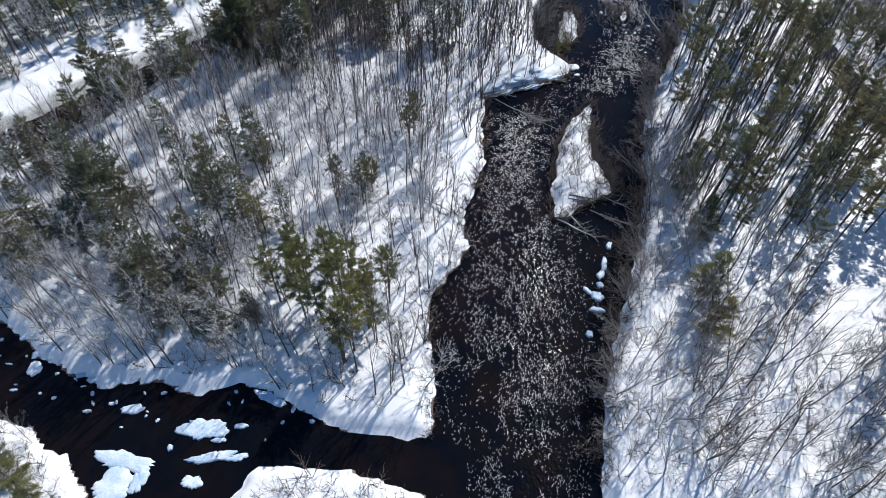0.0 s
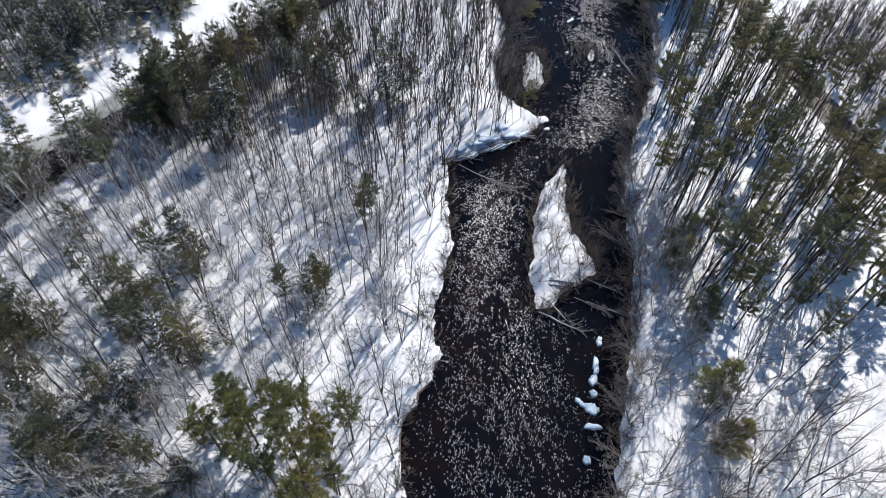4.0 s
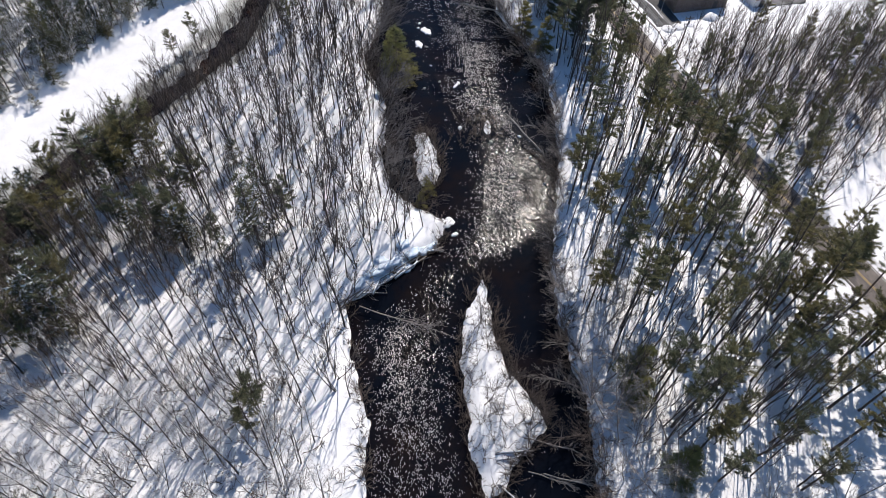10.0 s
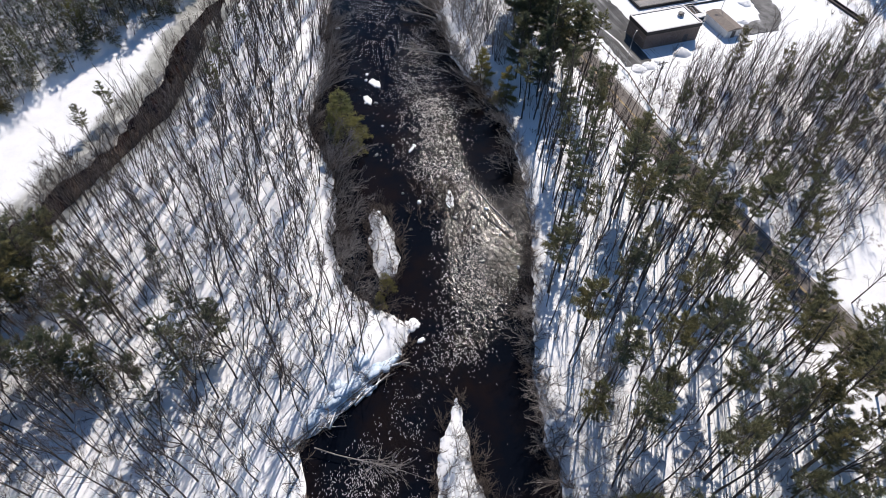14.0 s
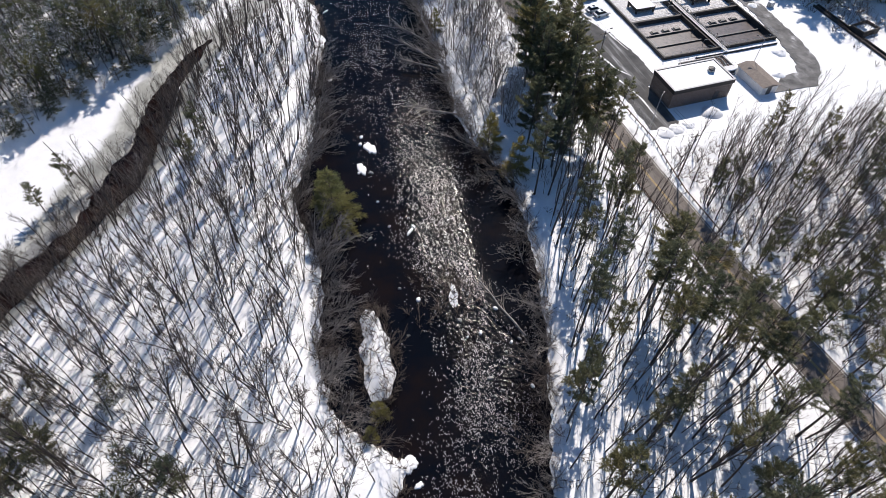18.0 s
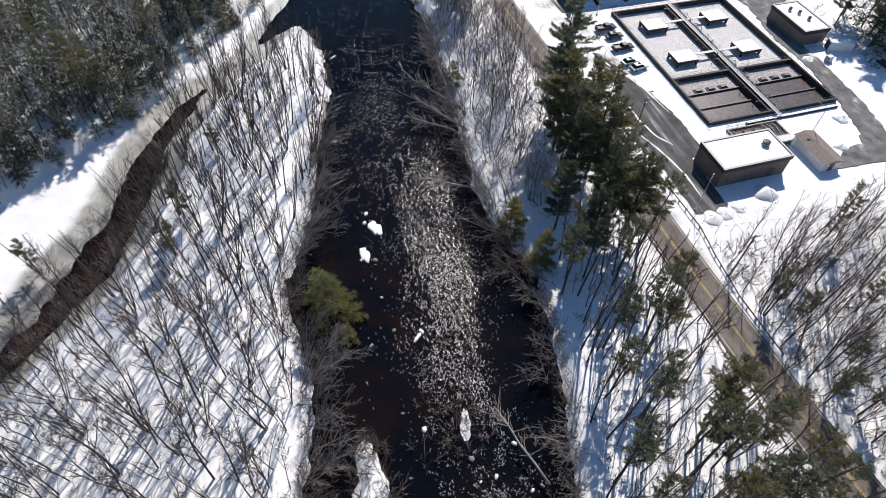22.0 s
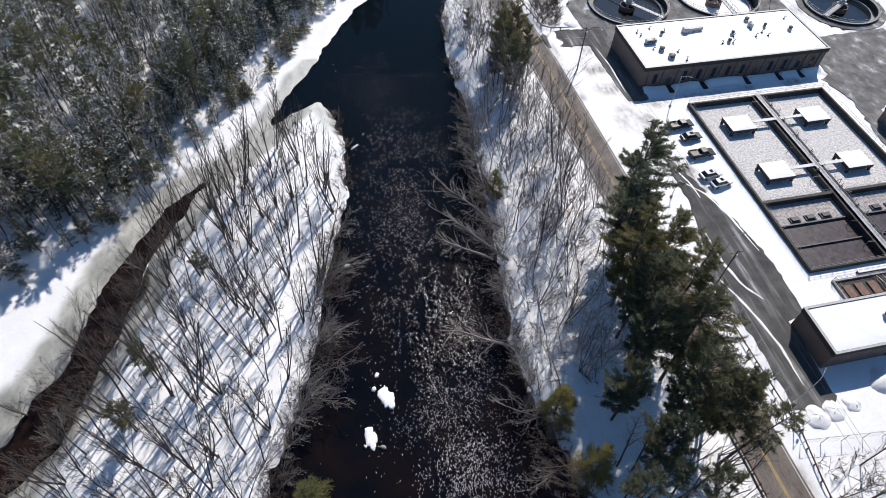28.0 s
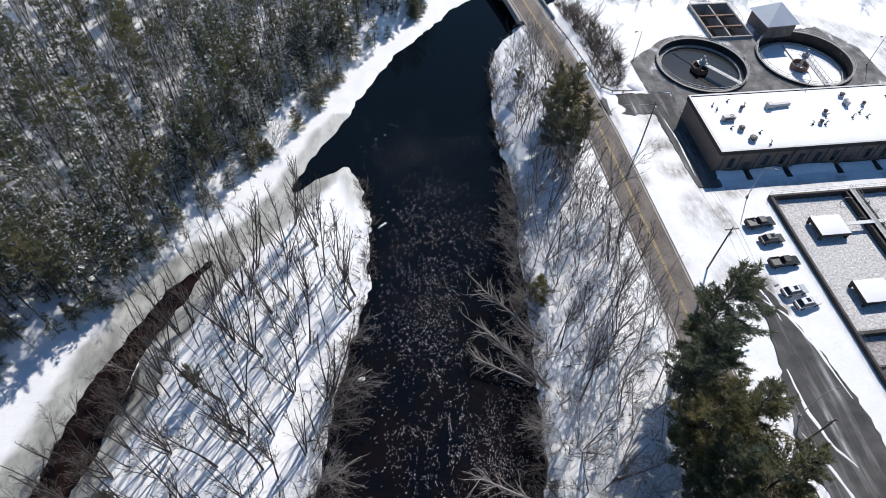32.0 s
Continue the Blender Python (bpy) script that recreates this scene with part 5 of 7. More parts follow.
def shrub_shape(seed, h, stems, twigs):
    """A clump of thin stems from the snow, cheap enough for thousands."""
    rng = np.random.default_rng(seed)
    s = Shape()
    for _ in range(stems):
        a, b = rng.uniform(0, 6.28, 2)
        base = np.array([0.3 * math.cos(a), 0.3 * math.sin(a), -0.2])
        d = unit(np.array([0.75 * math.cos(b), 0.75 * math.sin(b), 1.1]))
        ln = h * rng.uniform(0.6, 1.15)
        s.spike(base, base + d * ln, 0.06)
        for _ in range(twigs):
            at = base + d * ln * rng.uniform(0.2, 0.8)
            s.spike(at, at + unit(d + rng.normal(0, 0.5, 3)) * ln * rng.uniform(0.25, 0.55), 0.042)
    return s


BARE = [bare_tree_shapes(100 + i, *a, fine=2) for i, a in enumerate((
    (17.5, 15, 6, 0.4, 0.26), (15.5, 14, 6, 0.36, 0.3), (19.0, 16, 6, 0.44, 0.25), (13.5, 13, 6, 0.3, 0.32), (16.0, 14, 6, 0.36, 0.3, 0.08), (16.0, 10, 5, 0.38, 0.26, 0.1, 3), (14.0, 10, 6, 0.32, 0.3, 0.08, 2), (17.0, 9, 5, 0.42, 0.24, 0.1, 4), (15.0, 10, 5, 0.36, 0.28, 0.1, 3)))]
VASE = [bare_tree_shapes(130 + i, *a, fine=1) for i, a in enumerate(((16.0, 9, 4, 0.4, 0.24, 0.1, 4, (1.8, 3.4)), (14.5, 8, 4, 0.4, 0.26, 0.1, 5, (1.6, 3.2)), (17.0, 10, 4, 0.42, 0.22, 0.1, 3, (1.8, 3.6)), (15.5, 12, 4, 0.4, 0.26, 0.07, 1, (1.5, 3.0))))]
FROSTY = [bare_tree_shapes(145 + i, *a, fine=2) for i, a in enumerate(((13.0, 15, 7, 0.18, 0.44, 0.1, 1, (0.5, 1.6)), (12.0, 11, 7, 0.15, 0.42, 0.15, 3, (0.6, 1.8)), (11.0, 14, 7, 0.15, 0.5, 0.2, 1, (0.4, 1.3))))]
WIDE = [bare_tree_shapes(140 + i, *a, fine=1) for i, a in enumerate(((14.0, 17, 9, 0.18, 0.46, 0.1, 1, (0.5, 1.5)), (11.5, 16, 9, 0.15, 0.5, 0.2, 1, (0.4, 1.3)), (12.5, 12, 8, 0.14, 0.46, 0.15, 3, (0.6, 1.6))))]
PINES = [pine_shapes(200 + i, *a, sprays=9, slim=0.24) for i, a in enumerate(((21, 0.45, 3.5, 3.7, 5.6, 0.5), (22, 0.5, 3.6, 3.7, 5.6, 0.5), (18, 0.42, 3.5, 3.7, 5.6, 0.48), (21, 0.55, 3.5, 3.7, 5.6, 0.5), (15, 0.32, 3.2, 3.8, 5.6, 0.46)))]
BIG_PINES = [pine_shapes(220 + i, *a, sprays=11, slim=0.23) for i, a in enumerate(((23, 0.26, 4.6, 5.0, 7.0, 0.5), (20, 0.22, 4.4, 5.0, 7.0, 0.48)))]
HEMLOCKS = [pine_shapes(240 + i, *a, cone=True, sprays=9, slim=0.2) for i, a in enumerate(((14, 0.06, 4.4, 4.8, 4.0, 0.48, 0.16), (11, 0.05, 3.8, 4.8, 4.0, 0.46, 0.25), (17, 0.1, 4.8, 4.8, 3.8, 0.5, 0.12)))]
YOUNG = [pine_shapes(260 + i, *a, cone=True, sprays=12, slim=0.12, gap=1.0) for i, a in enumerate(((10.5, 0.1, 3.4, 4.0, 4.6, 0.6), (6.5, 0.1, 2.0, 5, 4, 0.5)))]
SHRUBS = [shrub_shape(280 + i, *a) for i, a in enumerate(((2.6, 6, 4), (3.6, 5, 5), (1.8, 7, 3), (4.6, 4, 7)))]


def tree_meshes(kind, pairs, trunk_mat, crown_mats):
    return [(t.mesh(kind + "_trunk", trunk_mat, True), c.mesh(kind + "_crown", crown_mats)) for t, c in pairs]


BARE_M = tree_meshes("bare_tree", BARE, BARK, [TWIG])
WIDE_M = tree_meshes("shore_tree", WIDE, PALE_BARK, [PALE_BARK])
LEAN_M = tree_meshes("leaning_tree", WIDE, TWIG, [TWIG])
FROST_M = tree_meshes("frosted_tree", FROSTY, BARK, [FROST])
VASE_M = tree_meshes("fan_tree", VASE, BARK, [TWIG])
PINE_M = tree_meshes("pine", PINES, PINE_BARK, [NEEDLE, PINE_BARK, SNOW])
BIG_M = tree_meshes("big_pine", BIG_PINES, PINE_BARK, [NEEDLE, PINE_BARK, SNOW])
HEM_M = tree_meshes("hemlock", HEMLOCKS, PINE_BARK, [HEMLOCK, PINE_BARK, SNOW])
SUNNY_M = tree_meshes("sunny_pine", PINES[:1] + PINES[2:3], PINE_BARK, [OLIVE_NEEDLE, PINE_BARK, SNOW])
YOUNG_M = tree_meshes("young_pine", YOUNG, PINE_BARK, [YELLOW_NEEDLE, PINE_BARK, SNOW])
pick = random.Random(7)


def plant(kind, label, category, group, meshes, x, y, scale=1.0, lean=(0, 0), which=None):
    """One standing tree with a trunk and a crown."""
    trunk, crown = meshes[pick.randrange(len(meshes)) if which is None else which]
    t = thing(kind, label, category, group)
    t.matrix_basis = Matrix.Translation((x, y, height(x, y))) @ Euler((lean[0], lean[1], 0)).to_matrix().to_4x4() @ Matrix.Rotation(pick.uniform(0, 6.283), 4, "Z") @ Matrix.Scale(scale, 4)
    part("trunk", trunk, None, t)
    part("crown", crown, None, t)
    return t


CLEARINGS = [[(101, 112), (106, 106), (120, 113), (131, 122), (134, 131), (125, 135), (113, 131), (104, 124)], [(62, 66), (70, 75), (84, 82), (90, 82), (80, 66), (70, 52), (64, 54)]]


def open_ground(x, y):
    """How far a place lies inside a treeless clearing, with an uneven edge."""
    return np.maximum(-away(CLEARINGS[0], x, y), -away(CLEARINGS[1], x, y)) + 1.6 * wander(x, y, 5, 90)


def free(x, y, clear=0.8):
    """Which places are dry land off the roads and the works."""
    wet = np.minimum(np.minimum(away(MAIN_RIVER, x, y), away(BROOK, x, y)), away(BACK_CHANNEL, x, y))
    for isle in (LONG_ISLAND, SMALL_ISLAND):
        wet = np.maximum(wet, -away(isle, x, y))
    return (wet > clear) & (away(SHELF, x, y) > 0.5) & (away(PLANT, x, y) > 1) & (np.abs(x - road_x(y)) > 4.6) & (open_ground(x, y) < 1.0)


def scatter(poly, spacing, seed, clear=0.8, clump=0.0, keep=1.0):
    """Uneven places in an outline, about that far apart."""
    rng = np.random.default_rng(seed)
    px, py = [p[0] for p in poly], [p[1] for p in poly]
    nx, ny = int((max(px) - min(px)) / spacing) + 1, int((max(py) - min(py)) / spacing) + 1
    a, b = np.meshgrid(np.arange(nx), np.arange(ny))
    x = min(px) + (a + rng.uniform(0, 1, a.shape)) * spacing
    y = min(py) + (b + rng.uniform(0, 1, a.shape)) * spacing
    ok = inside(poly, x, y) & free(x, y, clear) & (rng.uniform(0, 1, a.shape) < keep)
    if clump:
        ok &= wander(x, y, spacing * 3.2, seed) > -1 + 2 * clump * rng.uniform(0.3, 1, a.shape)
    return list(zip(x[ok].tolist(), y[ok].tolist()))


def loose(poly, spacing, seed):
    """Places in an outline with no regard to the plan round it."""
    rng = np.random.default_rng(seed)
    px, py = [p[0] for p in poly], [p[1] for p in poly]
    n = int((max(px) - min(px)) * (max(py) - min(py)) / spacing ** 2)
    x, y = rng.uniform(min(px), max(px), n), rng.uniform(min(py), max(py), n)
    ok = inside(poly, x, y)
    return list(zip(x[ok].tolist(), y[ok].tolist()))


def joined(name, pairs, places, trunk_mat, crown_mats, label, category, seed, size=(0.8, 1.15)):
    """Many far trees as one mesh."""
    rng = np.random.default_rng(seed)
    arrays = []
    for pair in pairs:
        v, f, m = [], [], []
        for k, s in enumerate(pair):
            o = sum(len(a) for a in v)
            v.append(np.array([tuple(p) for p in s.v]).reshape(-1, 3))
            for face, mi in zip(s.f, s.m):
                g = [i + o for i in face]
                for j in range(1, len(g) - 1):
                    f.append((g[0], g[j], g[j + 1]))
                    m.append(0 if k == 0 else mi + 1)
        arrays.append((np.concatenate(v), np.array(f), np.array(m)))
    zs = land(np.array([p[0] for p in places]), np.array([p[1] for p in places]))
    vs, fs, ms, base = [], [], [], 0
    for (x, y), z in zip(places, zs):
        v, f, m = arrays[rng.integers(len(arrays))]
        a, s = rng.uniform(0, 6.283), rng.uniform(*size)
        c, q = math.cos(a) * s, math.sin(a) * s
        vs.append(np.stack([v[:, 0] * c - v[:, 1] * q + x, v[:, 0] * q + v[:, 1] * c + y, v[:, 2] * s + z], -1))
        fs.append(f + base)
        ms.append(m)
        base += len(v)
    me = quick_mesh(name, np.concatenate(vs), np.concatenate(fs), [trunk_mat, *crown_mats], False, np.concatenate(ms))
    return tagged(new(name, me), label, category, kind="stuff")


# outlines of the woods
ISLE_SOUTH = [(-78, 52), (-56, 44), (-38, 44), (-20, 41), (-2, 39), (2, 88), (-4, 108), (-40, 122), (-57, 145), (-73, 120), (-90, 94), (-104, 76), (-92, 62)]
ISLE_MID = [(-4, 100), (6, 104), (5, 122), (24, 134), (18, 150), (22, 195), (-14, 200), (-58, 146), (-42, 120)]
ISLE_NORTH = [(-14, 200), (22, 193), (36, 234), (38, 262), (30, 270), (14, 256), (4, 240), (-6, 216)]
WEST_WOOD = [(66, 352), (48, 334), (34, 316), (21, 293), (9, 275), (2, 264), (-5, 254), (-20, 243), (-32, 231), (-48, 210), (-70, 177), (-88, 142), (-106, 112), (-122, 92), (-140, 120), (-138, 180), (-112, 215), (-82, 250), (-62, 300), (-45, 352), (60, 362)]
BANK_WOOD = [(66, 352), (48, 334), (34, 316), (21, 293), (9, 275), (2, 264), (-5, 254), (-20, 243), (-32, 231), (-48, 210), (-70, 177), (-88, 142), (-100, 150), (-80, 185), (-58, 220), (-40, 245), (-12, 272), (0, 292), (16, 320), (36, 352)]
EAST_SHORE_STRIP = [(24, 30), (30, 56), (37, 82), (42, 108), (46, 122), (54, 118), (52, 90), (46, 60), (40, 30)]
EAST_WOOD = [(44, 84), (46, 118), (52, 134), (60, 150), (66, 168), (68, 188), (86, 196), (87, 150), (90, 112), (82, 92), (60, 76)]
ROAD_STRIP = [(64, 200), (64, 214), (67, 250), (71, 290), (74, 314), (78, 322), (84, 312), (87, 280), (88, 240), (88, 196)]
EAST_FIELD = [(99, 184), (188, 179), (170, 130), (120, 80), (106, 80), (104, 110), (98, 150)]
SOUTH_EAST = [(40, 30), (50, 70), (66, 76), (98, 80), (104, 30)]

bare_spots = scatter(ISLE_MID, 4.0, 1, keep=0.97) + scatter(ISLE_NORTH, 4.6, 2, 1.0, keep=0.95)
order = sorted(range(len(bare_spots)), key=lambda i: -bare_spots[i][0] + 0.15 * abs(bare_spots[i][1] - 180))
for i in order[:300]:
    x, y = bare_spots[i]
    plant("bare_tree", "leafless grey-brown tree standing in snow", "tree", "leafless trees", VASE_M if y > 195 and pick.random() < 0.75 else BARE_M, x, y, pick.uniform(0.75, 1.1) * (1.1 if y > 200 else 1.0), (pick.gauss(0, 0.03), pick.gauss(0, 0.03)))
MEDIUM_BARE = [bare_tree_shapes(150 + i, *a, fine=1) for i, a in enumerate(((16, 14, 5, 0.28, 0.32), (14, 13, 5, 0.22, 0.36), (17, 14, 5, 0.32, 0.3), (12, 11, 4, 0.2, 0.38, 0.08, 2)))]
joined("leafless_wood", MEDIUM_BARE, [bare_spots[i] for i in order[300:]] + scatter(ISLE_SOUTH, 6.0, 3, keep=0.85), BARK, [TWIG], "leafless grey-brown trees deeper in the island wood", "trees", 50, (0.65, 1.0))
joined("leafless_wood", MEDIUM_BARE, scatter(ISLE_SOUTH, 5.2, 43, keep=0.85), BARK, [FROST], "leafless trees with snow-frosted twigs in the island wood", "trees", 56, (0.65, 1.0))
POLES = [bare_tree_shapes(180 + i, *a, fine=0) for i, a in enumerate(((12.0, 7, 4, 0.4, 0.22, 0.07), (10.0, 6, 4, 0.35, 0.26, 0.1), (13.0, 7, 4, 0.45, 0.2, 0.07), (9.0, 7, 4, 0.3, 0.3, 0.12)))]
joined("leafless_wood", POLES, scatter(ISLE_MID, 4.2, 44) + scatter(ISLE_NORTH, 4.4, 45, 1.0) + scatter(EAST_WOOD, 3.6, 46, 1.2), BARK, [TWIG], "thin dark saplings among the taller trees", "saplings", 57, (0.6, 1.1))
joined("leafless_wood", MEDIUM_BARE, scatter(EAST_FIELD, 5.4, 47, clump=0.3) + scatter([(-62, 120), (-30, 118), (-20, 146), (-34, 166), (-56, 150)], 3.6, 48), BARK, [TWIG], "twiggy leafless trees in thick clumps", "trees", 58, (0.5, 0.95))
LIGHT_BARE = [bare_tree_shapes(160 + i, *a, fine=1) for i, a in enumerate(((16, 12, 4, 0.28, 0.32), (14, 11, 4, 0.22, 0.36), (18, 13, 4, 0.34, 0.3)))]
rest = scatter(WEST_WOOD, 3.9, 6, 1.0, keep=0.9) + scatter(SOUTH_EAST, 7, 8)
TALL_BARE = [bare_tree_shapes(170 + i, *a, fine=1) for i, a in enumerate(((20, 18, 4, 0.38, 0.18, 0.03), (18, 17, 4, 0.34, 0.2, 0.04), (21, 17, 4, 0.45, 0.18, 0.03), (16, 15, 4, 0.3, 0.24, 0.05)))]
joined("leafless_wood", TALL_BARE, scatter(EAST_WOOD, 4.7, 4, 1.5, keep=0.9), BARK, [TWIG], "tall thin dark leafless stems of the east wood", "trees", 54, (0.75, 1.05))
joined("leafless_wood", MEDIUM_BARE, scatter(EAST_FIELD, 3.5, 5, clump=0.3), BARK, [TWIG], "leafless saplings and young trees in the brushy field", "trees", 55, (0.5, 1.05))
joined("leafless_wood", LIGHT_BARE, rest, BARK, [FROST], "leafless trees with frosted twigs in the farther woods", "trees", 52, (0.6, 1.0))

for x, y in scatter(EAST_WOOD, 7.6, 10, 2.0, keep=0.92):
    plant("pine_tree", "tall white pine with a bare lower trunk in snow", "pine tree", "tall pines", PINE_M, x, y, pick.uniform(0.7, 1.0), (pick.gauss(0, 0.02), pick.gauss(0, 0.02)), pick.choice((1, 3, 3)))
# evergreens of the island, in the groups in which they stand
WOOD_HEMLOCKS = [pine_shapes(254 + i, *a, cone=True, gap=1.35, sprays=6, slim=0.22) for i, a in enumerate(((14, 0.1, 3.6, 3.6, 2.4, 0.72, 0.3), (9, 0.08, 3.0, 3.8, 2.4, 0.68, 0.45), (17, 0.25, 3.6, 3.2, 2.4, 0.75, 0.15)))]
LIGHT_HEMLOCKS = [pine_shapes(250 + i, *a, cone=True, gap=1.35, sprays=6, slim=0.22) for i, a in enumerate(((14, 0.1, 3.6, 3.6, 2.2, 0.72, 0.5), (9, 0.08, 3.0, 3.8, 2.2, 0.68, 0.65), (17, 0.25, 3.6, 3.2, 2.2, 0.75, 0.3)))]
DUSTED_M = tree_meshes("dusted_hemlock", LIGHT_HEMLOCKS, PINE_BARK, [HEMLOCK, PINE_BARK, SNOW])
for gx_, gy_, size, mates in ((-44, 88, 0.9, 2), (-40, 92, 0.8, 1), (-18, 82, 0.8, 2), (-10.5, 100, 0.75, 1), (-71, 76, 1.0, 3), (-64, 74, 1.0, 2), (-44, 75, 0.9, 2), (-38, 72, 0.85, 2), (-37, 56, 0.7, 2), (-49, 57, 0.85, 2),
                             (-84, 82, 1.0, 3), (-53, 126, 1.15, 3), (-58, 131, 1.0, 2), (-55, 149, 0.9, 1), (-46, 145, 0.9, 2), (-32, 158, 1.0, 3), (-38, 160, 0.9, 2), (-21, 140, 0.95, 2), (-15, 138, 0.6, 1),
                             (-6, 144, 0.75, 1), (-16.8, 86, 0.7, 2), (-23, 84, 0.7, 1), (-38, 86, 0.75, 2), (-46, 92, 0.8, 1), (-53, 83, 0.85, 2), (-42, 66, 0.75, 2), (-28, 64, 0.7, 2), (-39, 146, 0.85, 1), (-9.7, 104, 0.7, 0), (-38, 132, 0.85, 2),
                             (-8, 140, 0.85, 1), (-25, 160, 0.75, 1), (-57, 66, 0.85, 2), (-62, 98, 0.95, 3), (-72, 106, 0.95, 3), (-84, 112, 0.9, 2), (-60, 112, 0.9, 2), (-78, 96, 0.9, 2), (-92, 98, 1.0, 2), (-66, 122, 0.9, 2), (-32, 76, 0.7, 1), (-51, 140, 1.0, 3), (-48, 157, 0.9, 1), (-27, 168, 0.8, 1), (-18, 151, 0.85, 1), (-42, 126, 1.0, 3), (-50, 133, 1.0, 3), (-30, 144, 0.85, 2), (-23, 141, 0.85, 1), (-31, 164, 0.9, 2), (-20.9, 164, 0.75, 1)):
    for k in range(mates + 1 if gy_ > 118 else 1):
        x, y = (gx_, gy_) if k == 0 else (gx_ + pick.gauss(0, 3.0), gy_ + pick.gauss(0, 3.0))
        if bool(free(np.array([x]), np.array([y]), 1.0)[0]):
            if pick.random() < 0.4:
                plant("pine_tree", "dark green pine standing among leafless trees in snow", "pine tree", "island pines", PINE_M, x, y, size * pick.uniform(0.85, 1.15), (pick.gauss(0, 0.02), pick.gauss(0, 0.02)), pick.choice((2, 4, 4)))
            else:
                plant("hemlock_tree", "snow-dusted dark evergreen among leafless trees", "evergreen tree", "island hemlocks", DUSTED_M, x, y, size * pick.uniform(0.95, 1.35))
for x, y, s in ((-82, 85.6, 1.0), (-70, 80.2, 1.1), (-63, 79.3, 1.05), (-67.8, 68.8, 0.95), (-75.2, 69.6, 1.0), (-46, 82, 0.95), (-39.6, 77.4, 0.9), (-42.7, 95, 0.9), (-18.7, 87.7, 0.75), (-78.7, 112, 1.0), (-54.8, 131, 1.1), (-49.2, 59.5, 0.85), (-43, 58, 0.8), (-33, 54.5, 0.65),
                (-46, 53.5, 0.75), (-41, 52, 0.7), (-37, 50.5, 0.6), (-52, 55.5, 0.75), (-73.6, 61.5, 0.9), (-45.6, 65.3, 0.85), (-64.8, 76, 1.0), (-57, 62, 0.8), (-60, 68, 0.9), (-50, 137, 1.1), (-60, 134, 1.0), (-80, 118, 1.0), (-72, 124, 1.0)):
    plant("hemlock_tree", "broad dark feathery evergreen shading the island snow", "evergreen tree", "island hemlocks", HEM_M, x, y, s, (pick.gauss(0, 0.02), pick.gauss(0, 0.02)))
for x, y, s in ((-51, 126.5, 0.85), (-54.3, 135.3, 0.85), (-78.8, 107.4, 0.8), (-53, 146, 0.75), (-44.3, 146.4, 0.7)):
    plant("pine_tree", "broad olive white pine rising over the island wood", "pine tree", "island pines", BIG_M, x, y, s)
for x, y, s in ((6.2, 216, 0.7), (-25, 207, 0.55), (-20, 212.5, 0.6), (13, 234, 0.5), (4, 208, 0.65)):
    plant("pine_tree", "dark green pine standing among leafless trees in snow", "pine tree", "island pines", PINE_M, x, y, s, (0, 0), 4)
for x, y, s in ((-17.1, 55, 0.85), (-15, 49.5, 0.95), (-16.4, 47.3, 0.95), (-20.5, 53, 0.8), (-24, 55, 0.75), (-13.2, 54, 0.7), (-12, 52, 0.6), (-17, 62, 0.8), (-20, 60, 0.85), (-13.5, 57, 0.7), (-10.4, 60, 0.7), (-24, 59, 0.75), (-26, 62, 0.75), (-29, 58, 0.7)):
    plant("pine_tree", "tall yellow-green white pine in a sunlit cluster", "pine tree", "sunlit pines", SUNNY_M, x, y, s)
for x, y, s in ((-60, 26, 0.7), (-56, 24, 0.6), (-63, 29, 0.6), (28.6, 189, 1.35), (27.4, 193, 1.0), (30.5, 184, 0.55), (-38.9, 74.5, 1.0), (26.2, 146.5, 0.5), (24, 143.2, 0.4), (65, 199, 0.9), (67.5, 189, 0.9), (45.4, 66, 1.0), (47.3, 80.6, 0.9), (44.7, 57.5, 0.9), (48.2, 96, 0.95), (46.6, 92, 0.8), (68, 246, 0.6)):
    plant("young_pine", "bushy yellow-green young pine on the bank", "pine tree", "young pines", YOUNG_M, x, y, s, which=0)
joined("evergreen_wood", WOOD_HEMLOCKS, scatter(WEST_WOOD, 6.2, 12, 1.5, clump=0.5) + scatter(BANK_WOOD, 4.6, 41, 1.5, clump=0.4), PINE_BARK, [HEMLOCK, PINE_BARK, SNOW], "snow-dusted dark evergreens and hemlocks of the far bank", "evergreens", 51, (0.6, 1.15))
SOUTH_BANK = [(-85, 8), (-85, 40), (-62, 33), (-51, 25), (-46, 17), (-36, 16), (-28, 24), (-20, 30), (-4, 28), (-4, 8)]
for x, y in scatter([(34, 24), (42, 64), (58, 76), (84, 72), (80, 24)], 5.6, 35):
    plant("shore_tree", "leafless spreading tree in blue-shaded snow", "tree", "bank trees", WIDE_M if pick.random() < 0.6 else LEAN_M, x, y, pick.uniform(0.75, 1.15), (pick.gauss(0, 0.06), pick.gauss(-0.03, 0.06)))
for x, y in scatter([(-66, 50), (-30, 47), (-24, 58), (-34, 68), (-66, 62)], 5.0, 49, 1.0):
    plant("frosted_tree", "pale snow-rimmed tree leaning towards the brook", "tree", "frosted trees", FROST_M if pick.random() < 0.5 else WIDE_M, x, y, pick.uniform(0.6, 1.0), (pick.gauss(0.15, 0.15), pick.gauss(-0.3, 0.2)))
# Unseen pines, added so that their shade falls across the open snow.
for x, y, s in ((83, 58, 0.9), (88, 52, 0.95), (86, 68, 0.9), (92, 62, 0.95), (84, 46, 0.85)):
    plant("pine_tree", "tall white pine added out of view to shade the open snow below it", "pine tree", "tall pines", BIG_M, x, y, s)
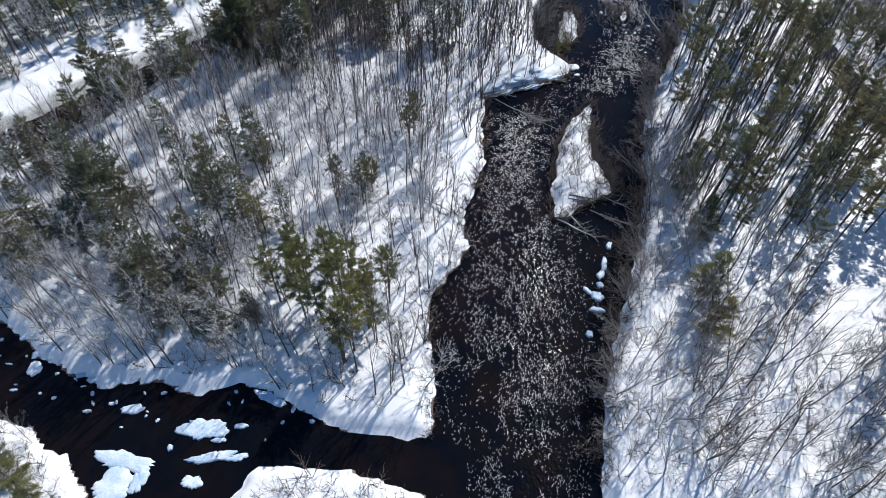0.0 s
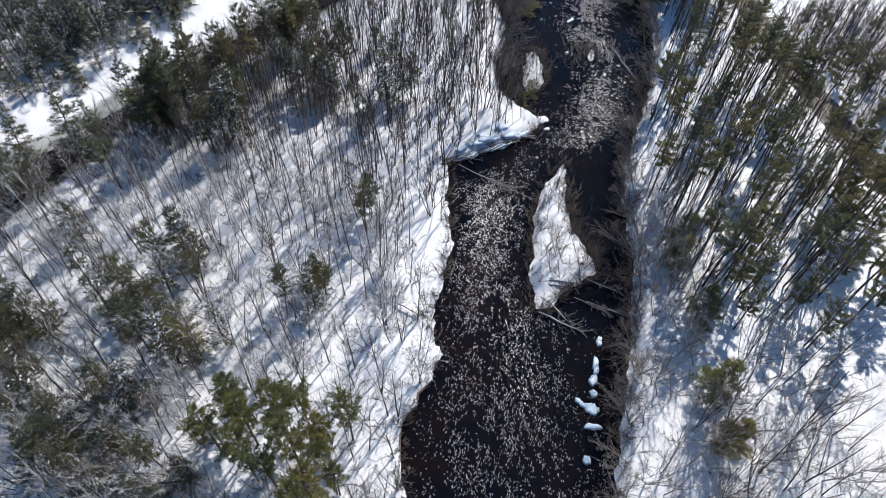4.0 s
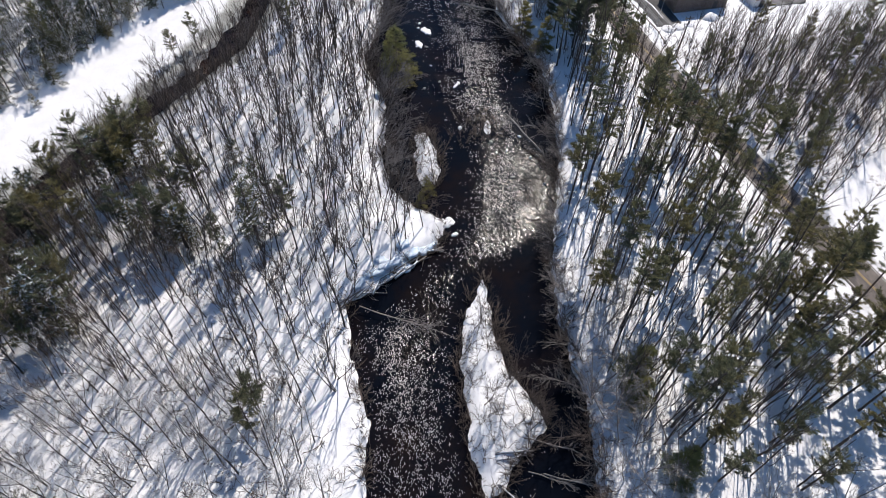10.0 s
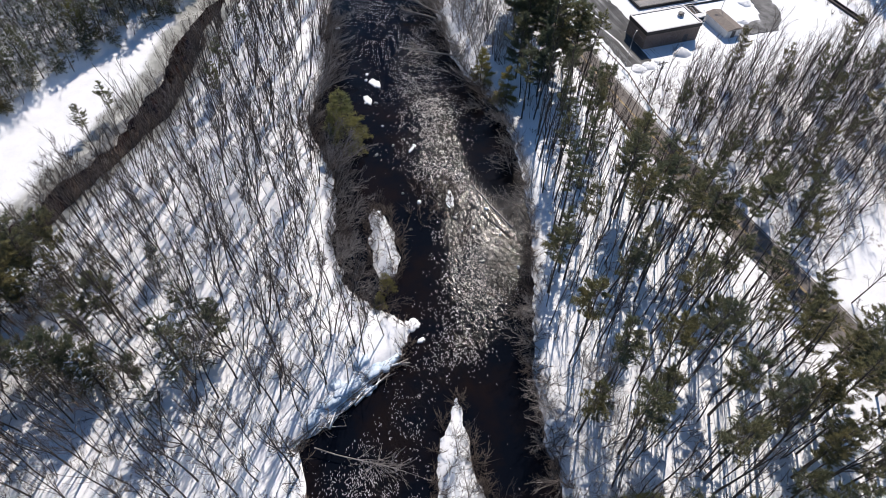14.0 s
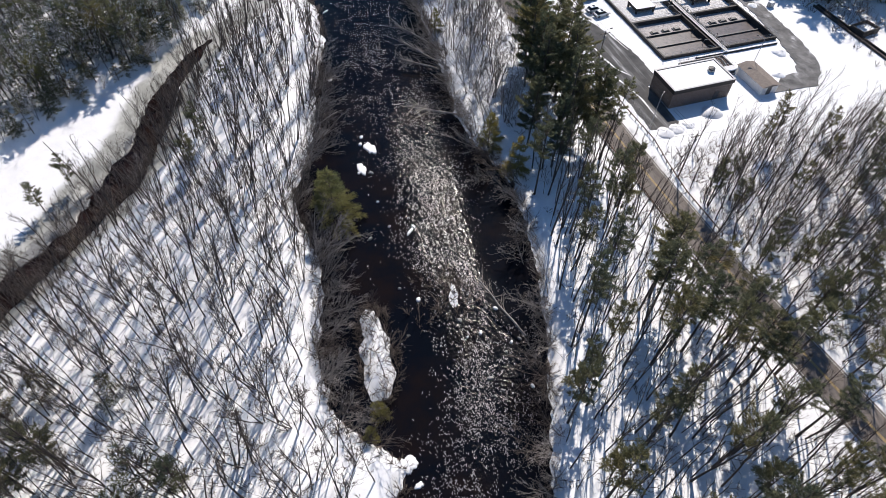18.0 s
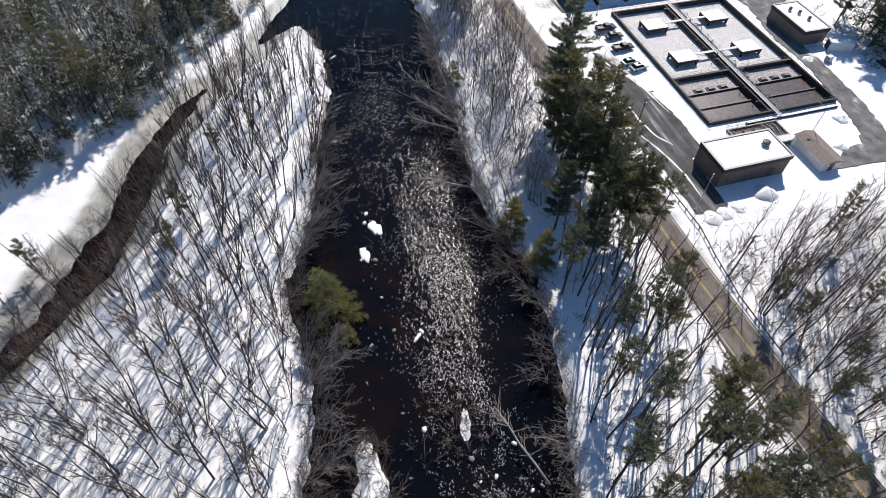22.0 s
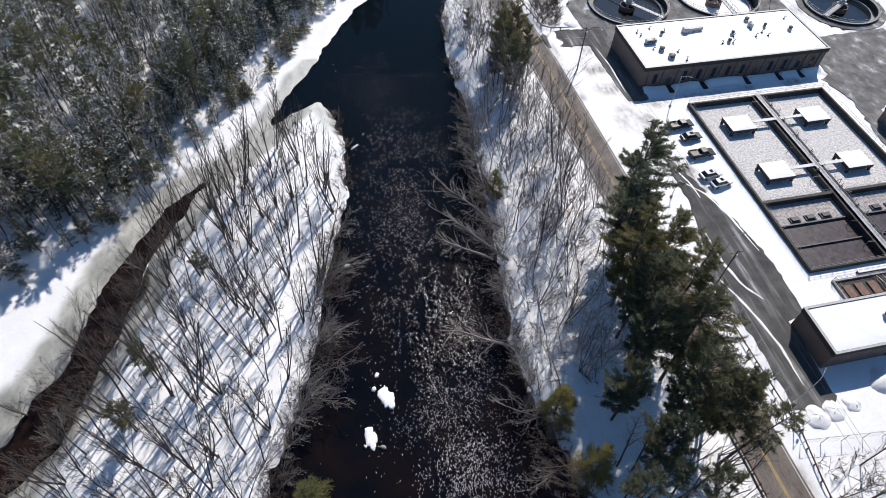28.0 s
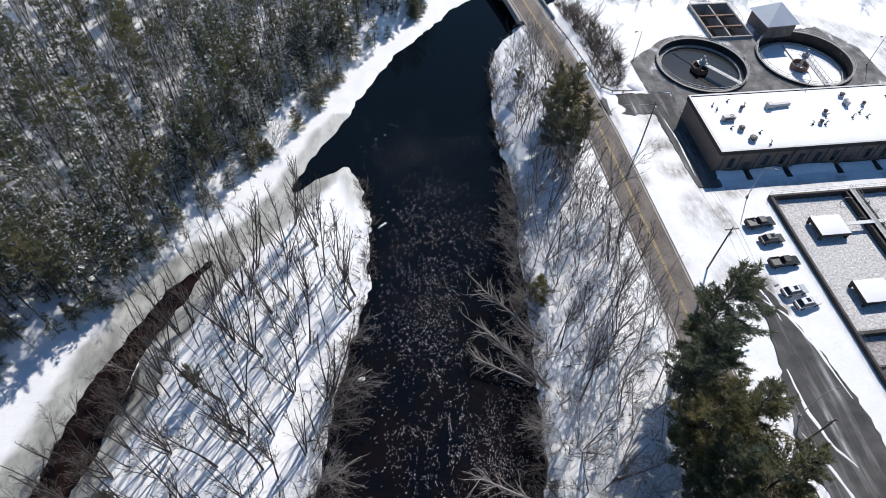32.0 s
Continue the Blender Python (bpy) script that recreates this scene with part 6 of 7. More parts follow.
for x, y in scatter(SOUTH_BANK, 3.6, 36, 0.3, keep=0.8):
    plant("shore_tree", "pale leafless spreading tree on the snowy bank", "tree", "bank trees", WIDE_M, x, y, pick.uniform(0.3, 0.6))
for x, y in scatter(EAST_SHORE_STRIP, 4.6, 13, 0.2) + scatter(ROAD_STRIP, 4.4, 14, 0.2):
    plant("shore_tree", "pale leafless spreading tree on the snowy bank", "tree", "bank trees", WIDE_M, x, y, pick.uniform(0.6, 1.05), (pick.gauss(0, 0.12), pick.gauss(-0.06, 0.1)))
for x, y in scatter([(82, 108), (88.6, 108), (88.4, 190), (83, 190)], 4.2, 39) + scatter([(99.5, 100), (104, 100), (101, 182), (97.5, 182)], 5.0, 40):
    plant("roadside_tree", "brown leafless tree between the road and the river", "tree", "bank trees", BARE_M, x, y, pick.uniform(0.5, 0.85), (pick.gauss(0, 0.06), pick.gauss(0.05, 0.08)))
lean_rng = random.Random(23)
for line, side, lo, hi in ((WEST_SHORE, 1, 143, 236), (EAST_SHORE, -1, 34, 275)):
    y = lo
    while y < hi:
        x = float(np.interp(y, [p[1] for p in line[12:31]] if side > 0 else [p[1] for p in line], [p[0] for p in line[12:31]] if side > 0 else [p[0] for p in line])) - side * lean_rng.uniform(0.3, 1.6)
        plant("leaning_tree", "grey leafless tree leaning out over the water", "tree", "leaning trees", WIDE_M if lean_rng.random() < 0.55 else LEAN_M, x, y, lean_rng.uniform(0.4, 0.8), (lean_rng.gauss(0, 0.2), side * lean_rng.uniform(0.3, 0.8)))
        y += lean_rng.uniform(1.2, 2.6)
for x, y in scatter([(68, 204), (70, 250), (74, 300), (84, 300), (87, 250), (80, 238), (72, 204)], 4.6, 37):
    plant("roadside_tree", "brown leafless tree between the road and the river", "tree", "bank trees", BARE_M, x, y, pick.uniform(0.55, 0.9))
for x, y, s in ((63, 191, 0.6), (65, 184, 0.65), (60, 167, 0.75), (58, 158, 0.6), (54, 147, 0.55), (63.5, 205, 0.6), (65, 222, 0.7), (66, 232, 0.6), (64, 212, 0.5), (67.5, 243, 0.6), (50, 134, 0.5)):
    plant("leaning_tree", "pale leafless tree leaning out over the water", "tree", "leaning trees", WIDE_M, x, y, s, (pick.gauss(0, 0.15), -pick.uniform(0.4, 0.8)))
for x, y, s in ((30, 213, 0.75), (31.5, 221, 0.75), (21.5, 176, 0.8), (24.6, 181, 0.75), (21.5, 167, 0.7), (25, 186, 0.7), (33.5, 233, 0.6), (35.5, 241, 0.6), (28.4, 210, 0.7), (26.6, 205, 0.8), (24.2, 180, 0.75), (23.4, 175, 0.7), (22.8, 170, 0.7), (22, 163, 0.65), (20.5, 156, 0.6), (23.5, 197, 0.5), (30.5, 219, 0.5), (33, 228, 0.5)):
    plant("leaning_tree", "pale leafless tree leaning out over the water", "tree", "leaning trees", WIDE_M, x, y, s, (pick.gauss(0, 0.15), pick.uniform(0.4, 0.75)))
for x, y, s in ((22.5, 95, 0.5), (24, 98, 0.6), (22, 101, 0.45), (26.5, 94, 0.6), (23.5, 108, 0.5), (26.5, 112, 0.5), (29, 116, 0.5), (28.6, 100, 0.6), (25.5, 96, 0.5), (30, 92.5, 0.55), (29.5, 96, 0.6), (26, 100, 0.55), (27.5, 107, 0.6), (29.5, 90, 0.6), (24, 92, 0.5), (28, 113, 0.5), (25, 105, 0.6), (31, 103, 0.6), (28.8, 152, 0.5), (29, 160, 0.5), (31, 165, 0.5), (31.5, 95, 0.6), (30.5, 157, 0.5), (33, 93, 0.5)):
    plant("island_sapling", "small brown leafless tree on a snowy river island", "tree", "island saplings", LEAN_M, x, y, s)
for x, y, s in ((87, 229.5, 1.2), (84, 223, 1.1), (80.5, 215, 1.1), (84.5, 207, 1.15), (83, 200.5, 1.1), (78, 203, 1.0), (80, 193.5, 1.05), (84.5, 191, 1.0), (75, 188, 0.9), (86.4, 215.5, 1.1), (79, 209, 1.0), (73, 196, 0.75), (80.4, 274, 0.8), (83, 279, 0.75), (80, 284, 0.8), (84, 287, 0.7), (78, 279, 0.6), (82, 293, 0.55), (76, 300, 0.35)):
    plant("pine_tree", "large full-crowned white pine beside the road", "pine tree", "roadside pines", BIG_M, x, y, s, (pick.gauss(0, 0.02), pick.gauss(0, 0.02)))
for x, y, s in ((99, 151, 0.7), (102, 140, 0.8), (100, 168, 0.65), (106, 156, 0.6), (99.5, 128, 0.8), (118, 146, 0.7), (131, 150, 0.7), (142, 156, 0.65), (150, 168, 0.6), (110, 138, 0.75), (108, 172, 0.5), (160, 160, 0.6), (121, 179, 0.45), (130, 170, 0.6), (139, 166, 0.7), (146, 150, 0.7), (116, 164, 0.6), (126, 152, 0.7), (152, 158, 0.7), (113, 143, 0.7), (133, 132, 0.8), (145, 140, 0.8), (112, 150, 0.7), (128, 160, 0.7), (136, 140, 0.8), (104, 165, 0.6)):
    plant("pine_tree", "scattered dark pine in a brushy snowy field", "pine tree", "field pines", PINE_M, x, y, s, which=pick.choice((2, 4)))

# Evergreens added, mostly out of view, to shade the snow east of the works.
for x, y, s in ((178, 232, 1.0), (184, 238, 1.05), (190, 233, 1.0), (182, 247, 1.0), (192, 244, 1.0), (198, 236, 1.0), (176, 243, 0.8), (197, 226, 1.0), (203, 230, 1.0), (188, 226, 0.9), (200, 246, 1.0), (206, 238, 1.0), (196, 216, 0.9), (204, 218, 0.95), (194, 206, 0.9), (202, 208, 0.9)):
    plant("pine_tree", "tall dark pine added mostly out of view to shade the snow east of the works", "pine tree", "eastern pines", BIG_M, x, y, s)
for x, y in loose([(172, 230), (186, 222), (208, 206), (214, 240), (182, 250)], 6.5, 71):
    plant("hemlock_tree", "tall dark evergreen added mostly out of view to shade the snow east of the works", "evergreen tree", "eastern pines", DUSTED_M, x, y, pick.uniform(1.1, 1.5))
for x, y, s in ((123.2, 180, 0.75), (141.5, 171.8, 0.6), (138.4, 179, 0.5), (157.8, 180, 0.75), (135.9, 161.4, 0.75), (144.5, 151, 0.8), (148, 172, 0.6), (154, 168, 0.6), (162, 172, 0.7)):
    plant("pine_tree", "scattered dark pine in a brushy snowy field", "pine tree", "field pines", PINE_M, x, y, s, which=pick.choice((2, 4)))
for x, y in scatter([(72, 56), (100, 56), (104, 100), (90, 108), (80, 88)], 6.0, 33):
    plant("pine_tree", "tall white pine with a bare lower trunk in snow", "pine tree", "tall pines", PINE_M, x, y, pick.uniform(0.7, 0.95), which=pick.choice((0, 1, 3)))
for x, y in scatter([(66, 80), (90, 84), (89, 112), (70, 108)], 6.2, 42):
    plant("pine_tree", "tall white pine with a bare lower trunk in snow", "pine tree", "tall pines", PINE_M, x, y, pick.uniform(0.7, 0.95), (pick.gauss(0, 0.02), pick.gauss(0, 0.02)), which=pick.choice((0, 1, 2)))
for x, y in scatter(WEST_WOOD, 13, 34, 2.0):
    plant("pine_tree", "olive-green pine rising from the far bank wood", "pine tree", "far bank pines", SUNNY_M if pick.random() < 0.3 else PINE_M, x, y, pick.uniform(0.6, 0.95), which=pick.choice((0, 1)))
for x, y in scatter(ISLE_SOUTH, 5.8, 38, 1.0, keep=0.85):
    plant("frosted_tree", "snow-dusted pale grey leafless tree in the island wood", "tree", "frosted trees", FROST_M, x, y, pick.uniform(0.55, 0.95), (pick.gauss(0, 0.06), pick.gauss(0, 0.06)))


THICKET = [(95.6, 300), (100, 299.5), (104, 308), (103, 320), (99, 336), (93.5, 338), (95.5, 318)]
NORTH_EDGE = [(108, 336), (190, 334), (190, 352), (104, 360)]
EAST_EDGE = [(168, 186), (185, 186), (195, 245), (172, 250), (170, 215)]
for x, y in loose(NORTH_EDGE, 7, 61) + loose(THICKET, 5, 62) + loose(EAST_EDGE, 9, 63):
    plant("edge_tree", "brown leafless tree at the edge of the works", "tree", "edge trees", LEAN_M, x, y, pick.uniform(0.35, 0.8))
for x, y, s in ((75, 142, 0.9), (80, 148, 0.85), (84, 140, 0.85), (78, 136, 0.9), (86, 150, 0.8), (103, 148, 0.7), (101.5, 140, 0.75), (82, 132, 0.9), (88.2, 144, 0.75), (74, 150, 0.85), (105, 134, 0.75), (56, 84, 0.75), (62, 80, 0.8), (68, 88, 0.85), (72, 78, 0.85), (58, 90, 0.8), (64, 74, 0.75), (76, 84, 0.85), (53, 78, 0.7)):
    plant("pine_tree", "tall white pine with a bare lower trunk in snow", "pine tree", "tall pines", PINE_M, x, y, s, (0.02, -0.01), 1 if s > 0.8 else 2)
edge_line = [(60, 345), (36, 318), (22, 294), (10, 276.5), (3, 265.5), (-5, 255.5), (-20, 245), (-32, 233.5), (-48, 212), (-68, 178), (-86, 146)]
for (x0, y0), (x1, y1) in zip(edge_line, edge_line[1:]):
    for k in range(int(math.hypot(x1 - x0, y1 - y0) / 3.0)):
        t = pick.random()
        plant("hemlock_tree", "snow-dusted dark evergreen leaning over the frozen bank", "evergreen tree", "bank hemlocks", DUSTED_M if k % 2 else HEM_M, x0 + (x1 - x0) * t + pick.uniform(-0.8, 3.0), y0 + (y1 - y0) * t - pick.uniform(-0.6, 2.3), pick.uniform(0.35, 0.6))
for (x0, y0), (x1, y1) in zip(edge_line[1:], edge_line[2:]):
    for k in range(int(math.hypot(x1 - x0, y1 - y0) / 3.6)):
        t = pick.random()
        plant("frosted_tree", "snow-dusted pale grey leafless tree at the wood's edge", "tree", "frosted trees", FROST_M, x0 + (x1 - x0) * t - pick.uniform(1, 16), y0 + (y1 - y0) * t + pick.uniform(1, 14), pick.uniform(0.5, 0.85), (pick.gauss(-0.1, 0.15), pick.gauss(0.15, 0.15)))
        plant("frosted_tree", "low snow-laden spreading tree at the foot of the bank", "tree", "frosted trees", FROST_M, x0 + (x1 - x0) * t + pick.uniform(0, 3), y0 + (y1 - y0) * t - pick.uniform(0, 2.2), pick.uniform(0.35, 0.6), (pick.gauss(0.1, 0.2), pick.gauss(0.2, 0.2)))
for line, side in ((BACK_CHANNEL[3:11], 1), (BACK_CHANNEL[13:25], -1)):
    for (x0, y0), (x1, y1) in zip(line, line[1:]):
        for k in range(int(math.hypot(x1 - x0, y1 - y0) / 2.0)):
            t = pick.random()
            x, y = x0 + (x1 - x0) * t, y0 + (y1 - y0) * t
            plant("leaning_tree", "grey leafless tree leaning over the frozen back channel", "tree", "leaning trees", VASE_M if pick.random() < 0.4 else LEAN_M if pick.random() < 0.6 else WIDE_M, x - 0.8 * side * (y1 - y0) / 20, y, pick.uniform(0.3, 0.6), (pick.gauss(0, 0.2), pick.gauss(0.1 * side, 0.25)))
# brush along the banks and in the field
brush = scatter(EAST_FIELD, 1.85, 20, keep=0.9) + scatter(SOUTH_EAST, 2.8, 21) + scatter(ROAD_STRIP, 4.2, 22, 0.2) + scatter(EAST_SHORE_STRIP, 3.2, 23, 0.2) + scatter(WEST_WOOD, 3.4, 24) + scatter(EAST_WOOD, 4, 25) + scatter(ISLE_SOUTH, 2.8, 26) + scatter(ISLE_MID, 4.5, 27) + scatter(ISLE_NORTH, 4.5, 28) + scatter(SOUTH_BANK, 2.2, 29, 0.2)
brush += loose([(36, 158), (47, 158), (47.5, 172), (40, 172)], 1.7, 72) + loose(LONG_ISLAND, 2.6, 67) + loose(SMALL_ISLAND, 1.6, 68) + loose(THICKET, 0.9, 64) + loose(NORTH_EDGE, 2.2, 65) + loose(EAST_EDGE, 3.5, 66)
rim = random.Random(17)
for line, side in ((WEST_SHORE[2:30], -1), (EAST_SHORE[1:20], 1), (LONG_ISLAND, 0), (LONG_ISLAND[1:9], -1), (SMALL_ISLAND, 0), (BACK_CHANNEL[12:], 1), (BACK_CHANNEL[14:], -1)):
    for (x0, y0), (x1, y1) in zip(line, line[1:]):
        for k in range(int(math.hypot(x1 - x0, y1 - y0) / (0.9 if line[0] in BACK_CHANNEL else 0.8))):
            t = rim.random()
            brush.append((x0 + (x1 - x0) * t + side * rim.uniform(-0.2, 1.2) + rim.uniform(-0.4, 0.4), y0 + (y1 - y0) * t))
joined("brush", [(Shape(), s) for s in SHRUBS], brush, TWIG, [TWIG], "brown leafless brush and saplings poking from the snow", "brush", 53, (0.5, 1.1))

# ---- fallen wood, ice, foam ----
def log(x0, y0, x1, y1, r, z0, z1, seed, label="grey fallen log lying at the water's edge", snowy=True, twigs=5):
    rng = np.random.default_rng(seed)
    t = thing("fallen_log", label, "log", "fallen logs", (x0, y0, z0))
    d = np.array([x1 - x0, y1 - y0, z1 - z0])
    pts = [d * f + np.array([*rng.normal(0, 0.12, 2), 0]) * (0 < f < 1) for f in (0, 0.25, 0.5, 0.75, 1)]
    part("stem", Shape().tube(pts, [r, r * 0.92, r * 0.8, r * 0.62, r * 0.35], 7), PALE_BARK, t, smooth=True)
    for k in range(int(twigs * 1.6)):
        f = rng.uniform(0.35, 1.0)
        side, limb = unit(d) + rng.normal(0, 0.6, 3) * (1, 1, 0.5), Shape()
        grow_limbs(rng, limb, d * f, side, np.linalg.norm(d) * rng.uniform(0.14, 0.36), max(0.035, r * 0.3), 3, 0.05, 1)
        part("branch", limb, PALE_BARK, t)
    if snowy:
        top = Shape().tube([p + np.array([0, 0, r * 0.75]) for p in pts[:4]], [r * 0.55, r * 0.7, r * 0.6, r * 0.3], 6)
        part("snow_cap", top, SNOW, t, "strip of snow along the log", smooth=True)
    return t


jam = random.Random(5)
for k in range(13):
    f = k / 12
    x, y, a, ln = 7 + 17 * f + jam.uniform(-1, 1), 123.6 + 7.6 * f + jam.uniform(-0.9, 0.5), math.atan2(8, 18) + jam.gauss(0, 0.3), jam.uniform(3.5, 9)
    log(x - math.cos(a) * ln / 2, y - math.sin(a) * ln / 2, x + math.cos(a) * ln / 2, y + math.sin(a) * ln / 2, jam.uniform(0.12, 0.26), -2.75 + jam.uniform(0, 0.5), -2.75 + jam.uniform(0, 0.5), 300 + k, twigs=2)
log(4.5, 122.6, 25.5, 132.4, 0.3, -2.1, -2.6, 330)
log(20.6, 83.4, 28, 79.4, 0.14, -2.5, -2.8, 331, twigs=12)
log(22, 86.5, 26.5, 80.8, 0.12, -2.4, -2.8, 332, twigs=8)
log(23.4, 90.1, 29.2, 89.2, 0.22, -2.1, -2.2, 333, twigs=3)
log(23.2, 89.1, 28.2, 88.9, 0.17, -2.2, -2.4, 347, twigs=3)
log(29.6, 85.8, 38.2, 81.2, 0.11, -2.7, -2.0, 334, "pale bent branch lying over the dark channel", False, 14)
log(28.5, 91.5, 35.5, 88, 0.1, -2.3, -2.7, 335, "pale twiggy branch fallen off the island", False, 12)
log(27.5, 86.5, 33.5, 83, 0.09, -2.5, -2.8, 336, "pale twiggy branch fallen off the island", False, 12)
log(-9, 86.5, 2, 80.5, 0.17, -0.3, -0.8, 337, "grey fallen tree lying on the snow", True, 6)
log(8, 121, 20, 113.5, 0.1, -1.9, -2.7, 338, "fallen leafless tree reaching across the riffle", False, 18)
log(53.5, 152, 49.5, 165, 0.2, -1.6, -0.4, 339, "pale dead tree leaning out over the water", False, 12)
log(63.5, 211, 53, 216.5, 0.22, -1.9, -1.2, 340, "pale dead tree leaning out over the water", False, 14)
log(67.5, 237, 58.5, 247, 0.26, -1.8, 0.8, 341, "pale dead tree leaning out over the water", False, 16)
log(63.8, 230, 55.5, 235, 0.2, -1.9, -0.6, 342, "pale dead tree leaning out over the water", False, 14)
log(66.5, 229, 57.5, 239, 0.24, -1.7, 1.2, 343, "pale dead tree leaning out over the water", False, 16)
log(31, 218.5, 36.5, 222, 0.12, -2.6, -2.9, 344, "thin pale branch lying in the water", False, 3)
log(34, 234, 39, 236, 0.1, -2.5, -2.9, 345, "thin pale branch lying in the water", False, 3)
log(2.2, 241, 0.4, 233, 0.18, -2.5, -2.7, 346)


def floe(name, label, x, y, rx, ry, turn, thick, seed, mat, group="ice floes"):
    """A ragged piece of ice with a soft upper rim."""
    rng = np.random.default_rng(seed)
    n = 46
    rad = 1 + 0.22 * np.sin(np.arange(n) * 2 * math.pi / n * 2 + rng.uniform(0, 6)) + 0.1 * np.sin(np.arange(n) * 2 * math.pi / n * 5 + rng.uniform(0, 6)) + rng.normal(0, 0.07, n)
    t = thing(name, label, "ice", group, (x, y, WATER_Z), turn)
    rims = []
    for f, z in ((1.0, -0.15), (1.0, thick * 0.5), (0.9, thick), (0.5, thick * 1.2)):
        rims.append([(rx * r * f * math.cos(2 * math.pi * i / n), ry * r * f * math.sin(2 * math.pi * i / n), z + (0.03 * rng.normal() if z > thick * 0.9 else 0)) for i, r in enumerate(rad)])
    s = Shape().add([p for ring_ in rims for p in ring_], [(k * n + i, k * n + (i + 1) % n, (k + 1) * n + (i + 1) % n, (k + 1) * n + i) for k in range(3) for i in range(n)] + [tuple(range(3 * n, 4 * n))])
    part("slab", s, mat, t, smooth=True)
    return t


for k, (x, y, rx, ry, turn) in enumerate(((-36.4, 35.8, 3.2, 1.9, 0), (-48.2, 38.2, 2.0, 0.7, 15), (-46.3, 30.2, 3.8, 1.6, -8), (-33.8, 31.6, 2.9, 0.9, 12), (-35.6, 27.8, 1.3, 1.1, 0), (-46.6, 26.4, 3.4, 2.2, 30), (-43.2, 27.5, 1.0, 2.0, 0), (-67, 47, 1.2, 0.8, 40), (-70.5, 50.2, 1.4, 0.8, 70),
                                          (-66.5, 44, 0.9, 1.6, 0), (-60.5, 44.3, 0.8, 0.5, 0), (-58.6, 43.4, 0.7, 0.6, 0), (-56.6, 42.6, 0.9, 0.4, 0), (-33.5, 34.2, 1.0, 0.4, 0), (-30.8, 36.6, 0.9, 0.5, 20), (-40.4, 32.6, 0.5, 0.4, 0), (-55, 37.4, 0.6, 0.3, 0), (-30, 31.8, 1.6, 0.5, 10), (-27.5, 41.5, 2.4, 0.9, -20))):
    floe("ice_floe", "white slab of ice in the dark brook, shade blue in its colour", x, y, rx, ry, turn, 0.28, 400 + k, SHADE_BLUE_ICE)
for k, (x, y, rx, ry, turn) in enumerate(((11.9, 127.2, 1.9, 1.0, 25), (15.0, 128.6, 2.2, 1.1, 30), (17.4, 128.4, 1.5, 1.2, 10), (19.6, 130.6, 2.0, 1.0, 40), (21.6, 130.9, 1.4, 0.8, 0), (8.6, 125.4, 1.4, 0.8, 30), (23.4, 131.9, 1.5, 0.7, 20), (13.4, 129.6, 1.2, 0.9, 60), (18.2, 132.4, 1.3, 1.0, 50))):
    slab_ = floe("ice_slab", "broken ice slab piled on the log jam, shade blue in its colour", x, y, rx, ry, turn, 0.4, 470 + k, SHADE_BLUE_ICE, "jam ice")
    slab_.matrix_basis = Matrix.Translation((0, 0, max(0.0, height(x, y) - WATER_Z + 0.05))) @ slab_.matrix_basis @ Euler((0.15 * (k % 3 - 1), 0.12 * (k % 2), 0)).to_matrix().to_4x4()
chips = random.Random(9)
for k in range(34):
    x = chips.uniform(-78, -20)
    y = np.interp(x, [-78, -55, -46, -31, -20], [52, 41.4, 42.4, 43, 39]) - chips.uniform(0.3, 5.5) ** 1.2
    floe("ice_chip", "small white ice chip floating in the brook", x, float(y), chips.uniform(0.15, 0.55), chips.uniform(0.12, 0.35), chips.uniform(0, 180), 0.16, 500 + k, SHADE_BLUE_ICE, "ice chips")
for k, (x, y, rx, ry, turn) in enumerate(((28.9, 72.8, 0.6, 1.5, -12), (28.0, 70.2, 0.7, 1.0, 0), (26.8, 65.2, 1.3, 0.9, 10), (26.5, 62.2, 1.2, 0.6, 0), (30.4, 77.5, 0.4, 1.2, -15), (25.2, 66.2, 0.5, 0.9, 40), (27.6, 67.8, 0.5, 0.8, 20), (24.6, 57.0, 0.5, 0.8, 0))):
    floe("shore_ice", "snowy shelf of ice against the river bank", x, y, rx, ry, turn, 0.35, 430 + k, SHADE_BLUE_ICE, "shore ice")
for k, (x, y, rx, ry, turn) in enumerate(((40.4, 207.3, 1.1, 1.9, 0), (37.0, 201.4, 0.8, 2.0, -8), (39.4, 211.5, 0.4, 0.4, 0), (28.2, 137.6, 1.4, 1.5, 0), (29.0, 134.2, 0.6, 0.5, 0), (41.8, 181.4, 0.9, 0.35, 50), (42.8, 182.4, 0.3, 0.5, 0), (42.6, 266.2, 0.9, 0.2, 40), (37.2, 234.4, 0.6, 0.35, 30), (63.6, 139.6, 0.3, 0.2, 0))):
    floe("ice_cake", "bright white cake of snowy ice on dark water", x, y, rx, ry, turn, 0.2, 450 + k, SNOW, "ice cakes")
for k, (x, y, rx, ry, turn) in enumerate(((-21.5, 205, 3.2, 5.5, -42), (-28.5, 197.5, 2.6, 5.5, -38), (-35.5, 189, 2.4, 5, -38), (-16.8, 211.5, 1.2, 3.2, -30), (-40, 184.5, 1.5, 5, -38), (-9.5, 224, 1.0, 3.0, -20))):
    floe("ice_sheet", "grey thin sheet of ice over the back channel", x, y, rx, ry, turn, 0.22, 640 + k, ICE, "ice sheets")
rocks = random.Random(13)
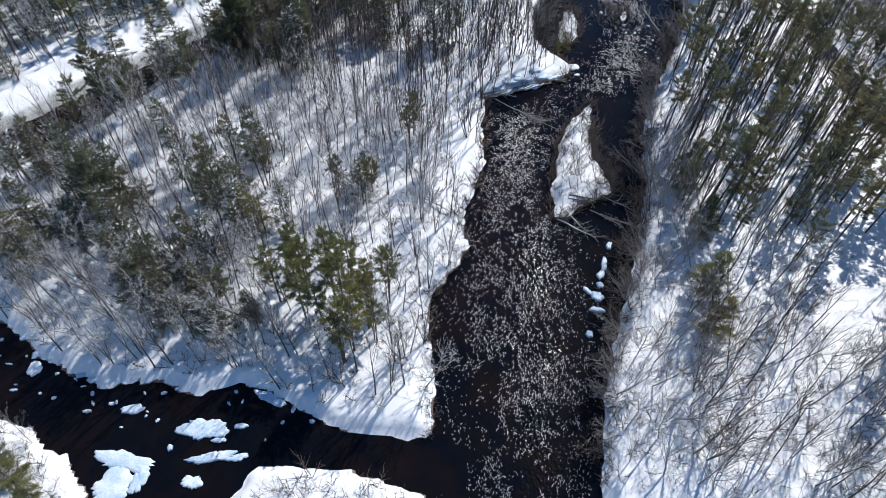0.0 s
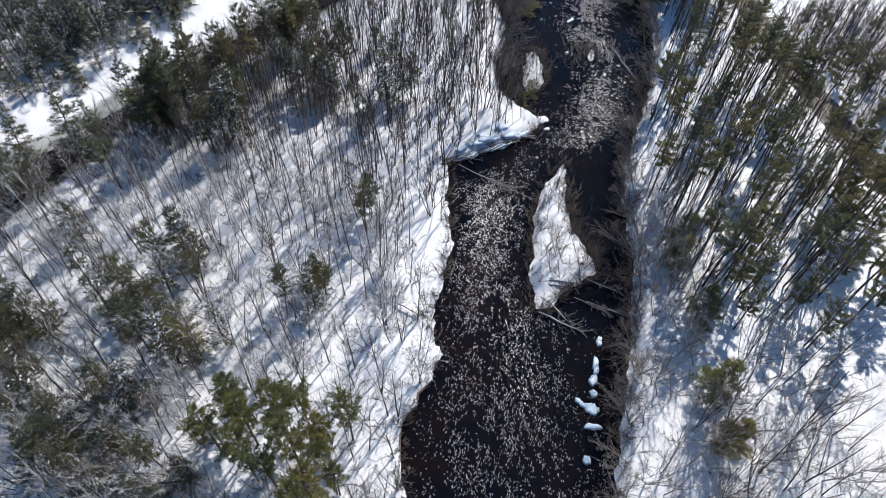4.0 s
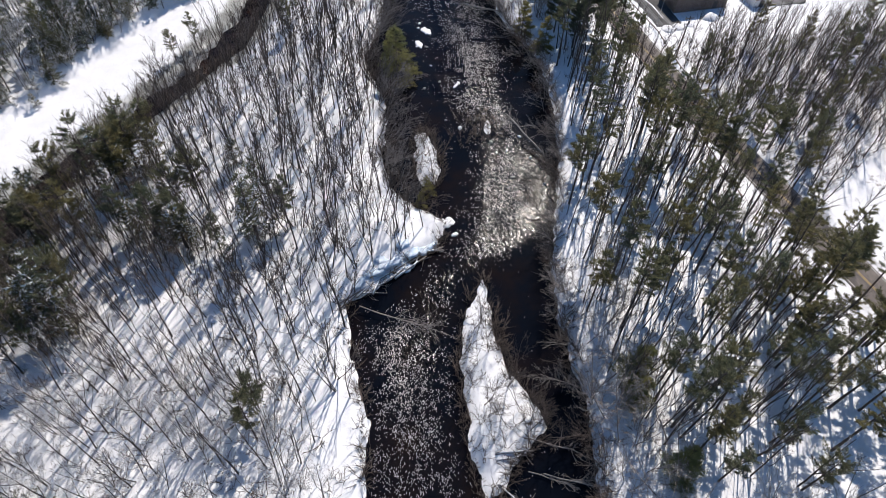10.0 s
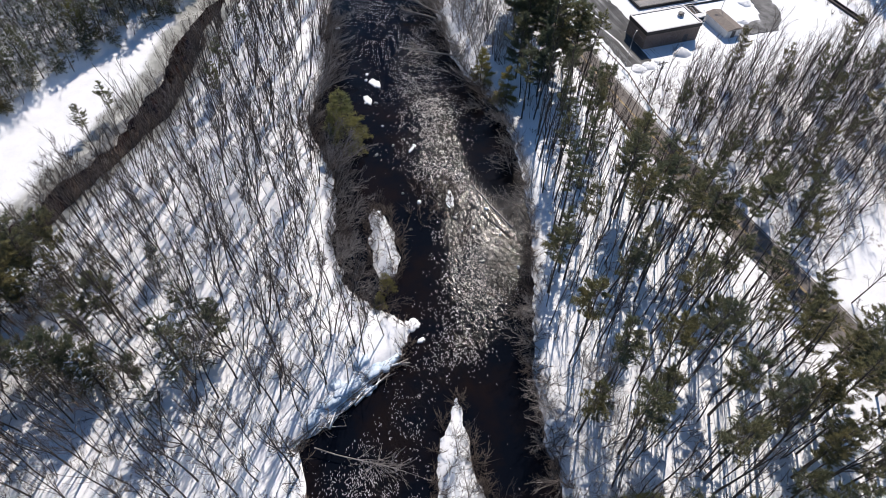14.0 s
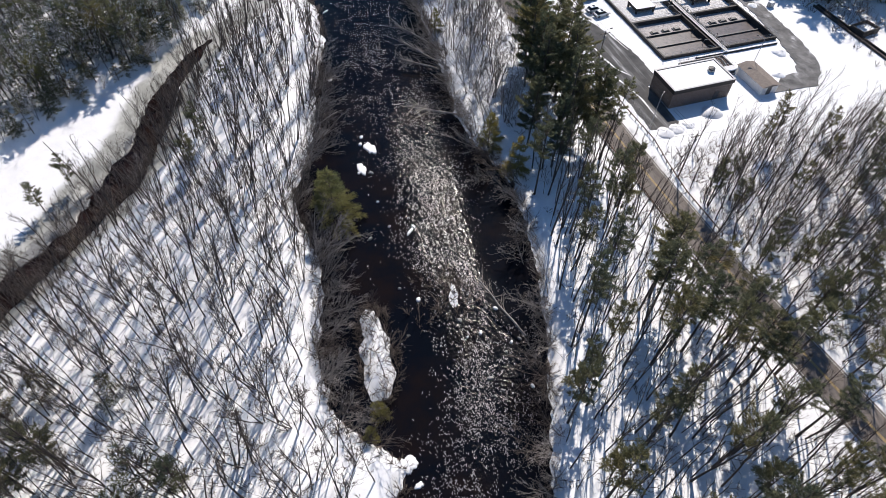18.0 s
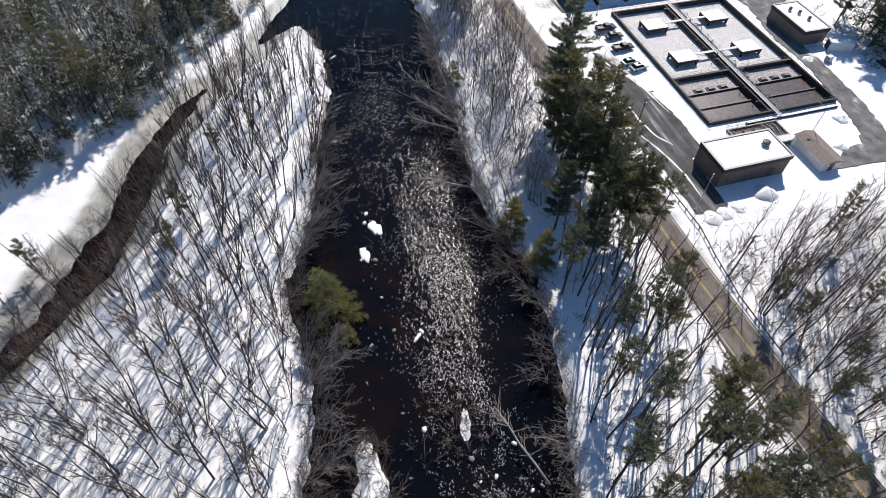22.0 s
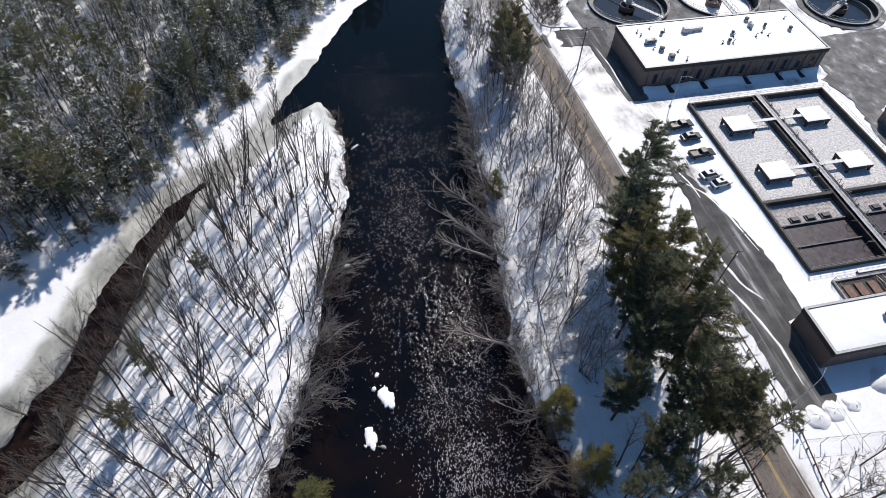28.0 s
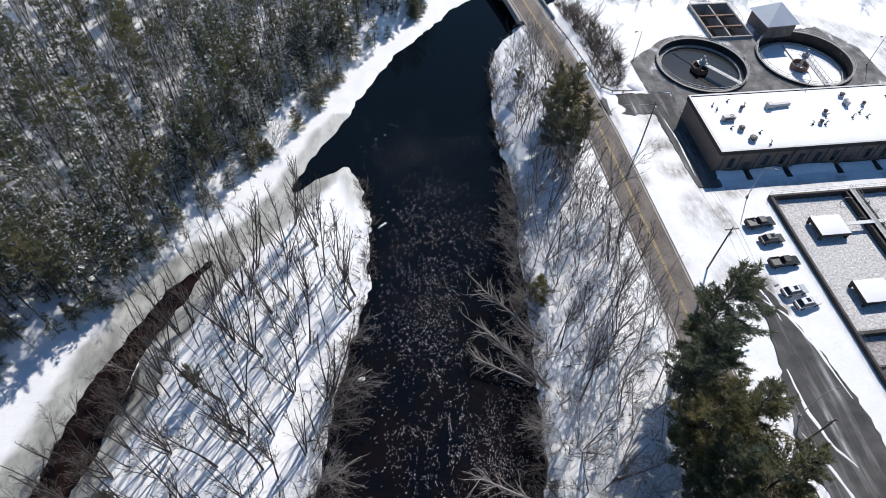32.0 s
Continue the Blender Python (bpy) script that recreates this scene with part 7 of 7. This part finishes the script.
for k in range(26):
    x, y = chips.uniform(44, 56), chips.uniform(140, 160)
    s = rocks.uniform(0.15, 0.5)
    if k < 10:
        x, y = 36 + rocks.uniform(-3, 4), 170 + rocks.uniform(-20, 40)
    floe("river_rock", "wet dark rock with a snow cap breaking the riffle", x, y, s, s * 0.8, rocks.uniform(0, 180), 0.15 + s * 0.3, 600 + k, ICE if k % 3 else SNOW, "river rocks")
# broken wavelets with sun glints put into their pale colour, thick in the quick water and thin in the pools
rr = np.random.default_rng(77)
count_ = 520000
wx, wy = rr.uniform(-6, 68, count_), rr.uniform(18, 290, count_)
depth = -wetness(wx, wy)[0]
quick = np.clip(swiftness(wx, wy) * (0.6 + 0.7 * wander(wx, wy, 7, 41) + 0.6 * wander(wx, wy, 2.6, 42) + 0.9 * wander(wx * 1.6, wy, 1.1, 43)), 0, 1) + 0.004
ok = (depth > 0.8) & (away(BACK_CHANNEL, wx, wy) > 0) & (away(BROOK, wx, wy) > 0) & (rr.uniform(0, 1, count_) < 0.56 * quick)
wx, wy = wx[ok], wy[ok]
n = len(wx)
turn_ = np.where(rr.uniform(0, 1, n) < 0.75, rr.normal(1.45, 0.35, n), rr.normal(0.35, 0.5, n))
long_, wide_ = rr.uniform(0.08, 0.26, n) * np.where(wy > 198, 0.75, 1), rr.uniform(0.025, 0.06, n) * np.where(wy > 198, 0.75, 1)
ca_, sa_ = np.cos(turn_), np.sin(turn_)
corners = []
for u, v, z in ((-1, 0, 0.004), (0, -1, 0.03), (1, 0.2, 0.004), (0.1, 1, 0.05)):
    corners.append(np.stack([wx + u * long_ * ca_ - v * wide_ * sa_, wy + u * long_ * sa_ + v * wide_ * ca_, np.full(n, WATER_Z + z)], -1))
wavelets = quick_mesh("glint_wavelets", np.stack(corners, 1).reshape(-1, 3), np.arange(4 * n).reshape(-1, 4), [GLINT_FLECK])
tagged(new("glint_wavelets", wavelets), "pale flecks painted as sun glints on broken wavelets of the quick water", "riffle", kind="stuff")
foam = Shape()
fr = random.Random(3)
for k in range(260):
    y = fr.uniform(185, 300)
    x = np.interp(y, [185, 215, 255, 300], [46, 46, 54, 52]) + fr.gauss(0, 6)
    if y > 240:
        x = 50 + fr.gauss(0, 5)
    a, s = fr.uniform(0, 6.28), fr.uniform(0.04, 0.1)
    foam.add([(x + s * math.cos(a + q) * (1.6 if q % 3 < 1 else 0.8), y + s * math.sin(a + q), WATER_Z + 0.006) for q in (0, 1.3, 2.6, 3.9, 5.1)], [(0, 1, 2, 3, 4)])
tagged(part("foam_flecks", foam, WHITE_WALL), "small flecks of white foam drifting on dark water", "foam", kind="stuff")

# ---- bridge, guardrails, fences, poles ----
bridge = thing("road_bridge", "low concrete road bridge over the river", "bridge", at=(0, 0, 0))
span = [329 + 1.5 * i for i in range(21)]
part("deck", ribbon(lambda y: road_x(y) - 4.9, lambda y: road_x(y) + 4.9, span, -0.75, 0.12), CONCRETE, bridge)
for off in (-4.85, 4.55):
    part("parapet", ribbon(lambda y: road_x(y) + off, lambda y: road_x(y) + off + 0.3, span, 0.1, 0.85), CONCRETE, bridge)
    part("handrail", ribbon(lambda y: road_x(y) + off + 0.1, lambda y: road_x(y) + off + 0.2, span, 1.05, 1.15), STEEL, bridge)
for y in (331.5, 345, 357):
    part("pier", Shape().box(float(road_x(y)) - 4.4, float(road_x(y)) + 4.4, y - 0.6, y + 0.6, -4.5, -0.75), DARK_CONCRETE, bridge)


def guardrail(points, label):
    g = thing("guardrail", label, "guardrail", "guardrails", (0, 0, 0))
    for (x0, y0), (x1, y1) in zip(points, points[1:]):
        n = max(1, round(math.hypot(x1 - x0, y1 - y0) / 2.2))
        z0, z1 = height(x0, y0), height(x1, y1)
        beam = Shape()
        for dz, w in ((0.52, 0.05), (0.62, 0.02), (0.72, 0.05)):
            beam.tube([(x0, y0, z0 + dz), (x1, y1, z1 + dz)], [w + 0.01, w + 0.01], 4)
        part("beam", beam, RUST, g)
        for i in range(n):
            f = i / n
            x, y, z = x0 + (x1 - x0) * f, y0 + (y1 - y0) * f, z0 + (z1 - z0) * f
            part("post", Shape().box(x - 0.09, x + 0.09, y - 0.09, y + 0.09, z - 0.4, z + 0.75), WOOD, g)


guardrail([(97.9, 160), (97.6, 172), (98.6, 181), (99.6, 188), (99.2, 200), (99.0, 209)], "weathered steel guardrail on wooden posts beside the road")
guardrail([(87.6, 128), (88.4, 140), (89.0, 156), (89.4, 170), (89.6, 184), (89.0, 200)], "weathered steel guardrail on wooden posts above the river bank")
guardrail([(90.6, 329), (92.4, 320), (94.4, 306), (95.2, 299.5), (97.4, 297.8), (102.5, 297.6)], "steel guardrail curving into the works entrance")


def fence(points, h, label):
    g = thing("chain_link_fence", label, "fence", "fences", (0, 0, 0))
    for (x0, y0), (x1, y1) in zip(points, points[1:]):
        n = max(1, round(math.hypot(x1 - x0, y1 - y0) / 3.0))
        z0, z1 = height(x0, y0), height(x1, y1)
        for i in range(n):
            f = i / n
            x, y, z = x0 + (x1 - x0) * f, y0 + (y1 - y0) * f, z0 + (z1 - z0) * f
            part("post", Shape().tube([(x, y, z - 0.3), (x, y, z + h)], [0.05, 0.05], 5), STEEL, g)
        wires = Shape().tube([(x0, y0, z0 + h), (x1, y1, z1 + h)], [0.035, 0.035], 4)
        for k in range(1, 6):
            wires.tube([(x0, y0, z0 + h * k / 6), (x1, y1, z1 + h * k / 6)], [0.008, 0.008], 3)
        part("wire_mesh", wires, STEEL, g)


fence([(98.6, 186.4), (112, 185.2), (126, 183.8), (142, 182.4), (160, 181)], 2.1, "grey chain-link fence along the snowy field")
fence([(100.9, 189), (101.2, 200), (101.4, 215), (101.4, 226)], 2.1, "grey chain-link fence beside the driveway")


def utility_pole(x, y, h, turn, label):
    t = thing("utility_pole", label, "utility pole", "utility poles", (x, y, height(x, y)), turn)
    part("post", Shape().tube([(0, 0, -0.5), (0, 0, h * 0.5), (0, 0, h)], [0.17, 0.15, 0.11], 8), WOOD, t, smooth=True)
    part("crossarm", Shape().box(-1.25, 1.25, -0.06, 0.06, h - 0.7, h - 0.55), WOOD, t)
    for k in (-1.15, -0.4, 0.4, 1.15):
        part("insulator", Shape().tube([(k, 0, h - 0.55), (k, 0, h - 0.4)], [0.05, 0.03], 6), DARK_METAL, t)
    part("transformer", Shape().tube([(0.28, 0.1, h - 2.2), (0.28, 0.1, h - 1.3)], [0.22, 0.22], 10), STEEL, t)
    return t


pole_places = [(98.0, 280.0), (99.6, 247.5), (99.2, 214.5), (98.6, 176.5)]
for x, y in pole_places:
    utility_pole(x, y, 11.5, 2, "weathered wooden utility pole with a crossarm beside the road")
for (x0, y0), (x1, y1) in zip(pole_places, pole_places[1:]):
    for k in (-1.15, 0.4, 1.15):
        w = thing("overhead_wire", "thin dark overhead power wire between poles", "wire", "overhead wires", (0, 0, 0))
        pts = [(x0 + k + (x1 - x0) * f, y0 + (y1 - y0) * f, 11.2 - 2.4 * f * (1 - f)) for f in (0, 0.2, 0.4, 0.6, 0.8, 1)]
        part("strand", Shape().tube(pts, [0.018] * 6, 3), DARK_METAL, w)


def lamp_post(x, y, h, turn):
    t = thing("lamp_post", "slim grey steel yard lamp on a tall pole", "lamp post", "yard lamps", (x, y, height(x, y)), turn)
    part("pole", Shape().tube([(0, 0, -0.3), (0, 0, h * 0.6), (0, 0, h)], [0.09, 0.075, 0.06], 7), STEEL, t, smooth=True)
    part("arm", Shape().tube([(0, 0, h - 0.1), (0.7, 0, h + 0.25), (1.6, 0, h + 0.3)], [0.045, 0.04, 0.035], 6), STEEL, t)
    part("lamp_head", Shape().bevel_box(1.5, 2.2, -0.16, 0.16, h + 0.22, h + 0.38), DARK_METAL, t)
    part("base", Shape().tube([(0, 0, -0.3), (0, 0, 0.35)], [0.3, 0.28], 10), CONCRETE, t)


for x, y, a in ((102.2, 237, 20), (102.6, 219.5, 10), (101.6, 192.6, 40), (114.6, 263.6, -30), (106.4, 309.8, 200), (138.5, 205.5, 120), (164, 303, 200), (137.5, 288.9, 90)):
    lamp_post(x, y, 8.0, a)

# ---- ploughed snow ----
def snow_heap(x, y, r, h, seed):
    rng = np.random.default_rng(seed)
    n, rows = 22, 6
    s = Shape()
    verts = []
    for k in range(rows):
        f = 1 - k / rows
        verts += [(r * f * (1 + 0.2 * math.sin(3 * i * 0.2856 + seed)) * math.cos(i * 2 * math.pi / n) + rng.normal(0, 0.07), r * f * math.sin(i * 2 * math.pi / n) + rng.normal(0, 0.07), h * (1 - f ** 1.6) - (0.2 if k == 0 else 0) + rng.normal(0, 0.05)) for i in range(n)]
    verts.append((0, 0, h * 1.02))
    faces = [(k * n + i, k * n + (i + 1) % n, (k + 1) * n + (i + 1) % n, (k + 1) * n + i) for k in range(rows - 1) for i in range(n)] + [((rows - 1) * n + i, (rows - 1) * n + (i + 1) % n, rows * n) for i in range(n)]
    t = thing("snow_heap", "lumpy heap of ploughed snow in the yard", "snow heap", "snow heaps", (x, y, 0.1))
    part("mound", s.add(verts, faces), SNOW, t, smooth=True)


for x, y, r, h in ((118.2, 193.0, 2.6, 1.3), (107, 190.2, 2.0, 0.6), (103.8, 189.9, 2.2, 0.7), (110.6, 190.8, 1.6, 0.5), (104, 300, 2.2, 0.6), (150, 209, 2.0, 0.7), (158, 231, 1.6, 0.5), (143.5, 201, 1.8, 0.6)):
    snow_heap(x, y, r, h, int(x * 7))
